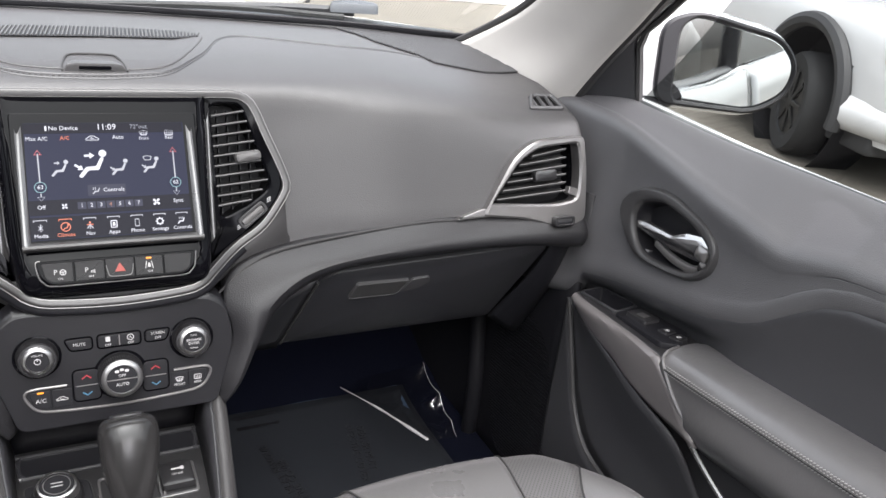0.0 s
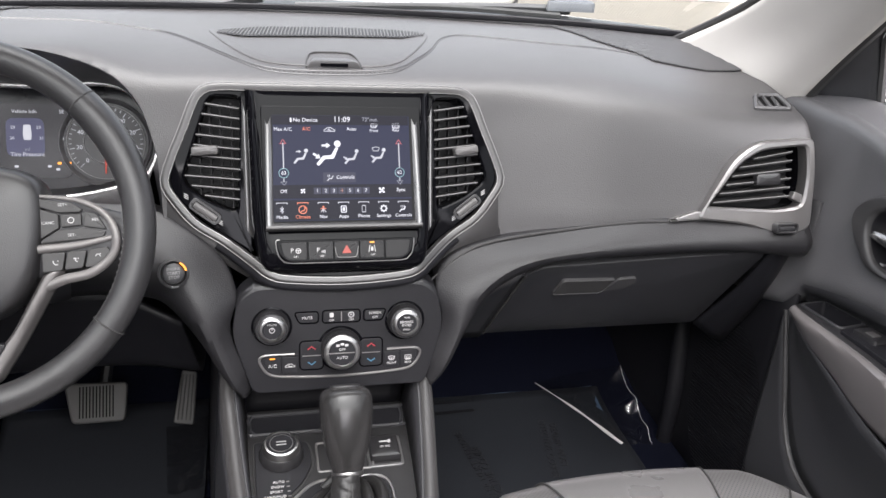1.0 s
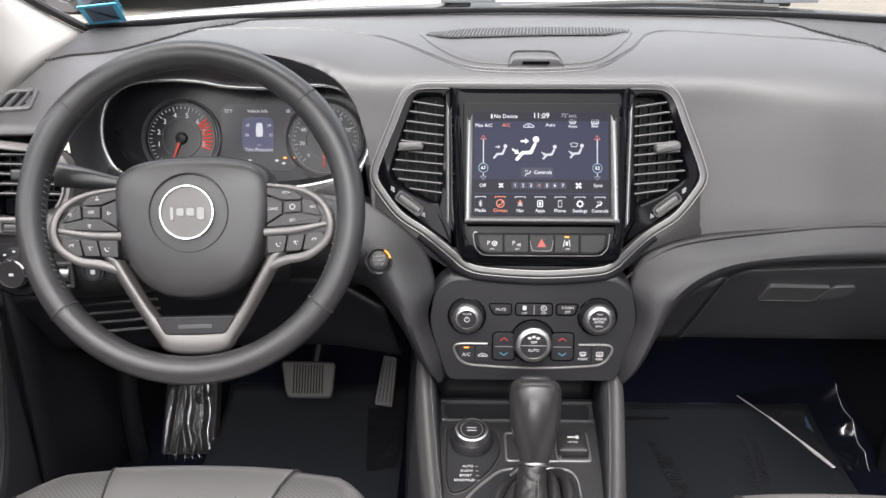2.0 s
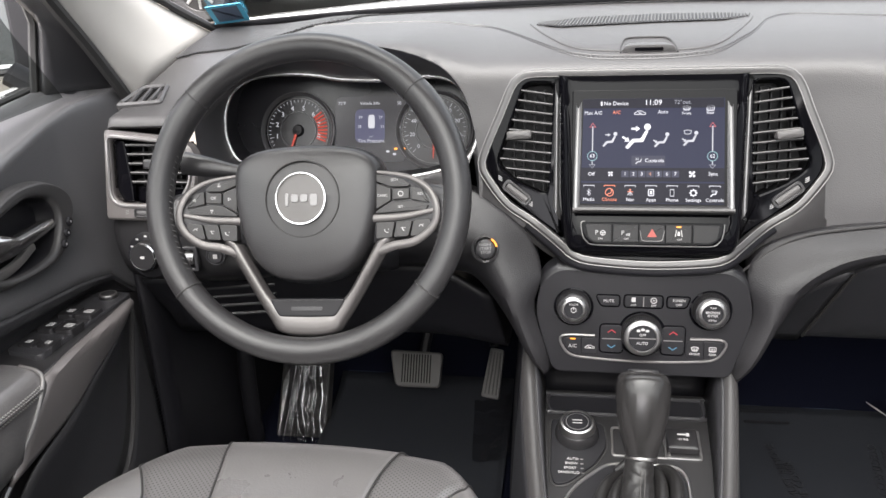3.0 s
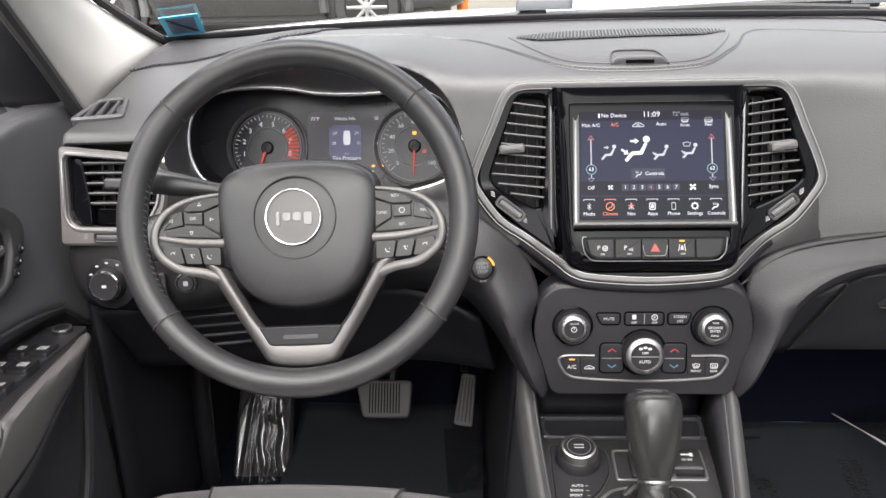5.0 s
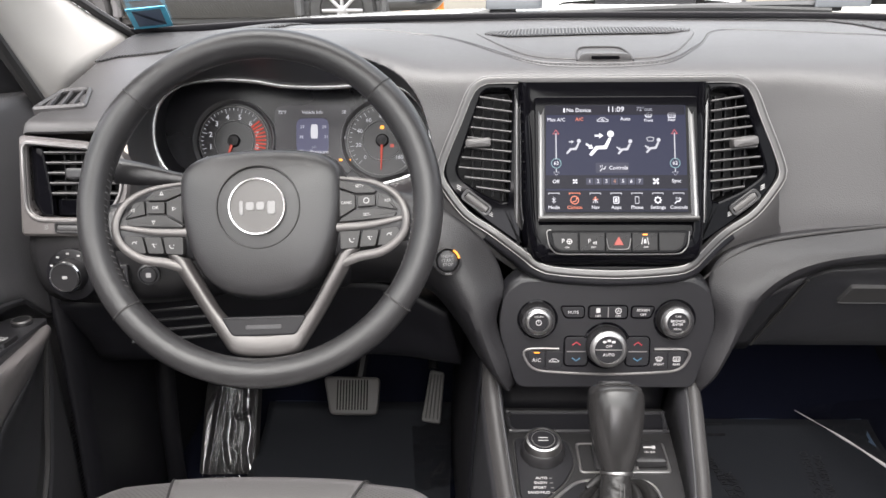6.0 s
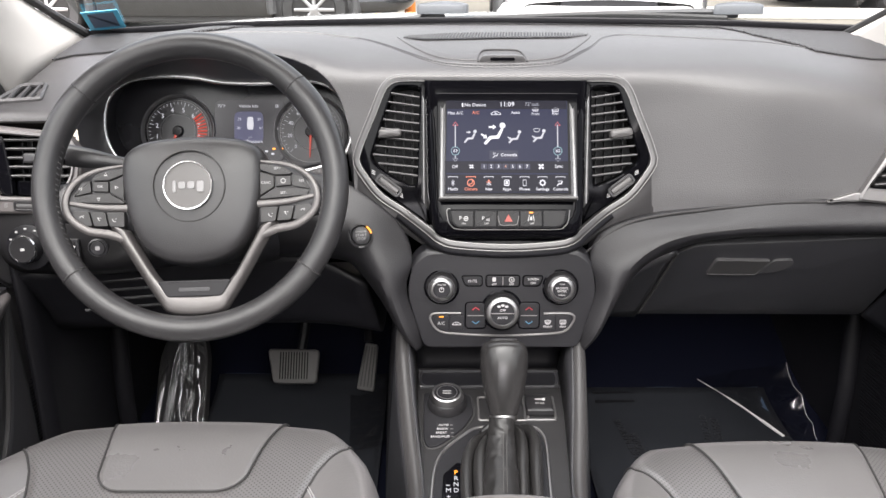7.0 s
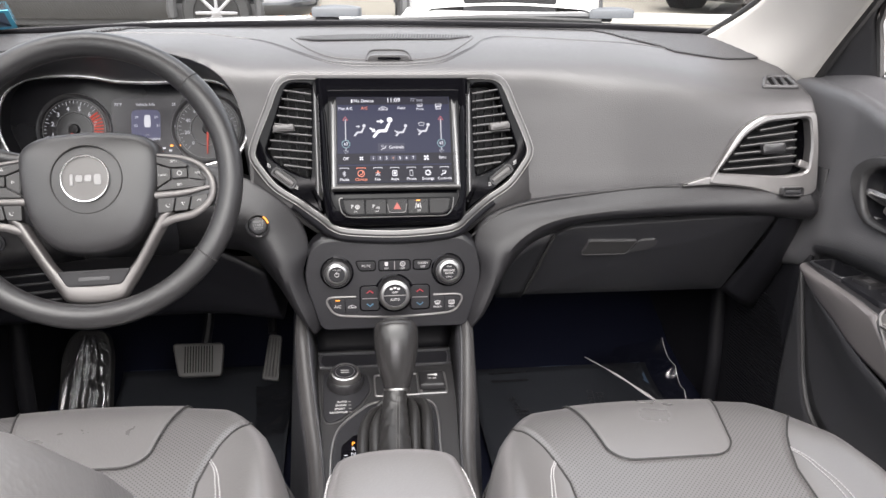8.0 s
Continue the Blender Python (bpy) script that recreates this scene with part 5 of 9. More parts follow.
def sitter(x, y, k, material, arrows):
    """The seat symbol of an airflow button with its arrows, as plain bars."""
    o = seat_o * k
    part("seat_symbol", xf(slab(o, 0, 0.0002, 0.00005), ui(x, y)), material, page)
    part("seat_symbol", xf(revolve([(0, 0), (0.0030 * k, 0), (0.0030 * k, 0.0002), (0, 0.0002)], 16), ui(x, y) @ pose(0.0076 * k, 0.0098 * k, 0)), material, page)
    ar = np.array([(-0.0036, -0.0009), (0.0005, -0.0009), (0.0005, -0.0026), (0.0042, 0), (0.0005, 0.0026), (0.0005, 0.0009), (-0.0036, 0.0009)]) * k
    for ax, ay, sp in arrows:
        part("arrow", xf(slab(ar, 0, 0.0002, 0.00002), ui(x, y) @ pose(ax * k, ay * k, 0, 0, 0, sp)), material, page)


sitter(-0.585, 0.235, 0.80, UI_S, [(-0.004, 0.0085, 0)])
sitter(-0.186, 0.285, 1.35, UI_W, [(-0.003, 0.0082, 0), (-0.0115, -0.0012, -35)])
sitter(0.138, 0.225, 0.80, UI_S, [(-0.010, -0.001, -35)])
sitter(0.535, 0.250, 0.80, UI_S, [(-0.010, -0.001, -35)])
part("mark", xf(frame_plate(glass_o, inset(glass_o, 0.0008), 0, 0.0002, 0.00005), ui(0.490, 0.385)), UI_S, page)
bar(-0.05, -0.165, 0.040, 0.0125, UI_BOX, 0.001)
words("Controls", 0.0062, ui(0.035, -0.165, 0.0003), UI_W, page)
part("seat_symbol", xf(slab(seat_o * 0.40, 0, 0.0002, 0.00003), ui(-0.175, -0.17, 0.0003)), UI_S, page)
for d_ in (-0.0035, -0.0015):
    bar(-0.175 + d_ * 11.7, -0.135, 0.0008, 0.0028, UI_S, 0.0002, 0.0003)
for x, w in ((-0.835, "63"), (0.83, "62")):
    bar(x, 0.26, 0.0013, 0.032, UI_S)
    bar(x, -0.21, 0.0011, 0.004, UI_S)
    part("arrow", xf(frame_plate(np.array([(-0.0042, 0), (0.0042, 0), (0, 0.0060)]), np.array([(-0.0028, 0.0008), (0.0028, 0.0008), (0, 0.0046)]), 0, 0.0002, 0.00002), ui(x, 0.49)), UI_R, page)
    part("arrow", xf(frame_plate(np.array([(-0.004, 0), (0.004, 0), (0, -0.005)]), np.array([(-0.003, -0.0005), (0.003, -0.0005), (0, -0.0042)]), 0, 0.0002, 0.00002), ui(x, -0.24)), UI_G, page)
    part("dial_ring", xf(revolve([(0.0054, 0.0), (0.0054, 0.0002), (0.0061, 0.0002), (0.0061, 0.0)], 24), ui(x, -0.075)), UI_T, page)
    words(w, 0.0062, ui(x, -0.075, 0.0003), UI_W, page)
words("Off", 0.0062, ui(-0.845, -0.43, 0.0003), UI_W, page)
words("Sync", 0.0062, ui(0.84, -0.42, 0.0003), UI_W, page)
for x, r_ in ((-0.575, 0.0030), (0.555, 0.0040)):
    for a in range(4):
        blade = fillet([(0.0003, 0.0), (r_, 0.0002), (r_ * 1.02, r_ * 0.62), (r_ * 0.55, r_ * 0.72), (0.0003, r_ * 0.25)], 0.0004, 2)
        part("fan_blade", xf(slab(blade, 0, 0.0002, 0.00002), ui(x, -0.425, 0.0003) @ pose(0, 0, 0, 0, 0, 90 * a + 20)), UI_W, page)
for k in range(7):
    bar(-0.37 + 0.116 * k, -0.425, 0.0088, 0.0080, UI_BOX, 0.0006, 0.0002)
    words(str(k + 1), 0.0062, ui(-0.37 + 0.116 * k, -0.425, 0.0005), UI_D if k == 3 else UI_W, page)
for k, w in enumerate(("Media", "Climate", "Nav", "Apps", "Phone", "Settings", "Controls")):
    x = -0.875 + 0.29 * k
    words(w, 0.0058, ui(x, -0.925, 0.0003), UI_O if k == 1 else UI_W, page)
    tone = UI_O if k == 1 else UI_S
    bar(x, -0.650, 0.0135, 0.0009, tone, 0.0003, 0.0003)
    for e_ in (-1, 1):
        bar(x + e_ * 0.074, -0.662, 0.0009, 0.0020, tone, 0.0003, 0.0003)
    g_ = ui(x, -0.785, 0.0003)
    glyph = lambda o, dx=0.0, dy=0.0, spin=0.0, tone=tone: part("glyph", xf(slab(o, 0, 0.0003, 0.00003), g_ @ pose(dx, dy, 0, 0, 0, spin)), tone, page)
    if k == 0:
        part("glyph", xf(tube([(-0.0022, 0.0021, 0), (0.0022, -0.0021, 0), (0.0, -0.0042, 0), (0.0, 0.0042, 0), (0.0022, 0.0021, 0), (-0.0022, -0.0021, 0)], 0.0004, 4), g_), UI_W, page)
    elif k == 1:
        part("glyph", xf(revolve([(0.0042, 0), (0.0042, 0.0003), (0.0052, 0.0003), (0.0052, 0)], 24), g_), UI_O, page)
        glyph(seat_o * 0.30, 0.0004, -0.0006)
        glyph(rrect(0.0019, 0.0019, 0.0009, 3), 0.0026, 0.0022)
    elif k == 2:
        glyph(rrect(0.0022, 0.0022, 0.0010, 3), 0, 0.0032, tone=UI_O)
        for a in (35, -35, 0):
            glyph(rrect(0.0010, 0.0058, 0.0003, 1), (a / 35) * 0.0014, -0.0010, a, tone=UI_S)
        glyph(rrect(0.0070, 0.0010, 0.0003, 1), 0, 0.0010, tone=UI_O)
    elif k == 3:
        part("glyph", xf(frame_plate(rrect(0.0072, 0.0086, 0.0014, 2), rrect(0.0052, 0.0066, 0.0008, 2), 0, 0.0003, 0.00003), g_), UI_W, page)
        glyph(fillet([(-0.0016, -0.0020), (0.0016, -0.0020), (0.0012, 0.0022), (-0.0012, 0.0022)], 0.0004, 1), tone=UI_W)
    elif k == 4:
        part("glyph", xf(frame_plate(rrect(0.0050, 0.0090, 0.0010, 2), rrect(0.0038, 0.0070, 0.0005, 2), 0, 0.0003, 0.00003), g_), UI_S, page)
        glyph(rrect(0.0012, 0.0007, 0.0002, 1), 0, -0.0040)
    elif k == 5:
        part("glyph", xf(revolve([(0.0025, 0), (0.0025, 0.0003), (0.0036, 0.0003), (0.0036, 0)], 20), g_), UI_W, page)
        for a in range(8):
            glyph(rrect(0.0014, 0.0014, 0.0002, 1), 0.0040 * math.cos(a * math.pi / 4), 0.0040 * math.sin(a * math.pi / 4), a * 45, tone=UI_W)
    else:
        glyph(seat_o * 0.42, -0.0004, -0.0004, tone=UI_W)
        for d_ in (-0.0030, -0.0010, 0.0010):
            glyph(rrect(0.0008, 0.0030, 0.0003, 1), d_, 0.0022, tone=UI_S)

# ---------------------------------------------------------------- climate panel
clim = thing("climate_panel", (0.001, 0.0, 0.43), "charcoal audio and climate control panel with three round knobs", "control panel")
CP = at(0.001, -0.0035, 0.505, 6.8)
po = fillet([(-0.106, 0.062), (0.106, 0.062), (0.128, 0.046), (0.137, 0.004), (0.112, -0.078), (-0.112, -0.078), (-0.137, 0.004), (-0.128, 0.046)][::-1], [0.03, 0.04, 0.012, 0.012, 0.04, 0.03, 0.01, 0.01], 5)
CLIM = mat("climate_face", (0.0068, 0.0069, 0.0080), 0.33, grain=0.12, scale=1200, spec=0.48)
part("face", xf(slab(po, -0.02, 0.001, 0.0015), CP), CLIM, clim, "charcoal face plate")
rim_ = np.array(sorted([tuple(p) for p in inset(po, 0.0012) if p[1] > 0.030]))
part("face_top", xf(loft([np.c_[rim_ * np.array([1 + gx_, 1]) + np.array([0, gy_]), np.full(len(rim_), gz_)] for gx_, gy_, gz_ in ((0.0, -0.001, 0.0006), (0.004, 0.003, -0.0005), (0.010, 0.008, -0.006), (0.016, 0.014, -0.024))], 40, 10), CP), CLIM, clim)


KNOB_RING = mat("satin_knob_ring", (0.46, 0.457, 0.453), 0.30, metal=1.0)


def knob(x, z, r, h, q):
    """A turning knob: q is the cap's share of its radius; outside it a chrome bevel, then a ribbed dark skirt."""
    K = CP @ pose(x, (z - 0.505) / 0.993, 0.001)
    part("well", xf(revolve([(r * 1.22, 0.0), (r * 1.24, 0.0015), (r * 1.14, 0.0018), (r * 1.10, 0.0)], 36), K), GLOSS, clim)
    k = part("knob", xf(revolve([(r * 1.08, 0.0), (r * 1.06, 0.002), (r, 0.006), (r * 0.99, h - 0.0045), (r * 0.95, h - 0.0028), (r * (q + 0.24), h - 0.0024), (r * q, h - 0.0008), (0, h - 0.0008)], 40), K), PANEL, clim, "round black knob with a chrome ring")
    part("ring", xf(revolve([(r * (q + 0.25), h - 0.0028), (r * (q + 0.21), h - 0.0014), (r * (q + 0.10), h + 0.0002), (r * (q + 0.03), h + 0.0004), (r * q, h - 0.0009)], 48), K), KNOB_RING, k, "chrome bevel ring")
    part("cap", xf(revolve([(r * q * 0.99, h - 0.0010), (r * q * 0.96, h - 0.0004), (0, h - 0.0003)], 40), K), DARK, k)
    part("rib_ring", xf(join(*[tube([(r * 1.01 * math.cos(a), r * 1.01 * math.sin(a), 0.004), (r * 0.985 * math.cos(a), r * 0.985 * math.sin(a), h - 0.0045)], 0.0007, 4) for a in np.linspace(0, 2 * math.pi, 60, endpoint=False)]), K), PANEL, k, kind="stuff")
    return K, k, h


K, k1, h = knob(-0.0868, 0.5172, 0.0205, 0.017, 0.58)
part("mark", xf(revolve([(0.0028, h), (0.0028, h + 0.0004), (0.0036, h + 0.0004), (0.0036, h)], 20), K), WHITE_MARK, k1)
part("mark", xf(slab(rrect(0.0009, 0.0038, 0.0003, 1), h, h + 0.0005, 0.0001), K @ pose(0, 0.002, 0)), WHITE_MARK, k1)
words("VOLUME", 0.0030, K @ pose(0, 0.0072, h), WHITE_MARK, k1)
K, k2, h = knob(0.0838, 0.5172, 0.0212, 0.017, 0.60)
words("BROWSE", 0.0044, K @ pose(0, 0.0020, h), WHITE_MARK, k2)
words("ENTER", 0.0044, K @ pose(0, -0.0022, h), WHITE_MARK, k2)
words("TUNE", 0.0030, K @ pose(0, 0.0080, h), WHITE_MARK, k2)
words("SCROLL", 0.0028, K @ pose(0, -0.0080, h), WHITE_MARK, k2)
K, k3, h = knob(0.000, 0.4835, 0.0245, 0.020, 0.70)
part("split_line", xf(slab(rrect(0.036, 0.0012, 0.0003, 1), h - 0.001, h + 0.0004, 0.0001), K), SILVER, k3)
words("OFF", 0.0048, K @ pose(0, 0.0045, h), WHITE_MARK, k3)
words("AUTO", 0.0052, K @ pose(0, -0.0065, h), WHITE_MARK, k3)
for a in (60, 90, 120):
    part("mark", xf(slab(rrect(0.0045, 0.003, 0.0008, 1), h - 0.0006, h + 0.0003, 0.0001), K @ pose(0.011 * math.cos(radians(a)), 0.0118 * math.sin(radians(a)), 0)), WHITE_MARK, k3)
# upper key row
for x, w, t in ((-0.0435, 0.029, "MUTE"), (0.001, 0.047, ""), (0.0445, 0.028, "SCREEN")):
    q = CP @ pose(x, 0.0215, 0.001)
    s = -1 if x < 0 else 1
    o = rrect(w, 0.0155, 0.004) if not t else fillet([(-w / 2, -0.007), (w / 2 - 0.005, -0.007), (w / 2, 0.007), (-w / 2, 0.007)] if x > 0 else [(-w / 2 + 0.006, -0.007), (w / 2, -0.007), (w / 2, 0.007), (-w / 2, 0.007)], 0.004)
    part("key_frame", xf(frame_plate(inset(o, -0.0015), o, -0.001, 0.0012, 0.0004), q), GLOSS, clim)
    key = part("key", xf(slab(inset(o, 0.0004), -0.001, 0.0022, 0.001), q), DARK, clim)
    if t == "MUTE":
        words(t, 0.0052, q @ pose(0.001, 0, 0.0024), WHITE_MARK, clim)
    elif t:
        words(t, 0.0045, q @ pose(0, 0.0028, 0.0024), WHITE_MARK, clim)
        words("OFF", 0.0045, q @ pose(0, -0.003, 0.0024), WHITE_MARK, clim)
    else:
        part("divider", xf(slab(rrect(0.0012, 0.013, 0.0003, 1), 0.002, 0.0026, 0.0001), q), SILVER, clim)
        for xx in (-0.0125, 0.0125):
            words("OFF", 0.0040, q @ pose(xx, -0.0048, 0.0024), WHITE_MARK, clim)
        part("mark", xf(slab(rrect(0.005, 0.006, 0.001, 2), 0.002, 0.0026, 0.0001), q @ pose(-0.0125, 0.0025, 0)), WHITE_MARK, clim)
        part("mark", xf(revolve([(0.0030, 0.002), (0.0030, 0.0026), (0.0040, 0.0026), (0.0040, 0.002)], 18), q @ pose(0.0125, 0.002, 0)), WHITE_MARK, clim)
        words("A", 0.005, q @ pose(0.0125, 0.002, 0.0024), WHITE_MARK, clim)
# temperature rockers
for s in (-1, 1):
    q = CP @ pose(0.001 + s * 0.0385, -0.0295, 0.001)
    o = fillet([(-0.0145, -0.0190), (0.0145, -0.0190), (0.0145, 0.0190), (-0.0145, 0.0190)], 0.006)
    part("key_frame", xf(frame_plate(inset(o, -0.0014), o, -0.001, 0.0012, 0.0004), q), GLOSS, clim)
    part("rocker", xf(slab(inset(o, 0.0003), -0.001, 0.002, 0.001), q), DARK, clim, "temperature rocker key")
    part("split_line", xf(slab(rrect(0.024, 0.0012, 0.0003, 1), 0.0015, 0.0026, 0.0001), q), SILVER, clim)
    for d, mt in ((1, RED_MARK), (-1, BLUE_MARK)):
        pts = [(-0.005, d * 0.0085, 0.0024), (0, d * 0.0122, 0.0024), (0.005, d * 0.0085, 0.0024)]
        part("arrow", xf(tube(pts, 0.0009, 4), q), mt, clim)
# lower silver loop with its four keys
loop = [(-0.060, 0.0), (-0.094, 0.0), (-0.104, -0.004), (-0.102, -0.014), (-0.092, -0.026), (-0.070, -0.0305), (0, -0.0335), (0.070, -0.0305), (0.092, -0.026), (0.102, -0.014), (0.104, -0.004), (0.094, 0.0), (0.060, 0.0)]
LM_ = CP @ pose(0.001, -0.0265, 0.001)
part("silver_loop", xf(tube(even([(x, y, 0.0010) for x, y in loop], 80), 0.0017, 8), LM_), SILVER, clim, "bright silver line round the lower keys")
for x, w in ((-0.088, "A/C"), (-0.066, ""), (0.066, "FRONT"), (0.088, "REAR")):
    q = LM_ @ pose(x, -0.0145, 0.0)
    o = rrect(0.0215, 0.0225, 0.004)
    if abs(x) > 0.08:
        o = fillet([(-0.0108, 0.0115), (0.0108, 0.0115), (0.0108, -0.0115), (-0.002 if x < 0 else 0.004, -0.0105), (-0.0108, 0.002)] if x < 0 else [(-0.0108, 0.0115), (0.0108, 0.0115), (0.0108, 0.002), (0.003, -0.0105), (-0.0108, -0.0115)], 0.003)
    part("key", xf(slab(o, -0.001, 0.0012, 0.0008), q), DARK, clim)
    if w == "A/C":
        words(w, 0.0068, q @ pose(0, -0.0005, 0.0014), WHITE_MARK, clim)
        part("indicator", xf(slab(rrect(0.007, 0.0018, 0.0005, 1), 0.001, 0.0016, 0.0001), q @ pose(0, 0.0095, 0)), AMBER, clim)
    elif w:
        words(w, 0.0040, q @ pose(0, -0.0055, 0.0014), WHITE_MARK, clim)
        sym = glass_o if w == "FRONT" else rrect(0.0092, 0.0064, 0.0012, 2)
        part("mark", xf(frame_plate(sym, inset(sym, 0.0009), 0.001, 0.0015, 0.0001), q @ pose(0, 0.0015, 0)), WHITE_MARK, clim)
        for d_ in (-0.0020, 0.0, 0.0020):
            part("mark", xf(slab(rrect(0.0008, 0.0050, 0.0002, 1), 0.001, 0.0016, 0.0001), q @ pose(d_, 0.0002, 0)), WHITE_MARK, clim)
    else:
        part("mark", xf(frame_plate(car_o * 0.92, inset(car_o * 0.92, 0.0008), 0.001, 0.0015, 0.0001), q @ pose(0, -0.0010, 0)), WHITE_MARK, clim)
        part("mark", xf(tube([(0.0020, -0.0016, 0.0015), (-0.0010, -0.0016, 0.0015), (-0.0022, -0.0006, 0.0015), (-0.0006, 0.0004, 0.0015)], 0.0004, 4), q), WHITE_MARK, clim)


# ---------------------------------------------------------------- steering wheel
wheel = thing("steering_wheel", (-0.397, -0.05, 0.60), "black leather steering wheel with silver spokes and grey stitching", "steering wheel")
WH = at(-0.395, -0.115, 0.692, 20.8, 0, 2.0)
HUB = WH @ pose(0, -0.001, -0.017)
KEY_AT = WH @ pose(0, 0, -0.008)
a = np.linspace(0, 2 * math.pi, 96, endpoint=False)
RC = 0.1785
rimc = np.c_[RC * np.cos(a), RC * 0.985 * np.sin(a), np.zeros(96)]
grow = 0.0160 + 0.0012 * np.exp(-((np.abs((a - math.pi / 2 + math.pi) % (2 * math.pi) - math.pi) - 1.0) / 0.22) ** 2)
part("rim", xf(tube(rimc, grow, 16, True, flatten=1.06, up=(0, 0, 1)), WH), WHEEL, wheel, "leather-wrapped rim")
for d in (43, 137, 217, 323):
    t = radians(d)
    b = np.linspace(0, 2 * math.pi, 24, endpoint=False)
    q = np.c_[(RC + 0.0163 * np.cos(b)) * math.cos(t), (RC * 0.985 + 0.0163 * np.cos(b)) * math.sin(t), 0.0172 * np.sin(b)]
    part("seam", xf(tube(q, 0.0011, 5, True), WH), RUBBER, wheel)
st = []
for k in range(150):
    t = 2 * math.pi * k / 150
    r0, r1 = RC - 0.0152, RC - 0.0164
    st.append(tube([(r0 * math.cos(t), r0 * math.sin(t), 0.0065), (r1 * math.cos(t + 0.012), r1 * math.sin(t + 0.012), 0.001)], 0.0006, 4))
part("stitching", xf(join(*st), WH), mat("dark_thread", (0.09, 0.09, 0.09), 0.7), wheel, "grey thread along the inside of the rim", kind="stuff")
# hub pad
hp = [(0.0, 0.0625), (0.040, 0.0605), (0.068, 0.054), (0.084, 0.040), (0.0865, 0.015), (0.083, -0.015), (0.074, -0.048), (0.058, -0.074), (0.034, -0.090), (0.0, -0.0955)]
hp = even(np.c_[np.array(hp + [(-x, y) for x, y in hp[-2:0:-1]]), np.zeros(18)], 72, True)[:, :2]
rings = []
for k, z in ((1.02, -0.028), (1.03, -0.005), (1.0, 0.010), (0.94, 0.0175), (0.80, 0.0215), (0.55, 0.0245), (0.25, 0.0260), (0.04, 0.0263)):
    c = np.array([0, -0.012])
    rings.append(np.c_[c + (hp - c) * k, np.full(72, z)])
part("hub_pad", xf(loft(rings, 72, 30, cu=True), HUB), WHEEL, wheel, "grained hub pad")
part("hub_groove", xf(revolve([(0.0425, 0.0230), (0.0432, 0.0268), (0.0442, 0.0268), (0.0452, 0.0225)], 48), HUB), RUBBER, wheel)
EMBLEM_STROKE = mat("emblem_light_grey", (0.20, 0.20, 0.20), 0.35, metal=0.4)
EMBLEM = mat("emblem_grey", (0.085, 0.083, 0.081), 0.42)
WHEEL_TRIM = mat("brushed_wheel_trim", (0.135, 0.130, 0.127), 0.40, metal=0.85, grain=0.06, scale=1500)
part("emblem_disc", xf(revolve([(0.0, 0.0292), (0.025, 0.0290), (0.0285, 0.0285), (0.029, 0.024)], 48), HUB), EMBLEM, wheel, "round satin emblem disc")
part("emblem_ring", xf(revolve([(0.0278, 0.0285), (0.0284, 0.0312), (0.0298, 0.0312), (0.0308, 0.0280), (0.0306, 0.024)], 48), HUB), CHROME, wheel, "chrome emblem ring")
# the maker's mark as plain raised strokes
for x_, w_, h_, y_ in ((-0.0165, 0.0042, 0.0150, -0.0015), (-0.0072, 0.0088, 0.0092, 0.0), (0.0038, 0.0088, 0.0092, 0.0), (0.0152, 0.0088, 0.0140, -0.0020)):
    part("emblem_stroke", xf(slab(rrect(w_, h_, 0.0030), 0.028, 0.0304, 0.0008), HUB @ pose(x_, y_, 0)), EMBLEM_STROKE, wheel, "raised chrome stroke")
for y, w in ((-0.060, 0.011), (-0.066, 0.017), (-0.071, 0.017)):
    part("mark", xf(slab(rrect(w, 0.0026, 0.0008, 1), 0.0150, 0.0222, 0.0003), HUB @ pose(0.0, y + 0.004, 0)), RUBBER, wheel)
# spokes
CROSS_KEYS = ([(0.0836, 0.0260), (0.1144, 0.0205), (0.1240, 0.0130), (0.1215, 0.0105), (0.1020, 0.0105), (0.0836, 0.0175)],
              [(0.1255, 0.0112), (0.1365, 0.0088), (0.1460, -0.0085), (0.1240, -0.0040)],
              [(0.1030, 0.0090), (0.1225, 0.0090), (0.1225, -0.0030), (0.1030, -0.0040)],
              [(0.0836, 0.0158), (0.1012, 0.0090), (0.1012, -0.0045), (0.0836, -0.0150)],
              [(0.1015, -0.0060), (0.1240, -0.0055), (0.1450, -0.0102), (0.1420, -0.0160), (0.0836, -0.0195), (0.0836, -0.0168)])
ROW_KEYS = ([(0.1275, -0.0275), (0.1455, -0.0255), (0.1485, -0.0330), (0.1310, -0.0455), (0.1230, -0.0458)], [(0.1258, -0.0280), (0.1075, -0.0286), (0.1037, -0.0468), (0.1212, -0.0460)], [(0.1058, -0.0288), (0.0838, -0.0292), (0.0836, -0.0485), (0.1020, -0.0472)])
KEY_BLACK = mat("wheel_key_black", (0.0125, 0.0123, 0.0123), 0.40, grain=0.08, scale=1500)
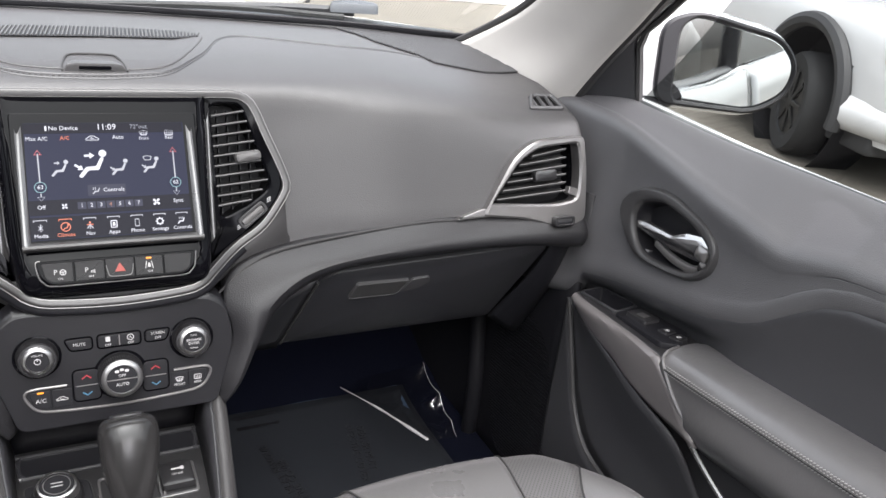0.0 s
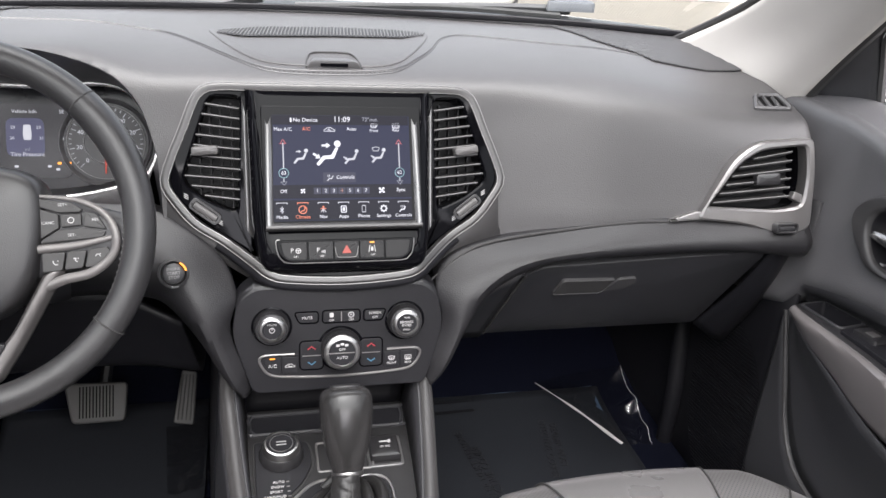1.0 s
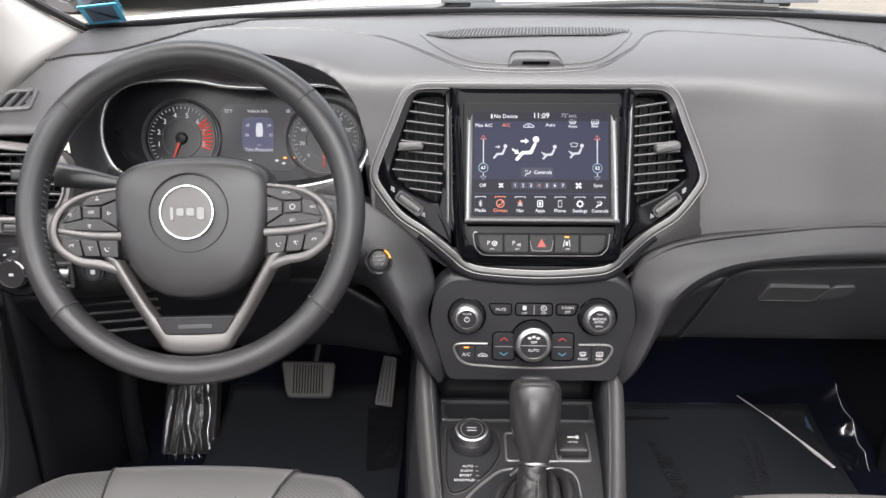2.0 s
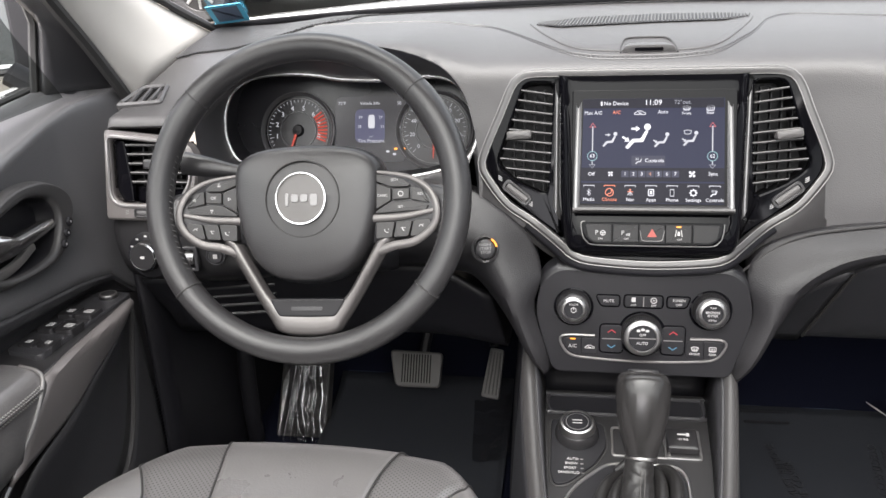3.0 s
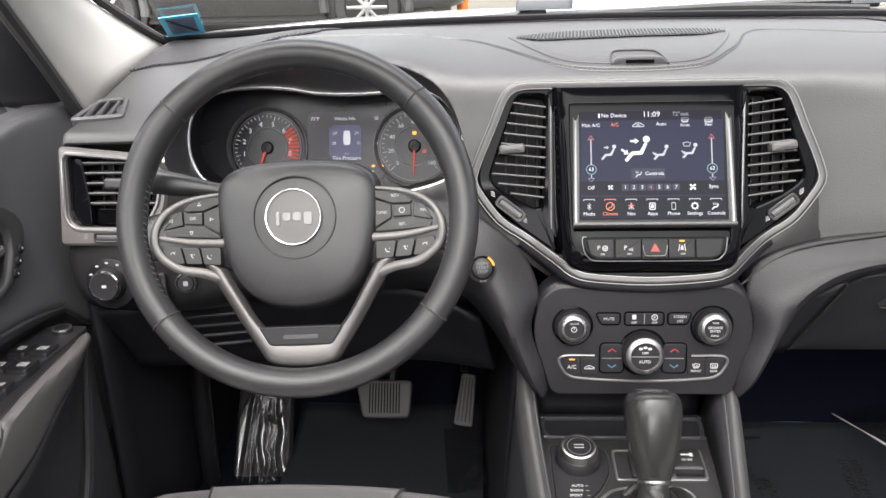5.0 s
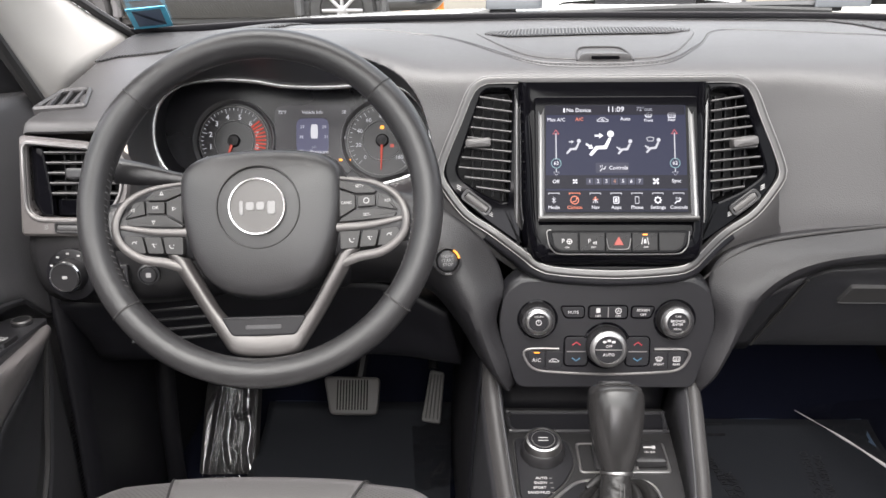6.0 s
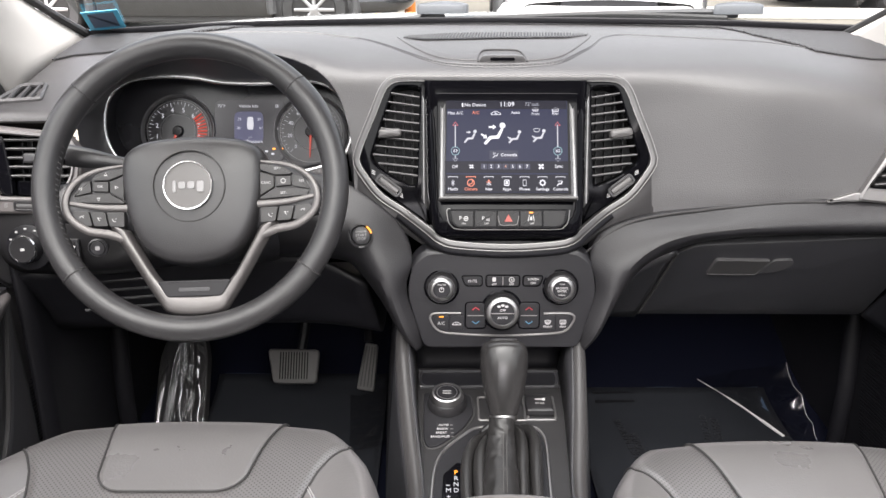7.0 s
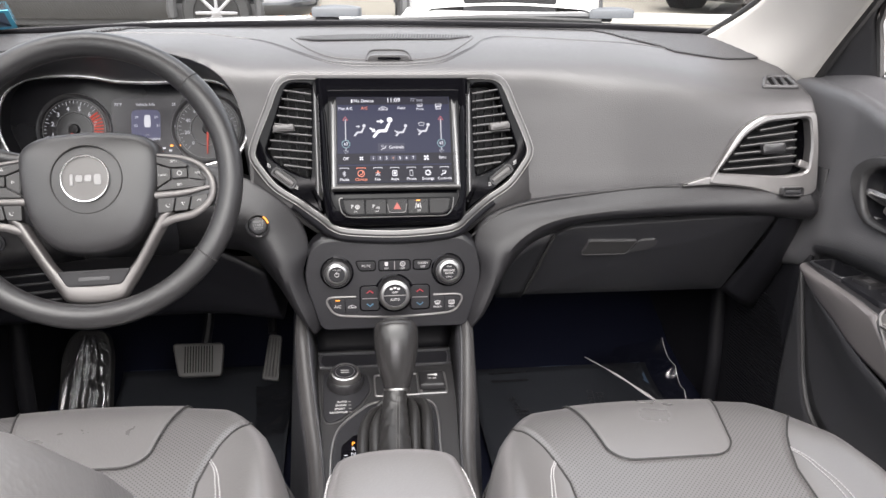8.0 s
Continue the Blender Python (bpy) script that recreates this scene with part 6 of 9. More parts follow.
for s in (1, -1):
    M = KEY_AT if s > 0 else KEY_AT @ Matrix.Diagonal((-1, 1, 1, 1))
    spoke = part("spoke", xf(loft([[(0.070, 0.030, -0.016), (0.110, 0.026, -0.012), (0.150, 0.012, -0.004), (0.172, 0.006, 0.004)], [(0.070, 0.02, -0.004), (0.110, 0.014, -0.002), (0.150, 0.0, 0.002), (0.174, -0.004, 0.010)],
                                    [(0.070, -0.030, -0.004), (0.110, -0.03, -0.002), (0.146, -0.026, 0.002), (0.172, -0.025, 0.010)], [(0.070, -0.055, -0.016), (0.105, -0.050, -0.012), (0.146, -0.042, -0.004), (0.170, -0.04, 0.004)]], 20, 14), M), HARD, wheel, solid=0.012)
    lp = even([(0.080, 0.0290, 0.003), (0.119, 0.0225, 0.004), (0.1440, 0.0085, 0.006), (0.1545, -0.0130, 0.008), (0.1500, -0.0345, 0.006), (0.1290, -0.0510, 0.004), (0.104, -0.0560, 0.002), (0.086, -0.0620, 0.000)], 60)
    part("spoke_loop", xf(tube(lp, np.interp(np.linspace(0, 1, 60), [0, 0.3, 0.6, 1], [0.0016, 0.0034, 0.0046, 0.0056]), 10, flatten=0.6, up=(0, 0, 1)), M), WHEEL_TRIM, wheel, "satin silver spoke edge")
    part("spoke_bridge", xf(tube(even([(0.080, -0.0245, 0.003), (0.115, -0.0228, 0.004), (0.151, -0.0165, 0.005)], 20), np.linspace(0.0046, 0.0026, 20), 8, flatten=0.4, up=(0, 0, 1)), M), WHEEL_TRIM, wheel)
    for q in CROSS_KEYS:
        part("key", xf(slab(fillet(q, 0.0014, 3), -0.006, 0.0048, 0.0010), M), KEY_BLACK, wheel)
    for q in ROW_KEYS:
        part("key", xf(slab(fillet(q, 0.0024, 3), -0.006, 0.0048, 0.0010), M), KEY_BLACK, wheel)
    for (x, y), path in zip(((0.096, -0.039), (0.115, -0.0375), (0.136, -0.034)), ([(-0.0020, 0.0020), (-0.0018, -0.0002), (0.0002, -0.0020), (0.0022, -0.0018)], [(-0.0020, 0.0016), (0.0004, 0.0018), (-0.0004, -0.0002), (0.0016, -0.0018)], [(-0.0024, -0.0010), (-0.0010, 0.0010), (0.0010, 0.0010), (0.0024, -0.0010)])):
        part("mark", xf(tube(even([(a_, b_, 0.0050) for a_, b_ in path], 10), 0.00055, 4), KEY_AT @ pose(s * x, y, 0)), WHITE_MARK, wheel)
        part("mark", xf(slab(rrect(0.0012, 0.0012, 0.0004, 1), 0.0045, 0.0051, 0.0001), KEY_AT @ pose(s * x + 0.0024, y + 0.0016, 0)), WHITE_MARK, wheel)
for body, x, y in (("OK", -0.1128, 0.0030), ("SET+", 0.106, 0.0185), ("RES", 0.1355, 0.0022), ("CANC", 0.0915, 0.0010), ("SET-", 0.113, -0.0122)):
    words(body, 0.0050 if body == "OK" else 0.0042, KEY_AT @ pose(x, y, 0.0050), WHITE_MARK, wheel)
part("mark", xf(revolve([(0.0024, 0.0045), (0.0024, 0.0050), (0.0032, 0.0050), (0.0032, 0.0045)], 16), KEY_AT @ pose(0.1128, 0.0028, 0)), WHITE_MARK, wheel)
for x, y, a_ in ((-0.106, 0.0185, 90), (-0.1375, 0.0010, 180), (-0.0925, 0.0015, 0), (-0.115, -0.0128, 270)):
    tri_ = np.array([(-0.0022, -0.0022), (0.0022, 0.0), (-0.0022, 0.0022)])
    part("arrow", xf(frame_plate(tri_, tri_ * 0.55, 0.0045, 0.0050, 0.0001), KEY_AT @ pose(x, y, 0, 0, 0, a_)), WHITE_MARK, wheel)
# fork of the lower spoke, one piece from side to side
FORK = WH @ pose(0, 0, -0.012)
fork = [[(0.104, -0.048, 0.0), (0.086, -0.078, -0.002), (0.066, -0.112, -0.004), (0.048, -0.140, -0.004), (0.034, -0.156, -0.003), (0.0, -0.160, -0.003)],
        [(0.098, -0.046, 0.007), (0.080, -0.076, 0.006), (0.060, -0.110, 0.004), (0.042, -0.138, 0.004), (0.030, -0.152, 0.005), (0.0, -0.156, 0.005)],
        [(0.086, -0.050, 0.007), (0.070, -0.078, 0.006), (0.052, -0.108, 0.004), (0.034, -0.130, 0.004), (0.024, -0.136, 0.005), (0.0, -0.138, 0.005)],
        [(0.080, -0.052, -0.004), (0.064, -0.080, -0.006), (0.047, -0.109, -0.006), (0.030, -0.126, -0.006), (0.020, -0.130, -0.004), (0.0, -0.132, -0.004)]]
part("lower_spoke", xf(loft([r + [(-x, y, z) for x, y, z in r[-2::-1]] for r in fork], 72, 14), FORK), WHEEL_TRIM, wheel, "satin silver forked lower spoke", solid=0.003)
# dark pad in the foot of the spokes
part("foot_pad", xf(slab(fillet([(-0.046, -0.116), (0.046, -0.116), (0.034, -0.137), (-0.034, -0.137)], 0.005), -0.012, 0.0062, 0.002), FORK), DARK, wheel, "dark foot pad with raised bars")
part("mark", xf(slab(rrect(0.038, 0.0045, 0.001, 1), 0.005, 0.0068, 0.0003), FORK @ pose(0, -0.1275, 0)), HARD, wheel)

# column cover with stalks
col = thing("steering_column", (-0.397, 0.05, 0.60), "black steering column cover with two stalks", "steering column")
crings = []
for d, k in ((-0.03, 0.85), (-0.05, 1.0), (-0.11, 1.05), (-0.20, 1.1), (-0.28, 1.1)):
    o = rrect(0.13 * k, 0.12 * k, 0.03, 6)
    crings.append(np.c_[o[:, 0], o[:, 1] - 0.02, np.full(len(o), d)])
part("cover", xf(loft(crings, len(crings[0]), 14, cu=True), WH), HARD, col, "moulded black cover")
for s in (1, -1):
    q = [(s * 0.05, 0.030, -0.060), (s * 0.10, 0.040, -0.055), (s * 0.150, 0.048, -0.048), (s * 0.172, 0.052, -0.046)] if s < 0 else [(0.05, 0.016, -0.066), (0.07, 0.018, -0.066), (0.088, 0.020, -0.065), (0.096, 0.020, -0.064)]
    part("stalk", xf(tube(even(q, 20), np.interp(np.linspace(0, 1, 20), [0, 0.5, 0.75, 1], [0.007, 0.008, 0.0125, 0.0145]), 12, flatten=0.6, up=(0, 0, 1)), WH), PANEL, col, "black control stalk")
part("lock_ring", xf(revolve([(0.030, 0.0), (0.036, 0.01), (0.045, 0.008)], 24), WH @ pose(0, 0, -0.06)), HARD, col)
part("cover_mark", xf(tube([(-0.02, -0.088, -0.045), (0.0, -0.093, -0.045), (0.02, -0.090, -0.045)], 0.004, 6), WH), PANEL, col)

# ---------------------------------------------------------------- pedals
PAD_RUBBER = mat("pedal_pad_rubber", (0.055, 0.054, 0.053), 0.5, grain=0.3, scale=500)
bp = thing("brake_pedal", (-0.379, 0.40, 0.20), "wide ribbed black rubber brake pedal", "pedal")
BP = at(-0.379, 0.366, 0.212, 31)
part("pad", xf(slab(fillet([(-0.040, -0.035), (0.046, -0.035), (0.050, 0.033), (-0.054, 0.035)], 0.010), -0.010, 0.004, 0.004), BP), PAD_RUBBER, bp, "black rubber pad")
# raised black bars carry the shade of the pad's grooves
for k in range(11):
    part("groove", xf(slab(rrect(0.0022, 0.054, 0.0008, 2), 0.0030, 0.0046, 0.0003), BP @ pose(-0.027 + 0.0054 * k, 0.001, 0)), SLOT_SHADE, bp, "dark groove")
part("arm", tube(even([(-0.37, 0.385, 0.22), (-0.36, 0.43, 0.30), (-0.36, 0.47, 0.45)], 12), 0.010, 8), DARK, bp)
ap = thing("accelerator_pedal", (-0.232, 0.36, 0.17), "narrow grooved black accelerator pedal", "pedal")
AP = at(-0.231, 0.362, 0.208, 31, 0, -6)
part("pad", xf(slab(fillet([(-0.018, -0.042), (0.017, -0.044), (0.015, 0.050), (-0.012, 0.052)], 0.006), -0.010, 0.003, 0.003), AP), PAD_RUBBER, ap, "black rubber pad")
for k in range(4):
    part("groove", xf(tube([(-0.0105 + 0.0070 * k, -0.036, 0.0026), (-0.0080 + 0.0056 * k, 0.044, 0.0026)], 0.0014, 6), AP), RUBBER, ap, "dark groove")
part("arm", tube(even([(-0.232, 0.40, 0.25), (-0.235, 0.45, 0.32), (-0.24, 0.50, 0.42)], 12), 0.009, 8), DARK, ap)

# ---------------------------------------------------------------- mats with protective film
MAT = mat("mat_black", (0.012, 0.014, 0.018), 0.75, grain=0.8, scale=900, spec=0.3)
# one clear film in two tones: passenger's coloured as lit, driver's as shaded
FILM_SHADED = mat("shaded_film_over_driver_mat", (0.009, 0.016, 0.036), 0.36, grain=0.25, scale=40, spec=0.6, dirt=0.5)
FILM = mat("lit_film_over_mat", (0.066, 0.105, 0.165), 0.38, grain=0.25, scale=40, spec=0.6, dirt=0.5)
INK = mat("film_print", (0.010, 0.010, 0.012), 0.5)


def toe(y):
    q = even([(0, *p) for p in prof], 80)
    return float(np.interp(y, q[:, 1], q[:, 2]))


for nm, x0, x1, y0, y1, lab in (("floor_mat", 0.19, 0.60, -0.22, 0.440, "black floor mat under clear printed protective film"), ("floor_mat", -0.56, -0.20, -0.22, 0.47, "black driver's floor mat under clear protective film")):
    m_ = thing(nm, ((x0 + x1) / 2, 0.1, FLOOR), lab, "floor mat", "floor mats")
    ys = np.linspace(y0, y1, 40)
    for nn, off, mt, ins_, lb in (("mat", 0.012, MAT, 0.0, ""), ("film", 0.016, FILM if x0 > 0 else FILM_SHADED, 0.012, "creased clear plastic film")):
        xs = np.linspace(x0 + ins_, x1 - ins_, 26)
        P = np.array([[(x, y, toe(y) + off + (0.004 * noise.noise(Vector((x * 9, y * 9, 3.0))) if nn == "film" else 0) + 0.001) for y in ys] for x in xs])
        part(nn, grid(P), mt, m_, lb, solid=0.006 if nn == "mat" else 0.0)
    if x0 > 0:
        # printed warning on the film
        for body, x, y, turn in (("DEALER MUST REMOVE", 0.283, 0.237, 97), ("PROTECTIVE COVER", 0.3025, 0.205, 97), ("DEALER MUST", 0.456, 0.285, -99), ("PROTECTIVE COVER", 0.435, 0.290, -99), ("MUST REMOVE", 0.312, 0.0, 97), ("PROTECTIVE COVER", 0.331, -0.03, 97)):
            words(body, 0.021, pose(x, y, toe(y) + 0.0205, math.degrees(math.atan(SLOPE)), 0, 0) @ pose(0, 0, 0, 0, 0, turn), INK, m_, "printing")
        for y in (0.400, 0.425):
            part("print_bar", tube([(0.235, y, toe(y) + 0.021), (0.318, y + 0.004, toe(y) + 0.021)], 0.007, 4, flatten=0.04, up=(0, 0, 1)), INK, m_)

# loose corner of film folded up from the passenger mat
film = thing("loose_film", (0.50, 0.30, FLOOR), "crumpled clear plastic film lifted at the mat's corner", "plastic film")
CRUMPLE = film_mat("crumpled_film", (0.93, 0.93, 0.94), 0.20, 0.16)
P = []
fa, fb, fc, fd = np.array((0.455, 0.430, 0.150)), np.array((0.515, 0.150, 0.182)), np.array((0.588, 0.330, 0.232)), np.array((0.585, 0.17, 0.150))
for u in np.linspace(0, 1, 70):
    row_ = []
    for v in np.linspace(0, 1, 60):
        p = (fa * (1 - u) + fb * u) * (1 - v) + (fc * (1 - u) + fd * u) * v
        k = noise.noise(Vector((u * 1.7, v * 1.7, 1.0))) * 0.020 + (0.5 - abs(noise.noise(Vector((u * 2.2, v * 2.2 + u * 1.5, 5.0))))) * 0.016 + (0.3 - abs(noise.noise(Vector((u * 5 + v * 2, v * 4, 8.0))))) * 0.005
        row_.append(p + np.array((0.0, -k * 0.5, k)) * min(1, v * 4))
    P.append(row_)
part("sheet", grid(np.array(P)), CRUMPLE, film)
# pale opaque colour paints the glint along the clear film's folds
FOLD_GLINT = mat("film_fold_glint", (0.46, 0.45, 0.46), 0.2, spec=0.9, var=0.5)
for e_ in ([r_[-1] for r_ in P],):
    part("sheet_edge", tube(np.array(e_)[::2], 0.0004, 4), FOLD_GLINT, film, "thin film edge coloured pale as a glint")
part("fold", tube(even([tuple(fa), tuple((fa + fb) / 2 + np.array((0, 0, 0.004))), tuple(fb)], 20), np.linspace(0.0010, 0.0036, 20) + 0.0007 * np.sin(np.linspace(0, 17, 20)), 6, flatten=0.6, up=(0, 0, 1)), FOLD_GLINT, film, "folded film edge coloured pale as a glint")
# film over the driver's footrest
rest = thing("footrest", (-0.61, 0.36, 0.08), "black footrest wrapped in shiny creased clear film", "footrest")
FR = at(-0.608, 0.352, 0.150, 31)
rest_o = fillet([(-0.052, -0.13), (0.052, -0.13), (0.050, 0.09), (0.036, 0.135), (-0.030, 0.135), (-0.050, 0.085)], [0.01, 0.01, 0.03, 0.035, 0.035, 0.03], 6)
part("rest", xf(slab(rest_o, -0.03, -0.004, 0.006), FR), RUBBER, rest, "black footrest")
part("print_bar", join(*[xf(slab(rrect(0.006, 0.013 + 0.003 * (k % 3), 0.001, 1), -0.004, -0.0030, 0.0002), FR @ pose(-0.036 + 0.004 * (k % 2), -0.10 + 0.022 * k, 0, 0, 0, 8)) for k in range(9)]), INK, rest, "dark printing under the film")
folds = ([(-0.15, 1.0), (-0.42, 0.45), (-0.62, -0.2), (-0.80, -1.0)], [(-0.10, 0.95), (-0.18, 0.40), (-0.30, -0.10), (-0.42, -0.55), (-0.46, -1.0)], [(0.10, 0.9), (0.16, 0.5), (0.10, 0.25), (0.28, 0.05), (0.20, -0.25), (0.36, -0.40), (0.22, -0.75), (0.30, -1.0)],
         [(0.42, 0.95), (0.44, 0.3), (0.58, 0.0), (0.50, -0.3), (0.62, -0.6)], [(-0.30, -0.10), (-0.10, -0.50), (0.10, -0.62), (0.30, -0.72)], [(-0.25, -0.2), (-0.05, -0.75), (0.12, -1.0)])
folds = [even([(a_, b_, 0) for a_, b_ in q], 60)[:, :2] for q in folds]
P = []
for u in np.linspace(-1, 1, 90):
    row_ = []
    for v in np.linspace(-1, 1, 130):
        rr_ = 0.0
        for q in folds:
            d_ = float(np.min(np.hypot((q[:, 0] - u) * 0.050, (q[:, 1] - v) * 0.125)))
            rr_ = max(rr_, 0.0105 * max(0.0, 1 - d_ / 0.0125) ** 1.5)
        rr_ += noise.noise(Vector((u * 1.2 + 7, v * 1.4, 2.0))) * 0.005 + (0.35 - abs(noise.noise(Vector((u * 2.0 + v, v * 3.0, 4.0))))) * 0.004 * max(0.0, u + 0.3)
        w_ = 0.046 if v < 0.6 else 0.046 * math.sqrt(max(0.02, 1 - ((v - 0.6) / 0.45) ** 2))
        row_.append(tuple(FR @ Vector((u * w_ + 0.004, v * 0.122, 0.002 + rr_))))
    P.append(row_)
part("wrap", grid(np.array(P)), film_mat("shiny_film", (0.90, 0.90, 0.92), 0.20, 0.08), rest, "shiny creased film", sharp=60)
# a lifted edge of film beside the accelerator
edge_film = thing("loose_film", (-0.20, 0.33, FLOOR), "small lifted edge of clear film beside the accelerator", "plastic film")
P = []
for u in np.linspace(0, 1, 40):
    row_ = []
    for v in np.linspace(0, 1, 24):
        k = (0.4 - abs(noise.noise(Vector((u * 4 + 3, v * 3, 6.0))))) * 0.014 + noise.noise(Vector((u * 2, v * 2, 9.0))) * 0.010
        row_.append((-0.275 + 0.095 * v + 0.015 * u, 0.415 - 0.17 * u, toe(0.415 - 0.17 * u) + 0.022 + (0.030 * v * v + k) * (0.3 + 0.7 * v)))
    P.append(row_)
part("sheet", grid(np.array(P)), CRUMPLE, edge_film)
# short pale bar painted as a sparkle on the lifted edge
part("fold", tube(even([P[12][-1], P[16][-1], P[20][-1]], 10), [0.0006, 0.0012, 0.0018, 0.0024, 0.0030, 0.0034, 0.0034, 0.0028, 0.0018, 0.0006], 6, flatten=0.5, up=(0, 0, 1)), FOLD_GLINT, edge_film, "folded film edge coloured pale as a glint")

# ---------------------------------------------------------------- centre console
cons = thing("center_console", (-0.014, -0.2, FLOOR), "black centre console with satin side rails and shifter", "center console")
KX = -0.014
CONSOLE_RAIL = mat("satin_grey_rail", (0.045, 0.0445, 0.0445), 0.36, metal=0.3, grain=0.08, scale=1500)
RAIL = mat("satin_dark_rail", (0.022, 0.022, 0.0225), 0.38, spec=0.45, grain=0.10, scale=1500)
for s in (1, -1):
    top_ = [(KX + s * 0.127, 0.03, 0.452), (KX + s * 0.127, -0.013, 0.428), (KX + s * 0.117, -0.10, 0.372), (KX + s * 0.103, -0.20, 0.318), (KX + s * 0.098, -0.32, 0.305), (KX + s * 0.10, -0.5, 0.31), (KX + s * 0.10, -0.9, 0.31)]
    part("side_rail", loft([[(x - s * 0.006, y, z - 0.004) for x, y, z in top_], [(x, y, z + 0.001) for x, y, z in top_], [(x + s * 0.007, y - 0.002, z - 0.003) for x, y, z in top_], [(x + s * 0.012, y, z - 0.014) for x, y, z in top_]], 40, 8), CONSOLE_RAIL, cons, "satin grey side rail")
    o_ = [(x + s * 0.012, y, z - 0.014) for x, y, z in top_]
    part("side_wall", loft([o_, [(x + s * 0.012, y, z * 0.6 + 0.02) for x, y, z in o_], [(KX + s * 0.165 if y > -0.1 else KX + s * 0.15, y, FLOOR) for x, y, z in o_]], 30, 10), HARD, cons, "black console side", solid=0.006)
    part("side_wall_front", loft([[(KX + s * 0.139, 0.03, 0.44), (KX + s * 0.150, 0.20, 0.45), (KX + s * 0.155, 0.60, 0.46)], [(KX + s * 0.155, 0.03, 0.24), (KX + s * 0.165, 0.20, 0.24), (KX + s * 0.18, 0.60, 0.24)], [(KX + s * 0.165, 0.03, FLOOR), (KX + s * 0.175, 0.2, FLOOR), (KX + s * 0.20, 0.6, FLOOR)]], 14, 10), DARK, cons, solid=0.006)
    in_ = [(x - s * 0.006, y, z - 0.004) for x, y, z in top_]
    flo = [(KX + s * 0.110, 0.045, 0.362), (KX + s * 0.110, 0.0, 0.353), (KX + s * 0.106, -0.08, 0.336), (KX + s * 0.097, -0.20, 0.308), (KX + s * 0.094, -0.32, 0.295), (KX + s * 0.095, -0.5, 0.29), (KX + s * 0.095, -0.9, 0.29)]
    part("inner_wall", loft([in_, flo], 30, 4, straight=True), HARD, cons, solid=0.003)
KP = flat(KX, -0.05, 0.3425, 13.0)
plate_o = fillet([(-0.112, 0.100), (0.112, 0.100), (0.108, 0.0), (0.095, -0.20), (0.094, -0.30), (-0.094, -0.30), (-0.095, -0.20), (-0.108, 0.0)], 0.008, 3)
part("top_plate", xf(slab(plate_o, -0.02, 0.0, 0.002), KP), mat("dark_console_plate", (0.013, 0.013, 0.0135), 0.42, grain=0.15, scale=1200, spec=0.35), cons, "charcoal console top plate")
# open tray in front of the dial
part("tray_back", loft([[(KX - 0.112, 0.075, 0.345), (KX + 0.112, 0.075, 0.345)], [(KX - 0.118, 0.080, 0.39), (KX + 0.118, 0.080, 0.39)], [(KX - 0.125, 0.05, 0.44), (KX + 0.125, 0.05, 0.44)]], 12, 6), DARK, cons, solid=0.004)
tr = even([(x, y, 0.0) for x, y in fillet([(-0.106, 0.088), (0.106, 0.088), (0.102, 0.052), (-0.102, 0.052)], 0.010, 5)], 60, True)
part("tray_rim", xf(tube(tr + np.array([0, 0, 0.002]), 0.0028, 6, True), KP), HARD, cons, "rim of the small tray")
part("tray_floor", xf(slab(fillet([(-0.104, 0.086), (0.104, 0.086), (0.100, 0.053), (-0.100, 0.053)], 0.01), 0.0, 0.0012, 0.0003), KP), DARK, cons)
# drive mode pod
pod_o = fillet([(-0.0985, 0.0387), (-0.0290, 0.0350), (-0.0250, -0.0060), (-0.040, -0.036), (-0.074, -0.070), (-0.091, -0.075), (-0.0970, -0.058)], [0.008, 0.012, 0.012, 0.01, 0.012, 0.010, 0.01], 5)
part("plate_groove", xf(tube([(x, y, 0.0005) for x, y in inset(pod_o, -0.0012)], 0.0014, 6, True), KP), RUBBER, cons, "dark groove round the dial plate")
part("dial_plate", xf(slab(pod_o, 0.0, 0.004, 0.0015), KP), DARK, cons, "black dial plate")
dial = part("mode_dial", xf(revolve([(0.0285, 0.003), (0.028, 0.010), (0.0255, 0.017), (0.0245, 0.018), (0.024, 0.017)], 40), KP @ pose(-0.064, 0.012, 0)), PANEL, cons, "round drive mode dial with chrome scallops")
part("dial_ring", xf(revolve([(0.0245, 0.017), (0.0235, 0.022), (0.0215, 0.0265), (0.019, 0.0272), (0.0185, 0.026)], 40), KP @ pose(-0.064, 0.012, 0)), KNOB_RING, dial, "chrome ring")
part("dial_cap", xf(revolve([(0.0188, 0.0255), (0.0175, 0.0268), (0.0, 0.0268)], 32), KP @ pose(-0.064, 0.012, 0)), DARK, dial)
part("dial_line", xf(revolve([(0.0140, 0.0267), (0.0140, 0.0272), (0.0150, 0.0272), (0.0150, 0.0267)], 32), KP @ pose(-0.064, 0.012, 0)), KNOB_RING, dial)
for y in (0.0025, -0.0025):
    part("mark", xf(slab(rrect(0.013, 0.0016, 0.0006, 1), 0.0266, 0.0272, 0.0001), KP @ pose(-0.064, 0.012 + y, 0)), GREY_MARK, dial)
for k, w in enumerate(("AUTO", "SNOW", "SPORT", "SAND/MUD")):
    words(w, 0.0052, KP @ pose(-0.069 - 0.0016 * k, -0.0318 - 0.0076 * k, 0.0043), WHITE_MARK, cons)
    part("indicator", xf(slab(rrect(0.004, 0.0012, 0.0003, 1), 0.004, 0.0046, 0.0001), KP @ pose(-0.058 + 0.0005 * k, -0.0318 - 0.0076 * k, 0)), SILVER, cons)
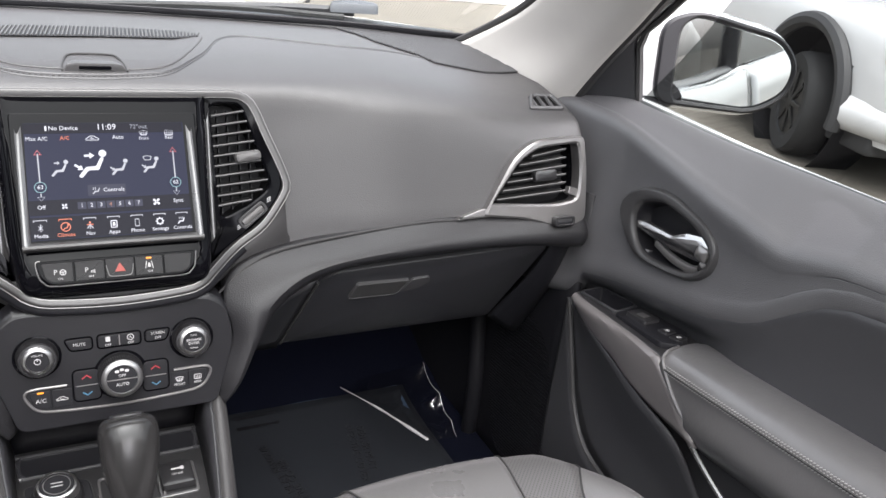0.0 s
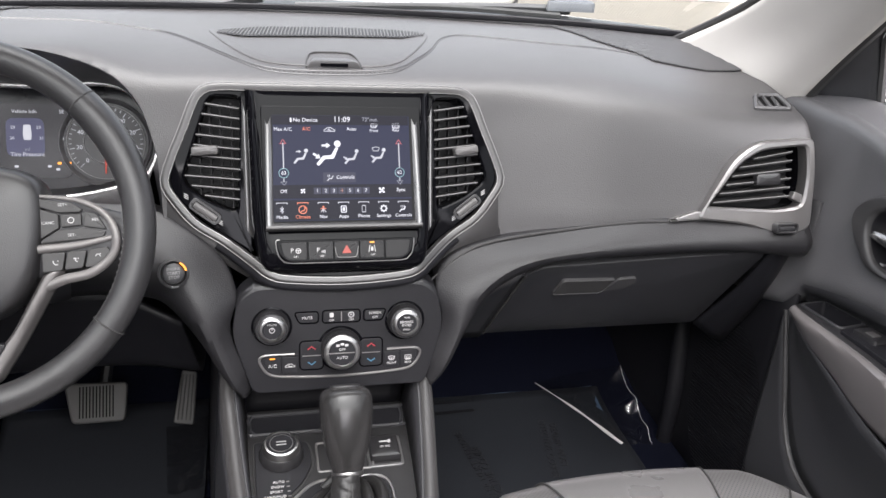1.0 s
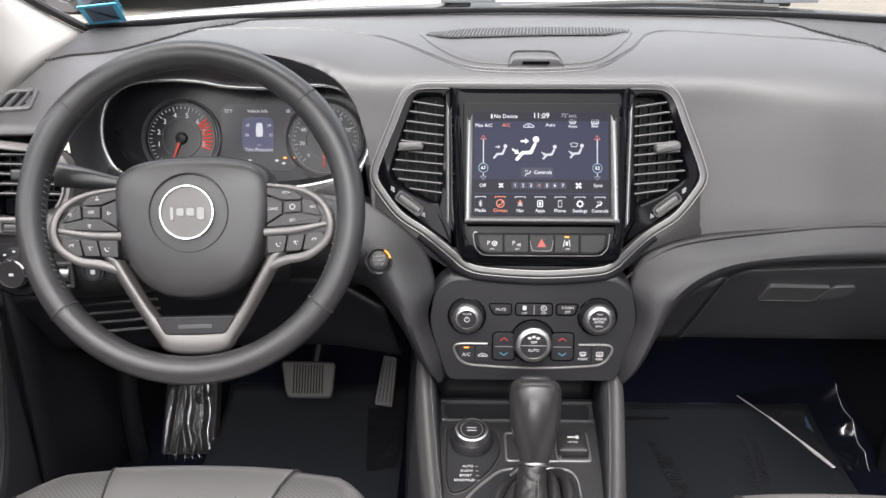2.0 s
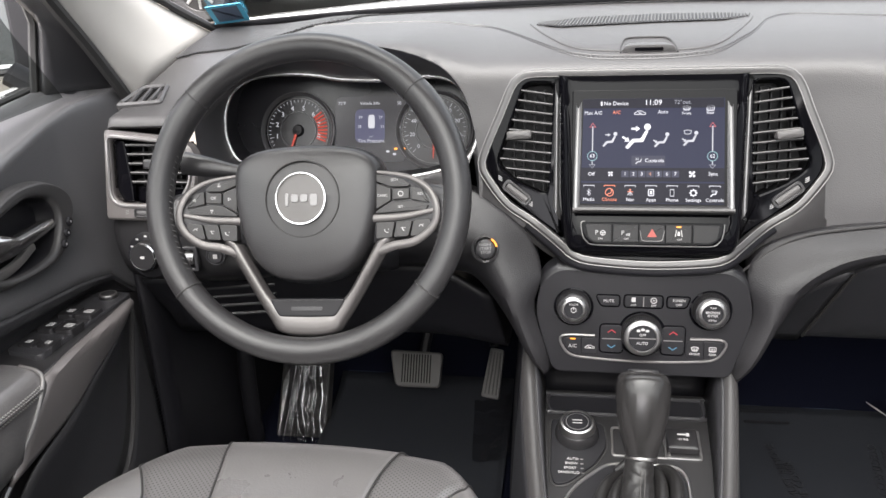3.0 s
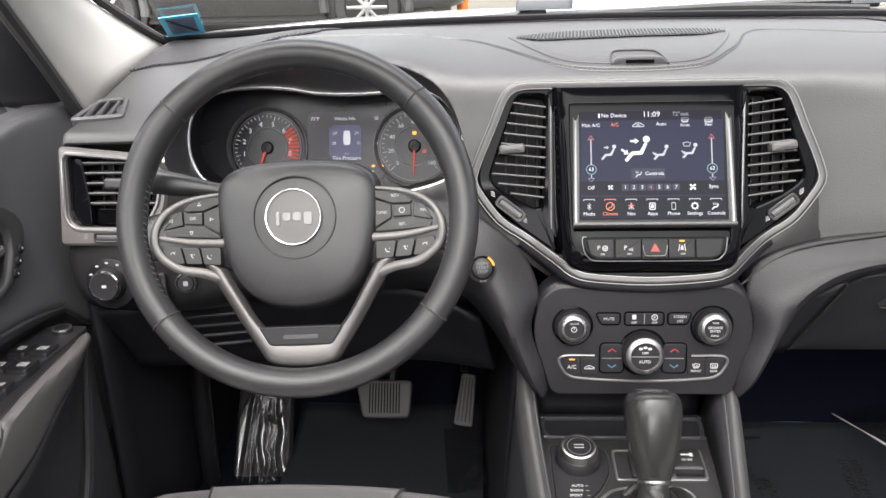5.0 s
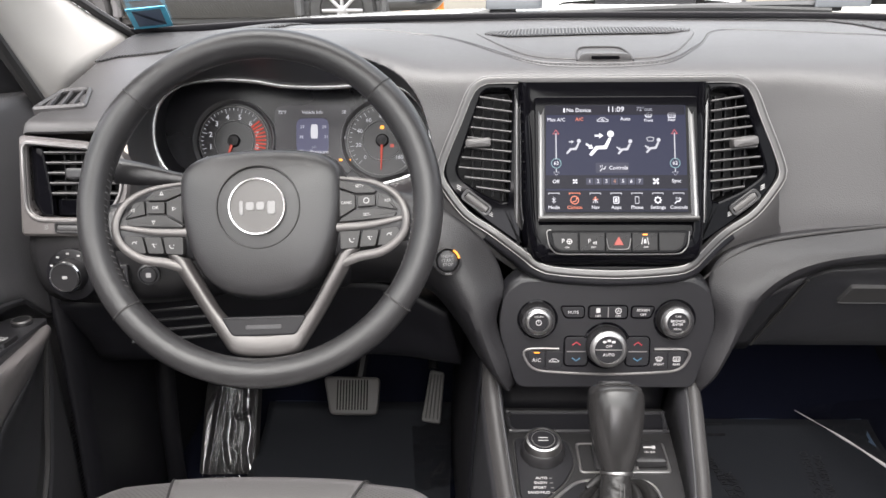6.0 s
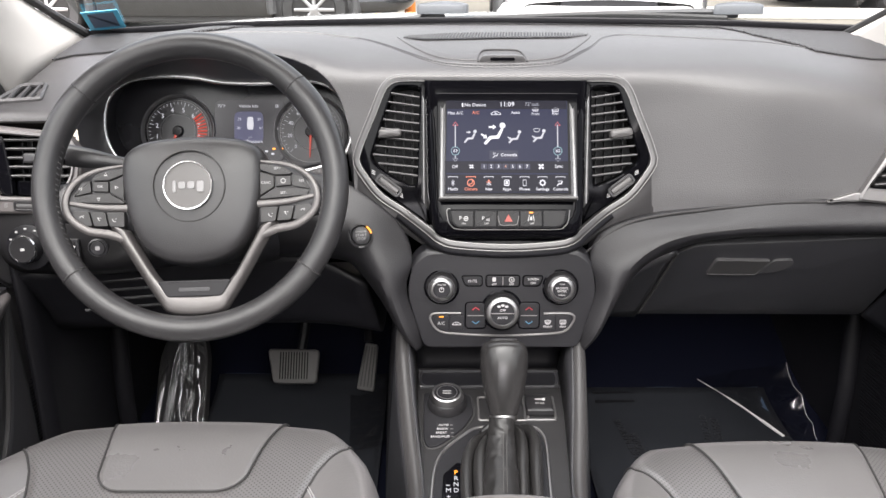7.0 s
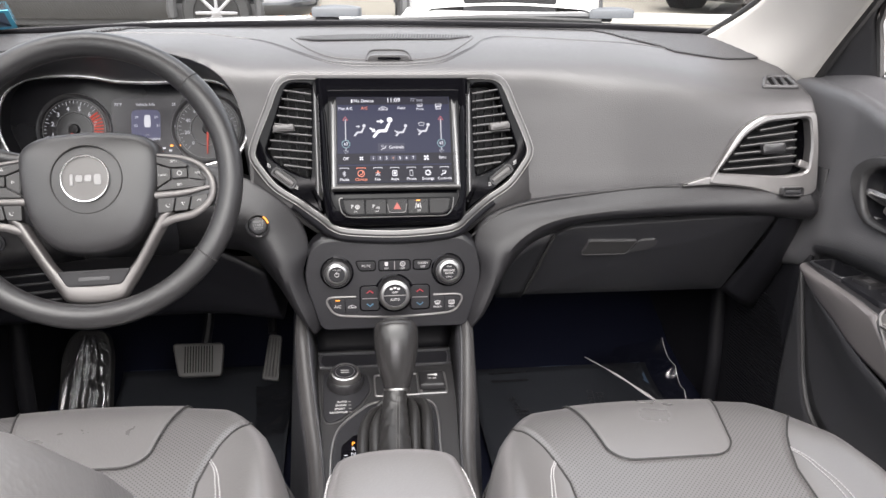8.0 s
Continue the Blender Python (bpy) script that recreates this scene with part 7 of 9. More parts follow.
# power outlet
OU = KP @ pose(0.070, 0.006, 0.0)
part("outlet_frame", xf(frame_plate(rrect(0.047, 0.052, 0.005), rrect(0.040, 0.044, 0.004), -0.002, 0.003), OU), GUNMETAL, cons)
part("outlet_lid", xf(slab(rrect(0.040, 0.040, 0.004), 0.0, 0.009, 0.003, 0.001), OU @ pose(0, 0.004, 0, -4)), PANEL, cons, "square power outlet lid")
part("mark", xf(slab(rrect(0.012, 0.0018, 0.0006, 1), 0.009, 0.0106, 0.0001), OU @ pose(0, 0.009, 0, -4)), WHITE_MARK, cons)
part("mark", xf(slab(rrect(0.004, 0.005, 0.0006, 1), 0.009, 0.0106, 0.0001), OU @ pose(0.007, 0.009, 0, -4)), WHITE_MARK, cons)
words("12V DC", 0.0042, OU @ pose(0, 0.0005, 0.0106, -4), WHITE_MARK, cons)
part("switch", xf(slab(rrect(0.030, 0.045, 0.004), 0.0, 0.005, 0.002), KP @ pose(0.015, 0.006, 0)), PANEL, cons, "console switch")
part("switch_frame", xf(frame_plate(rrect(0.074, 0.052, 0.006), rrect(0.068, 0.046, 0.004), -0.002, 0.0022), KP @ pose(0.017, 0.006, 0)), SILVER, cons)
# shifter gate trim
SATIN = mat("satin_chrome", (0.36, 0.355, 0.35), 0.34, metal=1.0)
gate = [(0.0540, -0.0336), (0.0675, -0.0450), (0.0712, -0.070), (0.069, -0.120), (0.064, -0.190), (0.050, -0.222), (-0.060, -0.225), (-0.082, -0.205), (-0.084, -0.140), (-0.0735, -0.0877), (-0.0403, -0.0482), (-0.0180, -0.0345), (0.02, -0.0325)]
go = even([(x, y, 0) for x, y in gate], 100, True)
part("gate_trim", xf(tube(go + np.array([0, 0, 0.002]), 0.0023, 8, True), KP), SATIN, cons, "bright trim round the shifter gate")
part("gate_plate", xf(slab(go[::2, :2], -0.001, 0.002, 0.0005), KP), DARK, cons)
dp = fillet([(-0.0745, -0.205), (-0.040, -0.205), (-0.0405, -0.1085), (-0.051, -0.1015), (-0.0700, -0.1230)], 0.004, 4)
part("shift_display", xf(slab(dp, 0.001, 0.004, 0.0008), KP), GLOSS, cons, "black gear display")
for k, w in enumerate("PRND"):
    words(w, 0.0098, KP @ pose(-0.0535, -0.1209 - 0.0101 * k, 0.0045), AMBER if k == 0 else WHITE_LIT, cons)
words("M", 0.0098, KP @ pose(-0.0634, -0.1512, 0.0045), WHITE_LIT, cons)
part("mark", xf(slab(rrect(0.005, 0.0012, 0.0003, 1), 0.004, 0.0047, 0.0001), KP @ pose(-0.0640, -0.1425, 0)), WHITE_LIT, cons)
words("+", 0.0098, KP @ pose(-0.0634, -0.1620, 0.0045), WHITE_LIT, cons)

# gear lever with gaiter
lever = thing("gear_lever", (0.0, -0.13, 0.32), "black leather gear lever with a pleated leather gaiter", "gear lever")
ax0, ax1 = np.array((-0.004, -0.146, 0.355)), np.array((-0.002, -0.088, 0.470))
up_ = (ax1 - ax0) / np.linalg.norm(ax1 - ax0)
sx_ = np.array((1.0, 0, 0))
sy_ = np.cross(up_, sx_)


def lever_ring(t, rx, ry, n=36, sq=2.6, sh=0.0):
    b = np.linspace(0, 2 * math.pi, n, endpoint=False)
    c, s_ = np.cos(b), np.sin(b)
    x, y = np.sign(c) * np.abs(c) ** (2 / sq) * rx, np.sign(s_) * np.abs(s_) ** (2 / sq) * ry
    return ax0 + up_ * t + np.outer(x, sx_) + np.outer(y + sh, sy_)


rs = [lever_ring(0.032, 0.0180, 0.018), lever_ring(0.040, 0.0205, 0.020), lever_ring(0.060, 0.0265, 0.025), lever_ring(0.085, 0.0310, 0.030), lever_ring(0.105, 0.0322, 0.032), lever_ring(0.119, 0.0310, 0.031), lever_ring(0.127, 0.0265, 0.027), lever_ring(0.1305, 0.018, 0.019), lever_ring(0.131, 0.004, 0.005)]
part("knob", loft(rs, 36, 36, cu=True), mat("knob_leather", (0.0125, 0.0123, 0.0123), 0.25, grain=0.1, scale=420, kind="voronoi"), lever, "smooth leather knob")
part("knob_cap", join(loft([lever_ring(0.1290, 0.0185, 0.012, sh=0.004), lever_ring(0.1325, 0.0175, 0.011, sh=0.004), lever_ring(0.1332, 0.012, 0.007, sh=0.004), lever_ring(0.1334, 0.001, 0.001, sh=0.004)], 36, 10, cu=True)), PANEL, lever, "knob cap")
part("collar", loft([lever_ring(0.024, 0.0160, 0.0160, sq=2), lever_ring(0.026, 0.0182, 0.0178, sq=2), lever_ring(0.031, 0.0190, 0.0184, sq=2), lever_ring(0.0335, 0.0175, 0.0170, sq=2)], 36, 10, cu=True), SATIN, lever, "chrome collar")
GAITER = mat("gaiter_leather", (0.010, 0.0099, 0.0098), 0.40, grain=0.3, crease=0.4, scale=420, kind="voronoi")
neck = even([(0.007, -0.083, 0.064), (0.006, -0.100, 0.047), (0.004, -0.128, 0.034), (0.002, -0.165, 0.026), (0.0, -0.210, 0.014)], 44)
nv_, nf_ = tube(neck, np.interp(np.linspace(0, 1, 44), [0, 0.2, 0.6, 1], [0.0160, 0.0185, 0.0225, 0.0240]), 40)
nv_ = np.array([p + np.array((0.0016 * noise.noise(Vector(p * 90)), 0.0010 * math.sin(p[2] * 900 + p[0] * 260), 0.0018 * noise.noise(Vector(p * 120) + Vector((3, 0, 0))))) for p in nv_])
pleats = []
for r_, q in ((0.0085, [(0.022, -0.048, 0.006), (0.046, -0.056, 0.016), (0.053, -0.078, 0.020), (0.051, -0.120, 0.020), (0.046, -0.200, 0.008)]),
              (0.0085, [(0.012, -0.060, 0.020), (0.028, -0.066, 0.026), (0.034, -0.086, 0.027), (0.032, -0.130, 0.024), (0.028, -0.200, 0.010)]),
              (0.0080, [(-0.008, -0.056, 0.008), (-0.026, -0.080, 0.018), (-0.037, -0.108, 0.019), (-0.041, -0.150, 0.017), (-0.040, -0.210, 0.008)]),
              (0.0090, [(-0.004, -0.072, 0.022), (-0.016, -0.096, 0.026), (-0.023, -0.130, 0.024), (-0.023, -0.210, 0.010)]),
              (0.0080, [(0.030, -0.044, 0.004), (0.006, -0.042, 0.012), (-0.016, -0.052, 0.006)])):
    pleats.append(tube(even(q, 30), r_ * (0.55 + 0.45 * np.sin(np.linspace(0.25, 2.9, 30))), 14, flatten=1.5, up=(0, 0, 1)))
skin = slab(fillet([(0.056, -0.042), (0.058, -0.215), (-0.044, -0.215), (-0.042, -0.110), (-0.012, -0.044)], 0.014, 4), 0.0, 0.009, 0.003)
gaiter = part("gaiter", xf(skin, KP), GAITER, lever, "pleated leather gaiter", sharp=70)
part("neck", xf((nv_, nf_), KP), GAITER, gaiter, sharp=70)
for q in pleats:
    part("pleat", xf(q, KP), GAITER, gaiter, sharp=70)
for d_ in (-0.0022, 0.0022):
    part("gaiter_seam", xf(tube([p + np.array((0.004 + d_, -0.006, 0.020 + 0.004 * i / 30)) for i, p in enumerate(neck[6:36])], 0.0006, 4), KP), PAD_THREAD, lever, "stitched gaiter seam")

# padded lid
lid = thing("console_lid", (-0.022, -0.6, 0.30), "padded black leather console armrest with stitched edges", "armrest")
LX = -0.022
rows_ = []
for y, w, z in ((-0.402, 0.052, 0.405), (-0.405, 0.058, 0.438), (-0.418, 0.064, 0.455), (-0.45, 0.069, 0.463), (-0.55, 0.076, 0.466), (-0.70, 0.082, 0.468), (-0.88, 0.084, 0.468), (-0.90, 0.082, 0.45)):
    rows_.append([(LX - w - 0.004, y, 0.36), (LX - w - 0.003, y, z - 0.04), (LX - w, y, z - 0.018), (LX - w + 0.008, y, z - 0.004), (LX - w * 0.5, y, z + 0.003), (LX, y, z + 0.005), (LX + w * 0.5, y, z + 0.003), (LX + w - 0.008, y, z - 0.004), (LX + w, y, z - 0.018), (LX + w + 0.003, y, z - 0.04), (LX + w + 0.004, y, 0.36)])
part("pad", loft(rows_, 44, 36), LEATHER, lid, "soft leather pad")
for s in (1, -1):
    for d in (0.0, 0.006):
        pts = [(LX + s * (w + 0.0005 - d * 0.3), y, z - 0.015 - d) for y, w, z in ((-0.412, 0.060, 0.445), (-0.45, 0.069, 0.463), (-0.55, 0.076, 0.466), (-0.70, 0.082, 0.468), (-0.88, 0.084, 0.468))]
        part("stitching", threads(even(pts, 60), 0.0055, 0.0011, fill=0.78), STITCH, lid, "stitched edge", kind="stuff")
part("box", xf(rbox(0.17, 0.48, 0.28, 0.006), pose(LX, -0.66, 0.10)), HARD, lid, "black console box")


# ---------------------------------------------------------------- seats
def perforated():
    m = mat("perforated_leather", (0.088, 0.0870, 0.0870), 0.32, spec=1.0, crease=0.04, grain=0.15, scale=330, kind="voronoi")
    nt = m.node_tree
    b = nt.nodes["Principled BSDF"]
    geo = nt.nodes.new("ShaderNodeNewGeometry")
    mp = nt.nodes.new("ShaderNodeMapping")
    mp.inputs["Scale"].default_value = (235, 235, 0)
    mp.inputs["Rotation"].default_value = (0, 0, radians(45))
    vo = nt.nodes.new("ShaderNodeTexVoronoi")
    vo.inputs["Randomness"].default_value = 0.0
    vo.inputs["Scale"].default_value = 1.0
    mr = nt.nodes.new("ShaderNodeMapRange")
    mr.inputs["From Min"].default_value, mr.inputs["From Max"].default_value = 0.17, 0.25
    mix = nt.nodes.new("ShaderNodeMix")
    mix.data_type = "RGBA"
    mix.inputs[6].default_value = (0.003, 0.003, 0.003, 1)
    old = b.inputs["Base Color"].links[0].from_socket
    nt.links.new(geo.outputs["Position"], mp.inputs[0])
    nt.links.new(mp.outputs[0], vo.inputs["Vector"])
    nt.links.new(vo.outputs["Distance"], mr.inputs["Value"])
    nt.links.new(mr.outputs[0], mix.inputs[0])
    nt.links.new(old, mix.inputs[7])
    nt.links.new(mix.outputs[2], b.inputs["Base Color"])
    return m


PERF = perforated()


def seat(cx, yf, zf, back_y, label):
    """A bucket seat: cx its middle, yf and zf the front edge of its cushion."""
    ob = thing("front_seat", (cx, yf - 0.3, FLOOR), label, "seat", "front seats")
    W_ = 0.256

    def edge_y(u):
        return yf - 0.045 * abs(u) ** 2.2 - 0.13 * max(0, abs(u) - 0.62) ** 1.5 / 0.38**1.5

    def top(x, y):
        """Height of the cushion's top."""
        u = (x - cx) / W_
        d = edge_y(u) - y
        z = zf + 0.030 * (1 - math.exp(-max(d, 0) / 0.05)) - 0.20 * max(0, d - 0.07) ** 2 / (max(0, d - 0.07) + 0.05)
        z += (0.030 + 0.10 * max(0.0, min(d, 0.3) - 0.07)) * max(0, abs(u) - 0.58) ** 1.6 / 0.42**1.6 * smooth(0.0, 0.16, d)
        z -= 0.05 * max(0, abs(u) - 0.86) ** 1.4 / 0.14**1.4
        z -= 0.045 * max(0.0, 1 - max(d, 0) / 0.05) ** 2.2
        return z

    us = np.linspace(-1, 1, 44)
    P = []
    for u in us:
        x = cx + W_ * u
        e = edge_y(u)
        colm = [(x, e - 0.030, zf - 0.20), (x, e - 0.004, zf - 0.12), (x, e + 0.003, zf - 0.05)]
        colm += [(x, e - d, top(x, e - d)) for d in (0.0, 0.006, 0.014, 0.026, 0.045, 0.07, 0.10, 0.14, 0.19, 0.25, 0.32, 0.40, 0.50, 0.60)]
        P.append(spl(colm, 40))
    P = np.array(P)
    side = []
    for k, x in ((0, cx - W_), (-1, cx + W_)):
        e = P[k]
        lowr = e.copy()
        lowr[:, 2] = np.minimum(lowr[:, 2] - 0.02, zf - 0.20)
        lowr[:, 0] += -0.004 if k == 0 else 0.004
        side.append(grid(np.stack([e, (e + lowr) / 2 + np.array([-0.012 if k == 0 else 0.012, 0, 0]), lowr])))
    part("cushion", join(grid(P), *side), LEATHER, ob, "black leather cushion with raised bolsters", sharp=80)

    dd = np.r_[np.linspace(0.006, 0.20, 28), np.linspace(0.22, 0.58, 16)]
    lw = np.interp(dd, [0, 0.06, 0.15, 0.22, 0.5], [0.200, 0.194, 0.165, 0.147, 0.140])
    rws = []
    for d, w in zip(dd, lw):
        r_ = []
        for x in np.linspace(-w, w, 34):
            y = min(yf - d, edge_y(x / W_) - 0.004 - d * 0.9)
            r_.append((cx + x, y, top(cx + x, y) + 0.0010))
        rws.append(r_)
    part("perforated_panel", grid(np.array(rws)), PERF, ob, "perforated leather centre panel", solid=0.004)
    fd = np.r_[np.linspace(0.004, 0.156, 18), 0.156 + 0.032 * np.sin(np.linspace(0.12, 0.5 * math.pi, 12))]
    rws = []
    for d in fd:
        w = np.interp(d, [0, 0.05, 0.11, 0.156, 0.188], [0.116, 0.106, 0.094, 0.087, 0.085]) - 0.032 * (1 - math.sqrt(max(0.0, 1 - (max(0.0, d - 0.156) / 0.032) ** 2)))
        r_ = []
        for x in np.linspace(-w, w, 26):
            y = min(yf - d, edge_y(x / W_) - 0.003 - d * 0.95)
            r_.append((cx + x, y, top(cx + x, y) + 0.0044))
        rws.append(r_)
    rws = np.array(rws)
    part("front_panel", grid(rws), LEATHER, ob, "smooth leather front panel", solid=0.005)
    edge_ = np.vstack([rws[:, 0], rws[-1], rws[::-1, -1]])
    part("seam", tube(edge_[::1], 0.0014, 5), RUBBER, ob, "dark sewn seam")
    for s in (1, -1):
        ln = []
        for d, w in zip(dd, lw):
            x = s * (w + 0.002)
            y = min(yf - d, edge_y(x / W_) - 0.004 - d * 0.9)
            ln.append((cx + x, y, top(cx + x, y) + 0.0010))
        part("seam", tube(ln, 0.0014, 5), RUBBER, ob)
        for k, off in enumerate((0.0, 0.007)):
            ln = []
            for t in np.linspace(0, 1, 26):
                d = 0.185 + 0.30 * t
                x = s * (float(np.interp(d, dd, lw)) + 0.003 + (0.030 + off) * (1 - math.exp(-t / 0.10)))
                y = min(yf - d, edge_y(x / W_) - 0.004 - d * 0.9) + off * 0.7 * math.exp(-t / 0.1)
                ln.append((cx + x, y, top(cx + x, y) + 0.0012))
            part("stitching", threads(ln, 0.0055, 0.0009, fill=0.78), STITCH, ob, "grey stitch line", kind="stuff")
    part("base", xf(rbox(0.46, 0.46, zf - 0.14, 0.02), pose(cx, yf - 0.29, floor_z(yf - 0.32))), DARK, ob, "dark seat base")
    # backrest with side bolsters
    rb = []
    for h, yo, w in ((0.0, 0.02, 0.235), (0.09, -0.04, 0.252), (0.19, -0.12, 0.258), (0.29, -0.20, 0.250), (0.37, -0.262, 0.225), (0.425, -0.31, 0.165), (0.435, -0.335, 0.10)):
        z = zf + 0.036 + h
        y = back_y + yo
        bol = 0.075 if h < 0.3 else 0.05 if h < 0.4 else 0.02
        k = 0.60
        rb.append([(cx - w, y - 0.09, z - 0.07), (cx - w - 0.004, y - 0.02, z - 0.015), (cx - w + 0.02, y + (bol - 0.02) * k, z + (bol - 0.02) * 0.8), (cx - w + 0.055, y + (bol - 0.025) * k, z + (bol - 0.025) * 0.8), (cx - w * 0.55, y + 0.007, z + 0.009), (cx, y, z), (cx + w * 0.55, y + 0.007, z + 0.009), (cx + w - 0.055, y + (bol - 0.025) * k, z + (bol - 0.025) * 0.8), (cx + w - 0.02, y + (bol - 0.02) * k, z + (bol - 0.02) * 0.8), (cx + w + 0.004, y - 0.02, z - 0.015), (cx + w, y - 0.09, z - 0.07), (cx, y - 0.11, z - 0.09)])
    part("backrest", loft([even(r, 60, True) for r in rb], 60, 30, cu=True), LEATHER, ob, "black leather backrest with side bolsters")
    part("headrest", xf(rbox(0.25, 0.10, 0.17, 0.03), pose(cx, back_y - 0.52, zf + 0.46, 38)), LEATHER, ob)
    for s in (-1, 1):
        part("headrest_post", tube([(cx + s * 0.06, back_y - 0.36, zf + 0.42), (cx + s * 0.06, back_y - 0.50, zf + 0.52)], 0.006, 8), CHROME, ob)
    return ob


seat(-0.397, -0.112, 0.366, -0.695, "black leather driver's seat with perforated centre and grey stitching")
seat(0.348, -0.110, 0.335, -0.84, "black leather passenger seat with perforated centre and grey stitching")


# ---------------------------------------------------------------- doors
# dash vinyl copied lighter, the doors' window light mixed into its colour
DOOR_VINYL_LIT = mat("lit_door_vinyl", (0.058, 0.0585, 0.0612), 0.42, grain=0.38, scale=760, spec=0.7, kind="voronoi")
STRIP = mat("satin_grey_strip", (0.150, 0.142, 0.141), 0.36, metal=0.5, grain=0.05, scale=1500)


DOOR_LOW = mat("dark_door_plastic", (0.0225, 0.0230, 0.0250), 0.42, grain=0.25, scale=900, spec=0.65)
ARM_LEATHER = mat("armrest_leather", (0.066, 0.0655, 0.066), 0.30, spec=1.0, crease=0.3, grain=0.16, scale=330, kind="voronoi")
ARM_THREAD = mat("armrest_thread", (0.24, 0.24, 0.235), 0.7)
POCKET = fillet([(0.672, -0.026), (0.712, -0.022), (0.717, -0.095), (0.674, -0.103)], 0.006, 4)


def door(s, o, nm, label):
    """A front door's inner side; s: side, o: how far out it stands beyond the common plan."""
    ob = thing(nm, (s * 0.74, -0.25, 0.1), label, "car door", "front doors")
    X = lambda x: s * (x + o)
    ys = np.linspace(0.185, -0.70, 127)
    zs = np.interp(-ys, [-0.185, -0.056, 0.169, 0.40, 0.70], [0.800, 0.793, 0.764, 0.744, 0.735])
    zp = np.interp(-ys, [-0.10, -0.049, -0.011, 0.065, 0.13, 0.19, 0.25, 0.303, 0.33, 0.354, 0.38, 0.407, 0.44, 0.50, 0.70], [0.490, 0.503, 0.541, 0.554, 0.560, 0.565, 0.573, 0.589, 0.602, 0.619, 0.638, 0.654, 0.664, 0.668, 0.668])
    P = []
    for y, z, p in zip(ys, zs, zp):
        f_ = 0.02 * max(0.0, (y + 0.02) / 0.15)
        kz = float(np.interp(-y, [-0.185, -0.03, 0.10, 0.22, 0.34, 0.42, 0.70], [0.785, 0.772, 0.740, 0.708, 0.680, 0.695, 0.695]))
        kx = float(np.interp(-y, [-0.185, 0.0, 0.10, 0.22, 0.30, 0.36, 0.70], [0.745, 0.733, 0.720, 0.707, 0.702, 0.7035, 0.7035]))
        lo = kz - (p + 0.012)
        c_ = [(X(0.795), y, z - 0.02), (X(0.792), y, z + 0.002), (X(0.778), y, z + 0.003)]
        c_ += [(X(0.778 * (1 - k) + kx * k - 0.004 - f_ * k), y, z * (1 - k) + kz * k) for k in (0.36, 0.68, 0.90)]
        sunk = float(np.interp(-y, [-0.10, 0.0, 0.10, 0.20, 0.28, 0.36, 0.42], [0.0, 0.004, 0.007, 0.0085, 0.008, 0.003, 0.0]))
        c_ += [(X(kx * (1 - k) + 0.7045 * k + sunk * math.sin(math.pi * k ** 0.8) - f_), y, kz - lo * k) for k in (0.12, 0.25, 0.45, 0.70, 0.88)]
        c_ += [(X(0.7035 - f_), y, p + 0.012), (X(0.7055 - f_), y, p), (X(0.716 - f_), y, p - 0.006), (X(0.735 - f_), y, p - 0.006)]
        P.append(spl(c_, 56))
    ov = [(-0.102, 0.016), (-0.085, 0.035), (-0.052, 0.047), (-0.010, 0.048), (0.030, 0.037), (0.062, 0.025), (0.084, 0.004), (0.084, -0.026), (0.060, -0.048), (0.015, -0.055), (-0.050, -0.052), (-0.080, -0.031), (-0.100, -0.006)]
    oo = even([(x, y, 0) for x, y in ov], 64, True)[:, :2]
    cup_o = even([(x, y, 0) for x, y in ((-0.073, 0.006), (-0.061, 0.025), (-0.028, 0.034), (0.008, 0.029), (0.043, 0.018), (0.074, -0.002), (0.075, -0.023), (0.052, -0.041), (0.007, -0.047), (-0.041, -0.042), (-0.064, -0.021))], 64, True)[:, :2]
    hole = inset(cup_o, -0.004)
    v_, f_all = grid(np.array(P))
    v_ = np.array(v_, float)

    def inside(a, b):
        q = np.roll(hole, -1, 0)
        up_y = (hole[:, 1] > b) != (q[:, 1] > b)
        d_ = np.where(up_y, q[:, 1] - hole[:, 1], 1.0)
        return np.count_nonzero(up_y & (a < hole[:, 0] + (b - hole[:, 1]) * (q[:, 0] - hole[:, 0]) / d_)) % 2 == 1

    keep = []
    for fc_ in f_all:
        mid = v_[list(fc_)].mean(0)
        if not (abs(mid[0]) < abs(X(0.73)) and inside(-0.155 - mid[1], mid[2] - 0.657)):
            keep.append(fc_)
    part("upper_panel", (v_, keep), DOOR_VINYL_LIT, ob, "grained soft upper door panel", solid=-0.01 * s)
    P = []
    for y, z, p in zip(ys, zs, zp):
        f_ = 0.02 * max(0.0, (y + 0.02) / 0.15)
        wb = smooth(-0.22, -0.32, y)
        c_ = [(X(x - f_), y, p - max(p - 0.503, 0.006) * k) for x, k in ((0.718, 0.0), (0.7080, 0.02), (0.7030, 0.06), (0.7025, 0.12), (0.708, 0.30), (0.724 - wb * 0.012, 0.55), (0.735 - wb * 0.026, 1.0))]
        P.append(spl(c_, 28))
    part("recess_panel", grid(np.array(P)), DOOR_LOW, ob, "dark recessed panel above the armrest", solid=-0.006 * s)
    P = []
    for y in ys:
        c_ = [(X(0.735), y, 0.51), (X(0.725), y, 0.47), (X(0.712), y, 0.42), (X(0.705), y, 0.33), (X(0.705), y, 0.22), (X(0.715), y, 0.10), (X(0.735), y, 0.04)]
        P.append(spl(c_, 24))
    part("lower_panel", grid(np.array(P)), DOOR_LOW, ob, "black lower door panel", solid=-0.008 * s)
    wp = [(X(0.795), y, z + 0.001) for y, z in zip(ys, zs)]
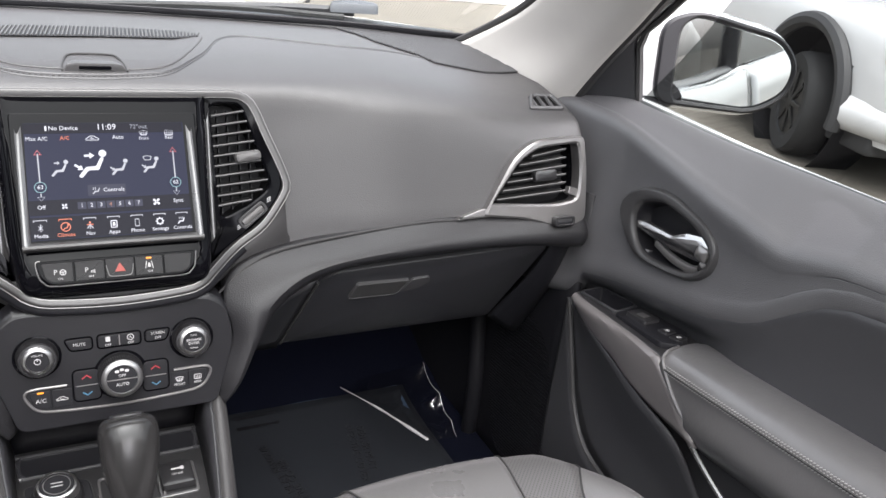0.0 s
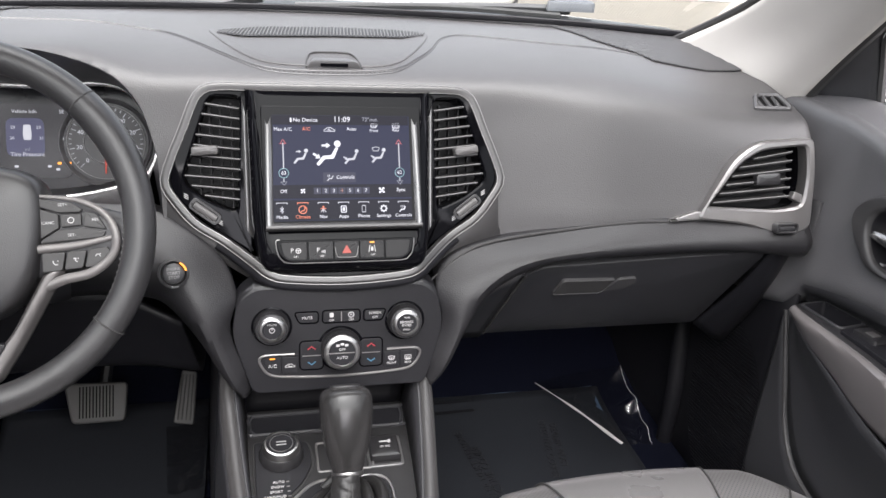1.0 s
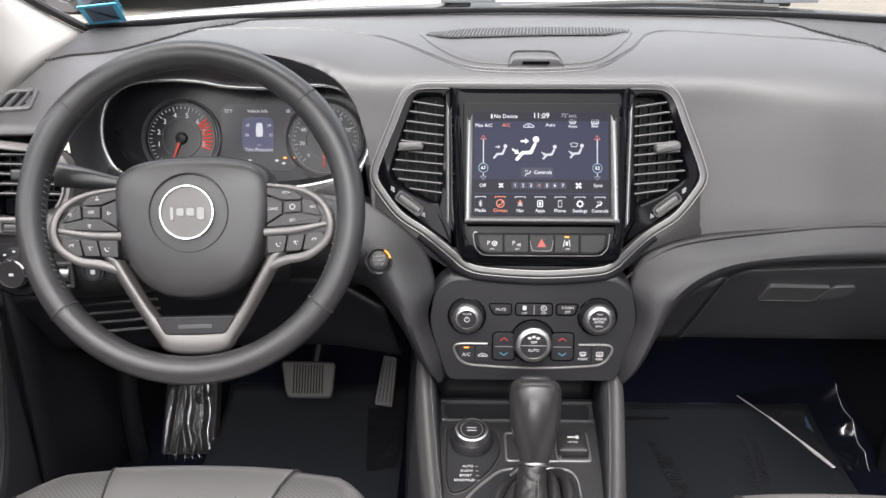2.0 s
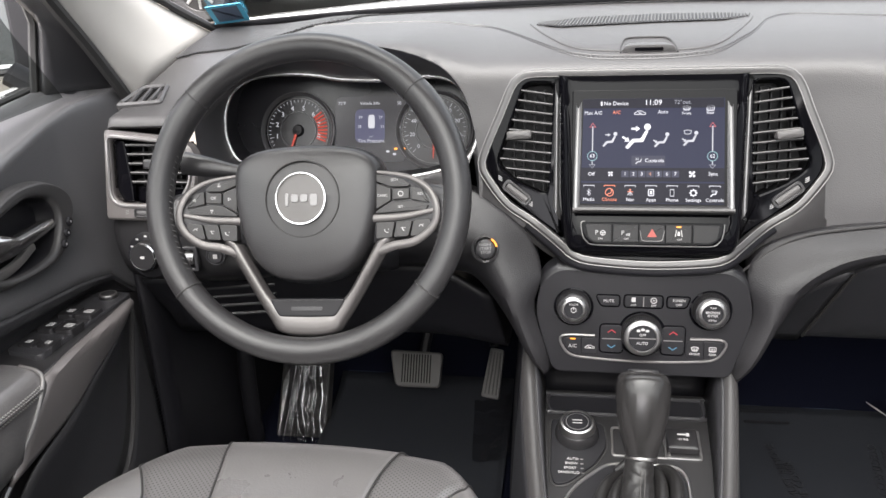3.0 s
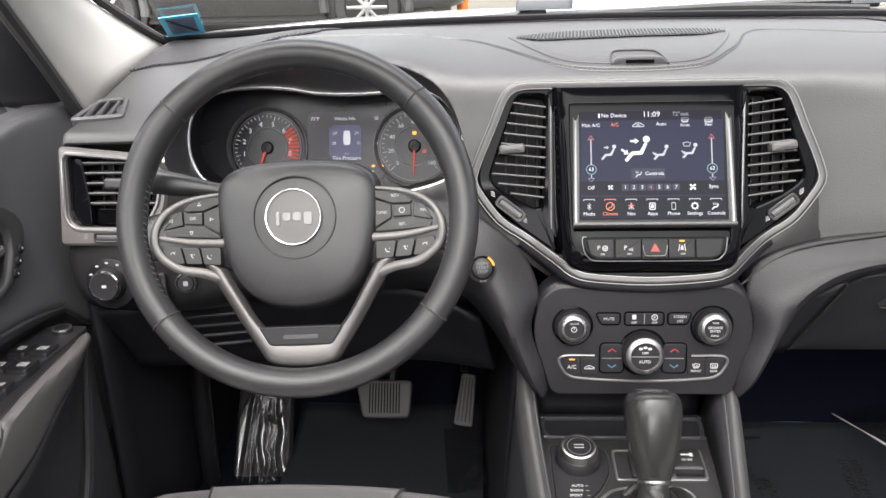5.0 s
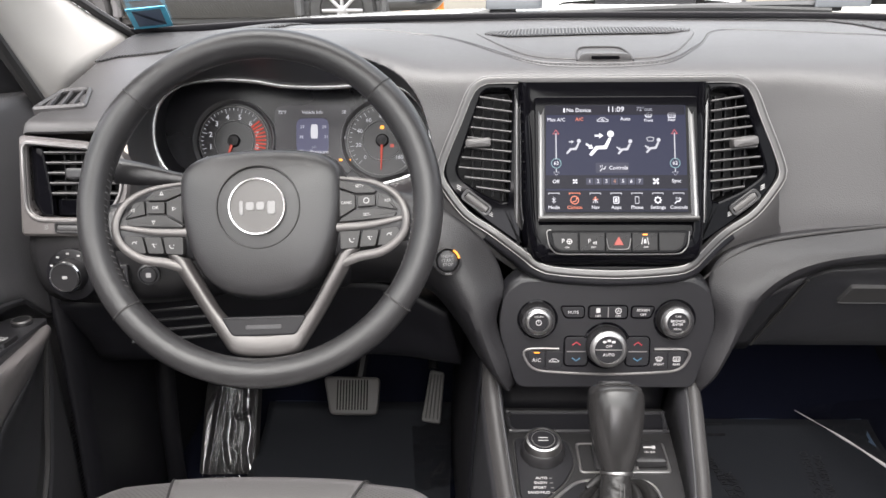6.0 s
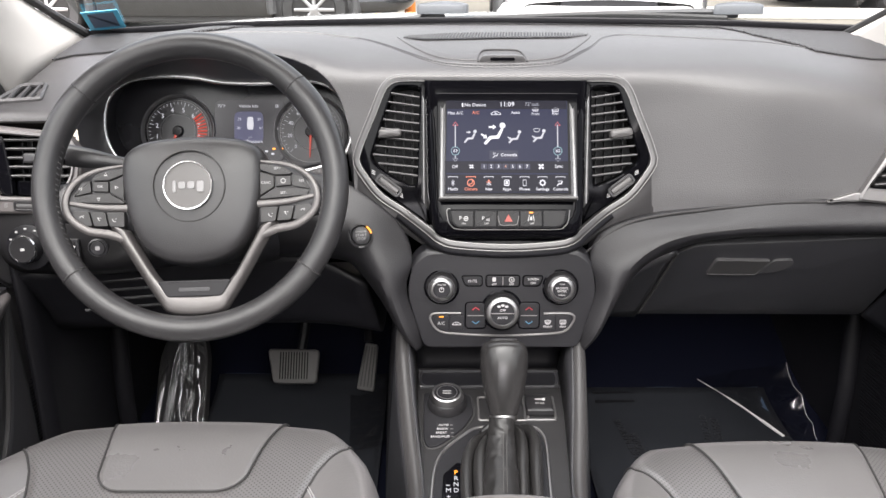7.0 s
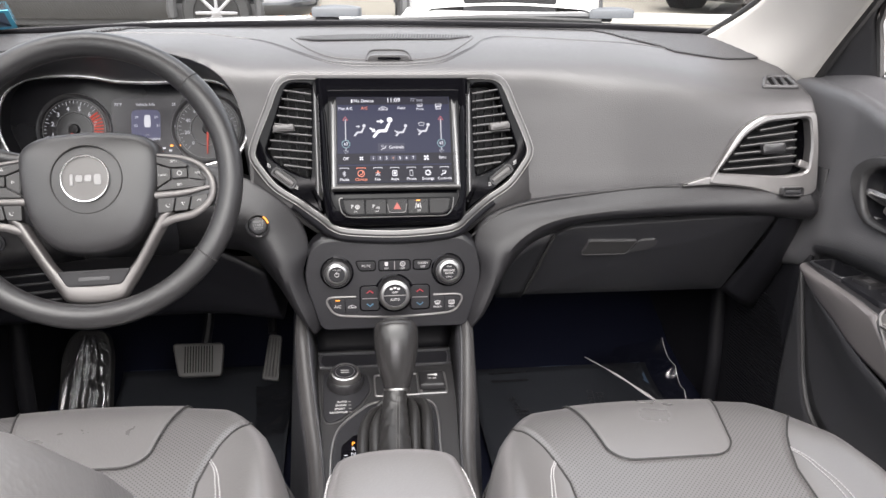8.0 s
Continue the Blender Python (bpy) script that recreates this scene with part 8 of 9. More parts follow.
    part("weatherstrip", tube(np.array(wp) + np.array([s * 0.004, 0, 0.002]), 0.006, 8), RUBBER, ob, "rubber weatherstrip")
    part("outer_skin", loft([[(X(0.800), y, z + 0.004) for y, z in zip(ys[::9], zs[::9])], [(X(0.835), y, z - 0.02) for y, z in zip(ys[::9], zs[::9])], [(X(0.88), y, 0.45) for y in ys[::9]], [(X(0.87), y, 0.0) for y in ys[::9]]], 24, 14), PAINT, ob, "white painted outer skin", solid=0.004)
    part("outer_molding", tube(np.array([(X(0.806), y, z + 0.005) for y, z in zip(ys, zs)]), 0.005, 6), CHROME, ob, "bright window moulding")
    # black sail at the mirror
    sl = [[(X(0.726), 0.190, 0.785), (X(0.765), 0.110, 0.783), (X(0.784), 0.045, 0.787)], [(X(0.724), 0.115, 0.850), (X(0.752), 0.080, 0.850), (X(0.772), 0.044, 0.850)], [(X(0.715), 0.045, 0.910), (X(0.738), 0.040, 0.908), (X(0.758), 0.034, 0.905)], [(X(0.698), -0.04, 0.965), (X(0.718), -0.045, 0.960), (X(0.740), -0.050, 0.955)], [(X(0.640), -0.35, 1.18), (X(0.655), -0.37, 1.18), (X(0.665), -0.385, 1.18)]]
    part("sail", loft([[r[k] for r in sl] for k in range(3)], 30, 8), HARD, ob, "black corner sail and window frame", solid=-0.015 * s)
    part("frame_seal", tube(even([(X(0.787), 0.042, 0.79), (X(0.775), 0.041, 0.850), (X(0.761), 0.030, 0.905), (X(0.742), -0.054, 0.957), (X(0.668), -0.39, 1.18)], 20), 0.006, 6), RUBBER, ob)
    # armrest: switch section, then leather pad
    rws = []
    for y, xi, z in ((-0.004, 0.690, 0.508), (-0.012, 0.668, 0.514), (-0.022, 0.657, 0.517), (-0.06, 0.650, 0.517), (-0.12, 0.647, 0.516), (-0.18, 0.645, 0.514), (-0.25, 0.643, 0.511)):
        rws.append([(X(0.745), y, z + 0.002), (X(0.70), y, z + 0.001), (X(xi + 0.012), y, z), (X(xi + 0.004), y, z - 0.003)])
    v_, f_all = loft(rws, 40, 90)
    v_ = np.array(v_, float)
    if s > 0:
        hole = POCKET
        f_all = [q for q in f_all if not inside(v_[list(q)].mean(0)[0], v_[list(q)].mean(0)[1])]
    part("switch_shelf", (v_, f_all), PANEL, ob, "flat armrest top with switches")
    strip = []
    for y, xi, z, h in ((-0.006, 0.684, 0.508, 0.012), (-0.013, 0.664, 0.513, 0.018), (-0.024, 0.653, 0.515, 0.022), (-0.06, 0.646, 0.515, 0.034), (-0.12, 0.643, 0.514, 0.052), (-0.18, 0.641, 0.512, 0.074), (-0.235, 0.640, 0.509, 0.090)):
        q = y - h * 0.9 if y < -0.2 else y - h * 0.25
        strip.append([(X(xi + 0.014), y, z + 0.0015), (X(xi + 0.004), y, z), (X(xi), y, z - 0.006), (X(xi + 0.002), (y + q) / 2, z - h * 0.5), (X(xi + 0.008), q, z - h)])
    part("silver_strip", loft(strip, 14, 30), STRIP, ob, "satin grey armrest strip", solid=0.004)
    rws = []
    for y, xi, z in ((-0.232, 0.645, 0.515), (-0.24, 0.640, 0.520), (-0.30, 0.637, 0.522), (-0.40, 0.636, 0.522), (-0.55, 0.636, 0.522), (-0.70, 0.638, 0.522)):
        low_y = y - 0.07 if y > -0.26 else y
        rws.append([(X(0.745), y - 0.02, z - 0.005), (X(0.715), y, z + 0.002), (X(0.68), y, z + 0.004), (X(xi + 0.016), y, z), (X(xi + 0.004), y, z - 0.012), (X(xi), y - 0.01, z - 0.03), (X(xi + 0.008), low_y, z - 0.085), (X(xi + 0.05), low_y, z - 0.13)])
    part("arm_pad", loft(rws, 36, 24), ARM_LEATHER, ob, "padded leather armrest")
    part("pad_trim", tube(even([(X(0.672), -0.236, 0.524), (X(0.648), -0.238, 0.519), (X(0.640), -0.246, 0.505), (X(0.640), -0.280, 0.465), (X(0.650), -0.318, 0.432)], 30), 0.0022, 8), SILVER, ob, "bright edge of the leather pad")
    part("pad_seam", tube(even([(X(0.6382), -0.250, 0.5025), (X(0.6335), -0.30, 0.5045), (X(0.6325), -0.45, 0.5045), (X(0.6325), -0.68, 0.5045)], 40), 0.0016, 5), RUBBER, ob, "sewn joint of the armrest")
    for d in (0.0, 0.0042, 0.0085):
        part("stitching", threads(even([(X(0.6385 - d * 0.05), -0.250, 0.507 - d), (X(0.634), -0.30, 0.509 - d), (X(0.633), -0.45, 0.509 - d), (X(0.633), -0.68, 0.509 - d)], 80), 0.0042, 0.00075, slant=0.0016), ARM_THREAD, ob, "rows of grey stitches", kind="stuff")
    # map pocket with bright edge
    pe = even([(X(0.692), 0.030, 0.485), (X(0.690), 0.001, 0.395), (X(0.688), -0.027, 0.314), (X(0.683), -0.072, 0.264), (X(0.676), -0.15, 0.243), (X(0.669), -0.23, 0.232), (X(0.668), -0.60, 0.225)], 50)
    part("pocket_edge", tube(pe, 0.0042, 8), CONSOLE_RAIL, ob, "satin pocket edge")
    inn_ = pe + np.array([s * 0.022, -0.01, 0.012])
    part("pocket_face", loft([pe, (pe + inn_) / 2, inn_], 50, 5), DOOR_LOW, ob, solid=0.003)
    tgt = even([(X(0.684), -0.004, 0.503), (X(0.663), -0.035, 0.492), (X(0.656), -0.075, 0.480), (X(0.655), -0.140, 0.456), (X(0.655), -0.20, 0.432), (X(0.664), -0.27, 0.40), (X(0.690), -0.31, 0.32), (X(0.690), -0.36, 0.25), (X(0.690), -0.60, 0.24)], 50)
    part("pocket_wall", loft([pe + np.array([s * 0.004, -0.004, 0.004]), (pe + tgt) / 2 + np.array([s * 0.012, 0, 0]), tgt], 50, 10), DOOR_LOW, ob, "grey face between pocket and armrest", solid=0.003)
    low2 = pe.copy()
    low2[:, 2] = 0.05
    low2[:, 0] = X(0.700)
    low2[:, 1] += 0.03
    part("pocket_skin", loft([pe, (pe + low2) / 2 + np.array([-s * 0.006, 0, 0]), low2], 50, 10), DOOR_LOW, ob, solid=0.003)
    e2 = even([(X(0.672), -0.262, 0.425), (X(0.676), -0.30, 0.39), (X(0.680), -0.36, 0.35), (X(0.684), -0.46, 0.30)], 24)
    part("pull_edge", tube(e2, 0.0042, 8), GUNMETAL, ob, "satin lower pull edge")
    part("bottle_holder", xf(revolve([(0.0, 0.075), (0.018, 0.072), (0.030, 0.060), (0.036, 0.040), (0.038, 0.0)], 24), pose(X(0.712), -0.215, 0.215)), DARK, ob, "rounded dark bottle holder")
    # door speaker grille
    for k in range(52):
        z = 0.10 + 0.0062 * k
        half_ = 0.105 * math.sqrt(max(0.02, 1 - ((z - 0.24) / 0.175) ** 2))
        yc = 0.135 + 0.05 * (z - 0.25)
        part("grille_rib", tube([(X(0.690), yc + half_, z), (X(0.690), yc - half_, z)], 0.0013, 4), DARK, ob)
    # release handle in its oval
    DM = Matrix(((0, 0, -s, X(0.7035)), (-1, 0, 0, -0.155), (0, 1, 0, 0.657), (0, 0, 0, 1))) @ pose(0, 0, 0.0045, -5)
    ring = lambda d, z: np.c_[inset(oo, d), np.full(64, z)]
    part("handle_bezel", xf(loft([ring(-0.004, -0.012), ring(0.0, 0.002), ring(0.004, 0.004), np.c_[inset(cup_o, -0.006), np.full(64, 0.0045)], np.c_[inset(cup_o, -0.002), np.full(64, 0.0025)], np.c_[cup_o, np.full(64, -0.004)]], 64, 14, cu=True), DM), RAIL, ob, "dark oval handle bezel")
    part("handle_cup", join(xf(loft([np.c_[inset(cup_o, d), np.full(64, z)] for d, z in ((-0.0005, -0.002), (0.001, -0.015), (0.006, -0.028))], 64, 10, cu=True), DM), xf(slab(inset(cup_o, 0.0055), -0.032, -0.027, 0.0004), DM)), DARK, ob, "deep black handle cup")
    lever_o = fillet([(-0.068, -0.001), (-0.050, 0.000), (0.005, -0.003), (0.028, 0.008), (0.058, 0.012), (0.078, 0.004), (0.077, -0.018), (0.058, -0.024), (0.005, -0.024), (-0.045, -0.017), (-0.068, -0.013)], 0.005, 4)
    part("release_handle", xf(slab(lever_o, -0.012, 0.000, 0.005, 0.004), DM), HANDLE, ob, "chrome release handle")
    part("handle_base", xf(tube(even([(-0.030, -0.026, -0.014), (0.010, -0.036, -0.010), (0.050, -0.038, -0.008), (0.072, -0.028, -0.008)], 20), [0.0068] * 20, 8, flatten=0.7, up=(0, 0, 1)), DM), SILVER, ob, "bright lower handle arm")
    part("lock_button", xf(slab(rrect(0.022, 0.020, 0.006), -0.008, 0.004, 0.003, 0.002), DM @ pose(0.066, -0.010, 0, 0, 0, -10)), SILVER, ob, "silver lock button")
    part("mark", xf(slab(rrect(0.004, 0.004, 0.001, 1), -0.002, 0.0015, 0.0002), DM @ pose(0.040, -0.006, 0)), RED_MARK, ob)
    if s < 0:
        for x, y in ((-0.085, -0.013), (-0.075, -0.025), (-0.065, -0.037)):
            part("memory_button", xf(revolve([(0.0, 0.0078), (0.0045, 0.0076), (0.0058, 0.0064), (0.0062, 0.002)], 20), DM @ pose(x, y, 0)), DARK, ob, "small round seat memory button")
            part("mark", xf(slab(rrect(0.0026, 0.0030, 0.0004, 1), 0.007, 0.0082, 0.0001), DM @ pose(x, y, 0)), GREY_MARK, ob)
    part("pivot", xf(revolve([(0, 0.014), (0.008, 0.013), (0.010, 0.004)], 16), DM @ pose(0.070, -0.028, -0.014)), CHROME, ob)
    return ob, X


dr, XR = door(1, 0.0, "door_passenger", "black passenger door trim with leather armrest and chrome handle")
dl, XL = door(-1, 0.040, "door_driver", "black driver's door trim with window switches and leather armrest")


def shelf_plate(parent, X, pts, z0, z1, material, nm, label="", r=0.006):
    o = fillet([(X(x), y) for x, y in pts], r, 4)
    return part(nm, xf(slab(o, z0, z1, 0.001), pose(0, 0, 0)), material, parent, label)


shelf_plate(dr, XR, [(0.665, -0.110), (0.718, -0.103), (0.722, -0.205), (0.682, -0.228), (0.660, -0.213)], 0.513, 0.5212, DARK, "switch_plate", "black window switch plate", 0.008)
part("pocket_rim", frame_plate(inset(POCKET, -0.005), POCKET, 0.513, 0.5208, 0.001), HARD, dr)
part("grab_pocket", join(loft([np.c_[inset(POCKET, d), np.full(len(POCKET), z)] for d, z in ((0.0, 0.5205), (0.001, 0.505), (0.004, 0.482))], len(POCKET), 8, cu=True), slab(inset(POCKET, 0.0038), 0.478, 0.4825, 0.0004)), DARK, dr, "deep black grab pocket")
shelf_plate(dr, XR, [(0.676, -0.122), (0.706, -0.120), (0.708, -0.160), (0.678, -0.162)], 0.516, 0.5265, PANEL, "window_switch", "black window switch", 0.004)
shelf_plate(dr, XR, [(0.684, -0.134), (0.698, -0.133), (0.699, -0.149), (0.685, -0.150)], 0.520, 0.5272, SILVER, "mark", "", 0.002)
for y in (-0.182, -0.205):
    shelf_plate(dr, XR, [(0.682, y), (0.704, y), (0.704, y - 0.016), (0.684, y - 0.016)], 0.516, 0.5240, PANEL, "lock_switch", "", 0.003)
    shelf_plate(dr, XR, [(0.690, y - 0.005), (0.697, y - 0.005), (0.697, y - 0.011), (0.690, y - 0.011)], 0.520, 0.5246, GREY_MARK, "mark", "", 0.001)
shelf_plate(dl, XL, [(0.660, -0.012), (0.712, -0.010), (0.722, -0.195), (0.668, -0.205)], 0.513, 0.5212, HARD, "switch_plate", "black window switch plate", 0.01)
part("mirror_knob", xf(revolve([(0.013, 0), (0.0125, 0.004), (0.010, 0.006), (0, 0.0055)], 24), pose(XL(0.685), -0.030, 0.521)), PANEL, dl, "round mirror knob")
part("knob_ring", xf(revolve([(0.0125, 0.003), (0.0115, 0.0062), (0.0095, 0.0062)], 24), pose(XL(0.685), -0.030, 0.521)), SILVER, dl)
for y in (-0.075, -0.118):
    for x0, x1, mt in ((0.664, 0.688, SILVER), (0.691, 0.712, PANEL)):
        shelf_plate(dl, XL, [(x0, y), (x1, y), (x1 + 0.001, y - 0.030), (x0 + 0.001, y - 0.030)], 0.516, 0.5270, PANEL, "window_switch", "window switch", 0.004)
        shelf_plate(dl, XL, [(x0 + 0.006, y - 0.010), (x1 - 0.006, y - 0.010), (x1 - 0.006, y - 0.020), (x0 + 0.006, y - 0.020)], 0.523, 0.5277, GREY_MARK, "mark", "", 0.001)
for x0 in (0.666, 0.692):
    shelf_plate(dl, XL, [(x0, -0.165), (x0 + 0.022, -0.164), (x0 + 0.022, -0.185), (x0, -0.187)], 0.516, 0.5240, PANEL, "lock_switch", "", 0.003)
    shelf_plate(dl, XL, [(x0 + 0.007, -0.171), (x0 + 0.015, -0.171), (x0 + 0.015, -0.179), (x0 + 0.007, -0.179)], 0.520, 0.5246, GREY_MARK, "mark", "", 0.001)


# ---------------------------------------------------------------- outer side of this car
for s, nm in ((1, "right"), (-1, "left")):
    o = 0.0 if s > 0 else 0.03
    yy = np.linspace(-0.70, -2.6, 12)
    wall("body_rear_" + nm, loft([[(s * (0.800 + o), y, 0.742 + 0.05 * (y + 0.70)) for y in yy], [(s * (0.845 + o), y, 0.70 + 0.07 * (y + 0.7)) for y in yy], [(s * (0.885 + o), y, 0.42) for y in yy], [(s * (0.87 + o), y, -0.12) for y in yy]], 24, 12), PAINT, "white painted rear door and wing", solid=0.004)
    g = wall("window_rear_" + nm, loft([[(s * 0.79, -0.72, 0.74), (s * 0.79, -1.4, 0.70), (s * 0.77, -2.1, 0.66)], [(s * 0.73, -0.74, 0.95), (s * 0.73, -1.4, 0.92), (s * 0.71, -2.05, 0.86)], [(s * 0.65, -0.76, 1.18), (s * 0.645, -1.4, 1.12), (s * 0.61, -1.98, 1.02)]], 10, 8), GLASS, "clear rear side window glass", "window")
    g.visible_shadow = False
    # door mirror
    m_ = thing("door_mirror", (s * 0.86, 0.0, 0.79), "white door mirror with black rear edge and folded-out housing", "door mirror", "door mirrors")
    c = (0.926, 0.012, 0.866) if s > 0 else (-0.992, 0.100, 0.875)
    M = Matrix.Translation(c) @ pose(0, 0, 0, 90, 0, 0) @ pose(0, 0, 0, 0, -24 * s, 0) if s > 0 else Matrix.Translation(c) @ pose(0, 0, 0, 90, 0, 0) @ pose(0, 0, 0, 0, 30, 0)
    o_ = fillet([(-0.112, -0.066), (0.06, -0.075), (0.112, -0.040), (0.120, 0.010), (0.085, 0.052), (-0.06, 0.082), (-0.115, 0.062)] if s > 0 else [(0.112, -0.066), (-0.06, -0.075), (-0.112, -0.040), (-0.120, 0.010), (-0.085, 0.052), (0.06, 0.082), (0.115, 0.062)][::-1], 0.03, 5)
    ov = even(np.c_[o_, np.zeros(len(o_))], 64, True)[:, :2]
    part("shell", xf(loft([np.c_[ov * 0.98, np.full(64, -0.002)], np.c_[ov * 1.10, np.full(64, -0.03)], np.c_[ov * 1.16, np.full(64, -0.075)], np.c_[ov * 0.98, np.full(64, -0.125)], np.c_[ov * 0.45, np.full(64, -0.150)], np.c_[ov * 0.02, np.full(64, -0.154)]], 64, 24, cu=True), M), PAINT, m_, "white painted mirror shell")
    iv = inset(ov, 0.008)
    iv[:, 0] = np.where(iv[:, 0] * s < -0.05, iv[:, 0] + s * 0.020 * (-iv[:, 0] * s - 0.05) / 0.05, iv[:, 0])
    part("surround", xf(frame_plate(ov, iv, -0.030, 0.006, 0.004), M), DARK, m_, "black mirror surround")
    part("backing", xf(slab(inset(ov, 0.008), -0.032, -0.024, 0.001), M), DARK, m_)
    mm = bpy.data.materials.new("mirror_silver")
    mm.use_nodes = True
    b_ = mm.node_tree.nodes["Principled BSDF"]
    b_.inputs["Base Color"].default_value = (0.86, 0.88, 0.87, 1)
    b_.inputs["Metallic"].default_value, b_.inputs["Roughness"].default_value = 1.0, 0.02
    part("mirror_glass", xf(slab(inset(ov, 0.0095), -0.004, -0.001, 0.0005), M @ (pose(0, 0, -0.007, 3.0, -6.0, 0) if s > 0 else pose(0, 0, -0.004, 2.0, 1.2, 0))), mm, m_, "mirror glass")
    part("foot", tube(even([(s * 0.80, 0.085, 0.772), (s * 0.835, 0.080, 0.790), (s * 0.875, 0.065, 0.818)], 10), [0.030] * 10, 10, flatten=0.6, up=(0, 0, 1)), DARK, m_, "black mirror foot")

# bonnet, cowl and wipers
hood = thing("car_bonnet", (0, 1.1, 0.5), "white painted bonnet with black plastic cowl", "car bonnet")
part("panel", loft([[(-0.78, 0.70, 0.850), (-0.38, 0.80, 0.872), (0, 0.845, 0.879), (0.38, 0.80, 0.872), (0.78, 0.70, 0.850)], [(-0.80, 1.1, 0.832), (-0.38, 1.2, 0.864), (0, 1.22, 0.872), (0.38, 1.2, 0.864), (0.80, 1.1, 0.832)], [(-0.74, 1.6, 0.70), (-0.35, 1.72, 0.76), (0, 1.75, 0.77), (0.35, 1.72, 0.76), (0.74, 1.6, 0.70)]], 24, 12), PAINT, hood, "white bonnet skin", solid=0.01)
part("cowl", loft([[(-0.70, 0.44, 0.842), (-0.40, 0.545, 0.856), (0, 0.60, 0.862), (0.40, 0.545, 0.856), (0.70, 0.44, 0.842)], [(-0.72, 0.57, 0.840), (-0.40, 0.66, 0.862), (0, 0.71, 0.880), (0.40, 0.66, 0.878), (0.72, 0.57, 0.862)], [(-0.76, 0.69, 0.835), (-0.38, 0.79, 0.862), (0, 0.835, 0.872), (0.38, 0.79, 0.866), (0.76, 0.69, 0.845)]], 30, 12), HARD, hood, "black plastic cowl", solid=0.01)
WIPER = mat("wiper_grey", (0.075, 0.080, 0.088), 0.5, grain=0.2)
for x0, x1, y0, y1 in ((-0.078, -0.62, 0.555, 0.50), (0.53, -0.02, 0.555, 0.58)):
    dz = -0.018 if x0 < 0 else 0.0
    w = thing("wiper", (x0, y0, 0.85), "grey-black windscreen wiper resting on the cowl", "wiper", "wipers")
    part("arm", tube(even([(x0, y0 + 0.085, 0.884), (x0 - 0.10, y0 + 0.075, 0.886 + dz), (x1 * 0.5 + x0 * 0.5, (y0 + y1) / 2 + 0.04, 0.884 + dz), (x1, y1 + 0.03, 0.876 + dz)], 24), np.linspace(0.010, 0.004, 24), 6), HARD, w)
    part("blade", tube(even([(x0 - 0.04, y0 + 0.03, 0.876 + dz), ((x0 + x1) / 2, (y0 + y1) / 2 + 0.03, 0.882 + dz), (x1, y1 + 0.02, 0.872 + dz)], 24), 0.006, 6), RUBBER, w)
    part("pivot_cap", xf(slab(fillet([(-0.060, -0.016), (0.045, -0.018), (0.052, 0.012), (-0.040, 0.018)], 0.010), 0, 0.020, 0.006, 0.004), flat(x0, y0 + 0.075, 0.884, 4)), WIPER, w, "grey wiper pivot cap")

# blue-taped sticker on the glass
stk = thing("windscreen_sticker", (-0.658, 0.335, 0.87), "small dark sticker taped to the glass with blue tape", "sticker")
TAPE = mat("blue_tape", (0.08, 0.42, 0.62), 0.5)
ST = Matrix(((0.9688, 0.1674, 0.1827, -0.67), (0.2295, -0.8843, -0.4066, 0.3578), (0.0935, 0.4359, -0.8951, 0.8758), (0, 0, 0, 1)))
o_ = fillet([(-0.0294, -0.0360), (0.0294, -0.0360), (0.0294, 0.0360), (-0.0294, 0.0360)], 0.002, 2)
part("tape", xf(frame_plate(o_, inset(o_, 0.008), -0.0008, 0.0004, 0.0002), ST), TAPE, stk, "strips of blue tape")
part("label", xf(slab(inset(o_, 0.007), -0.001, 0.0, 0.0002), ST), mat("sticker_grey_blue", (0.10, 0.13, 0.19), 0.5), stk)
part("tape_tail", xf(slab(rrect(0.010, 0.020, 0.001), -0.0006, 0.0004, 0.0002), ST @ pose(-0.026, -0.042, 0, 0, 0, 12)), TAPE, stk)

# ---------------------------------------------------------------- outside: the level world
BASE = Matrix()
GROUND = -0.34
GRAVEL = mat("tan_asphalt", (0.118, 0.106, 0.087), 0.9, grain=1.0, scale=60, var=0.25)
gx = np.linspace(-1, 1, 60)
gg = np.sign(gx) * np.abs(gx) ** 3 * 900
P = np.array([[(x, y, GROUND) for y in gg] for x in gg])
wall("ground", grid(P), GRAVEL, "worn tan asphalt parking lot", "ground")

TYRE = mat("tyre_rubber", (0.016, 0.016, 0.016), 0.8, grain=0.6, scale=80)
RIM = mat("alloy_rim", (0.35, 0.35, 0.36), 0.35, metal=0.9)
BLACKRIM = mat("black_rim", (0.012, 0.012, 0.012), 0.35, metal=0.3)
BLACKCAR = mat("black_car_paint", (0.020, 0.021, 0.022), 0.15, coat=0.8)
TINT = mat("tinted_glass", (0.015, 0.017, 0.018), 0.05, coat=0.5)
FLARE = mat("grey_flare_plastic", (0.035, 0.035, 0.036), 0.6)
LAMP = mat("clear_lamp", (0.55, 0.55, 0.55), 0.1, coat=0.8)
ORANGE = mat("orange_lamp", (0.75, 0.22, 0.03), 0.25)


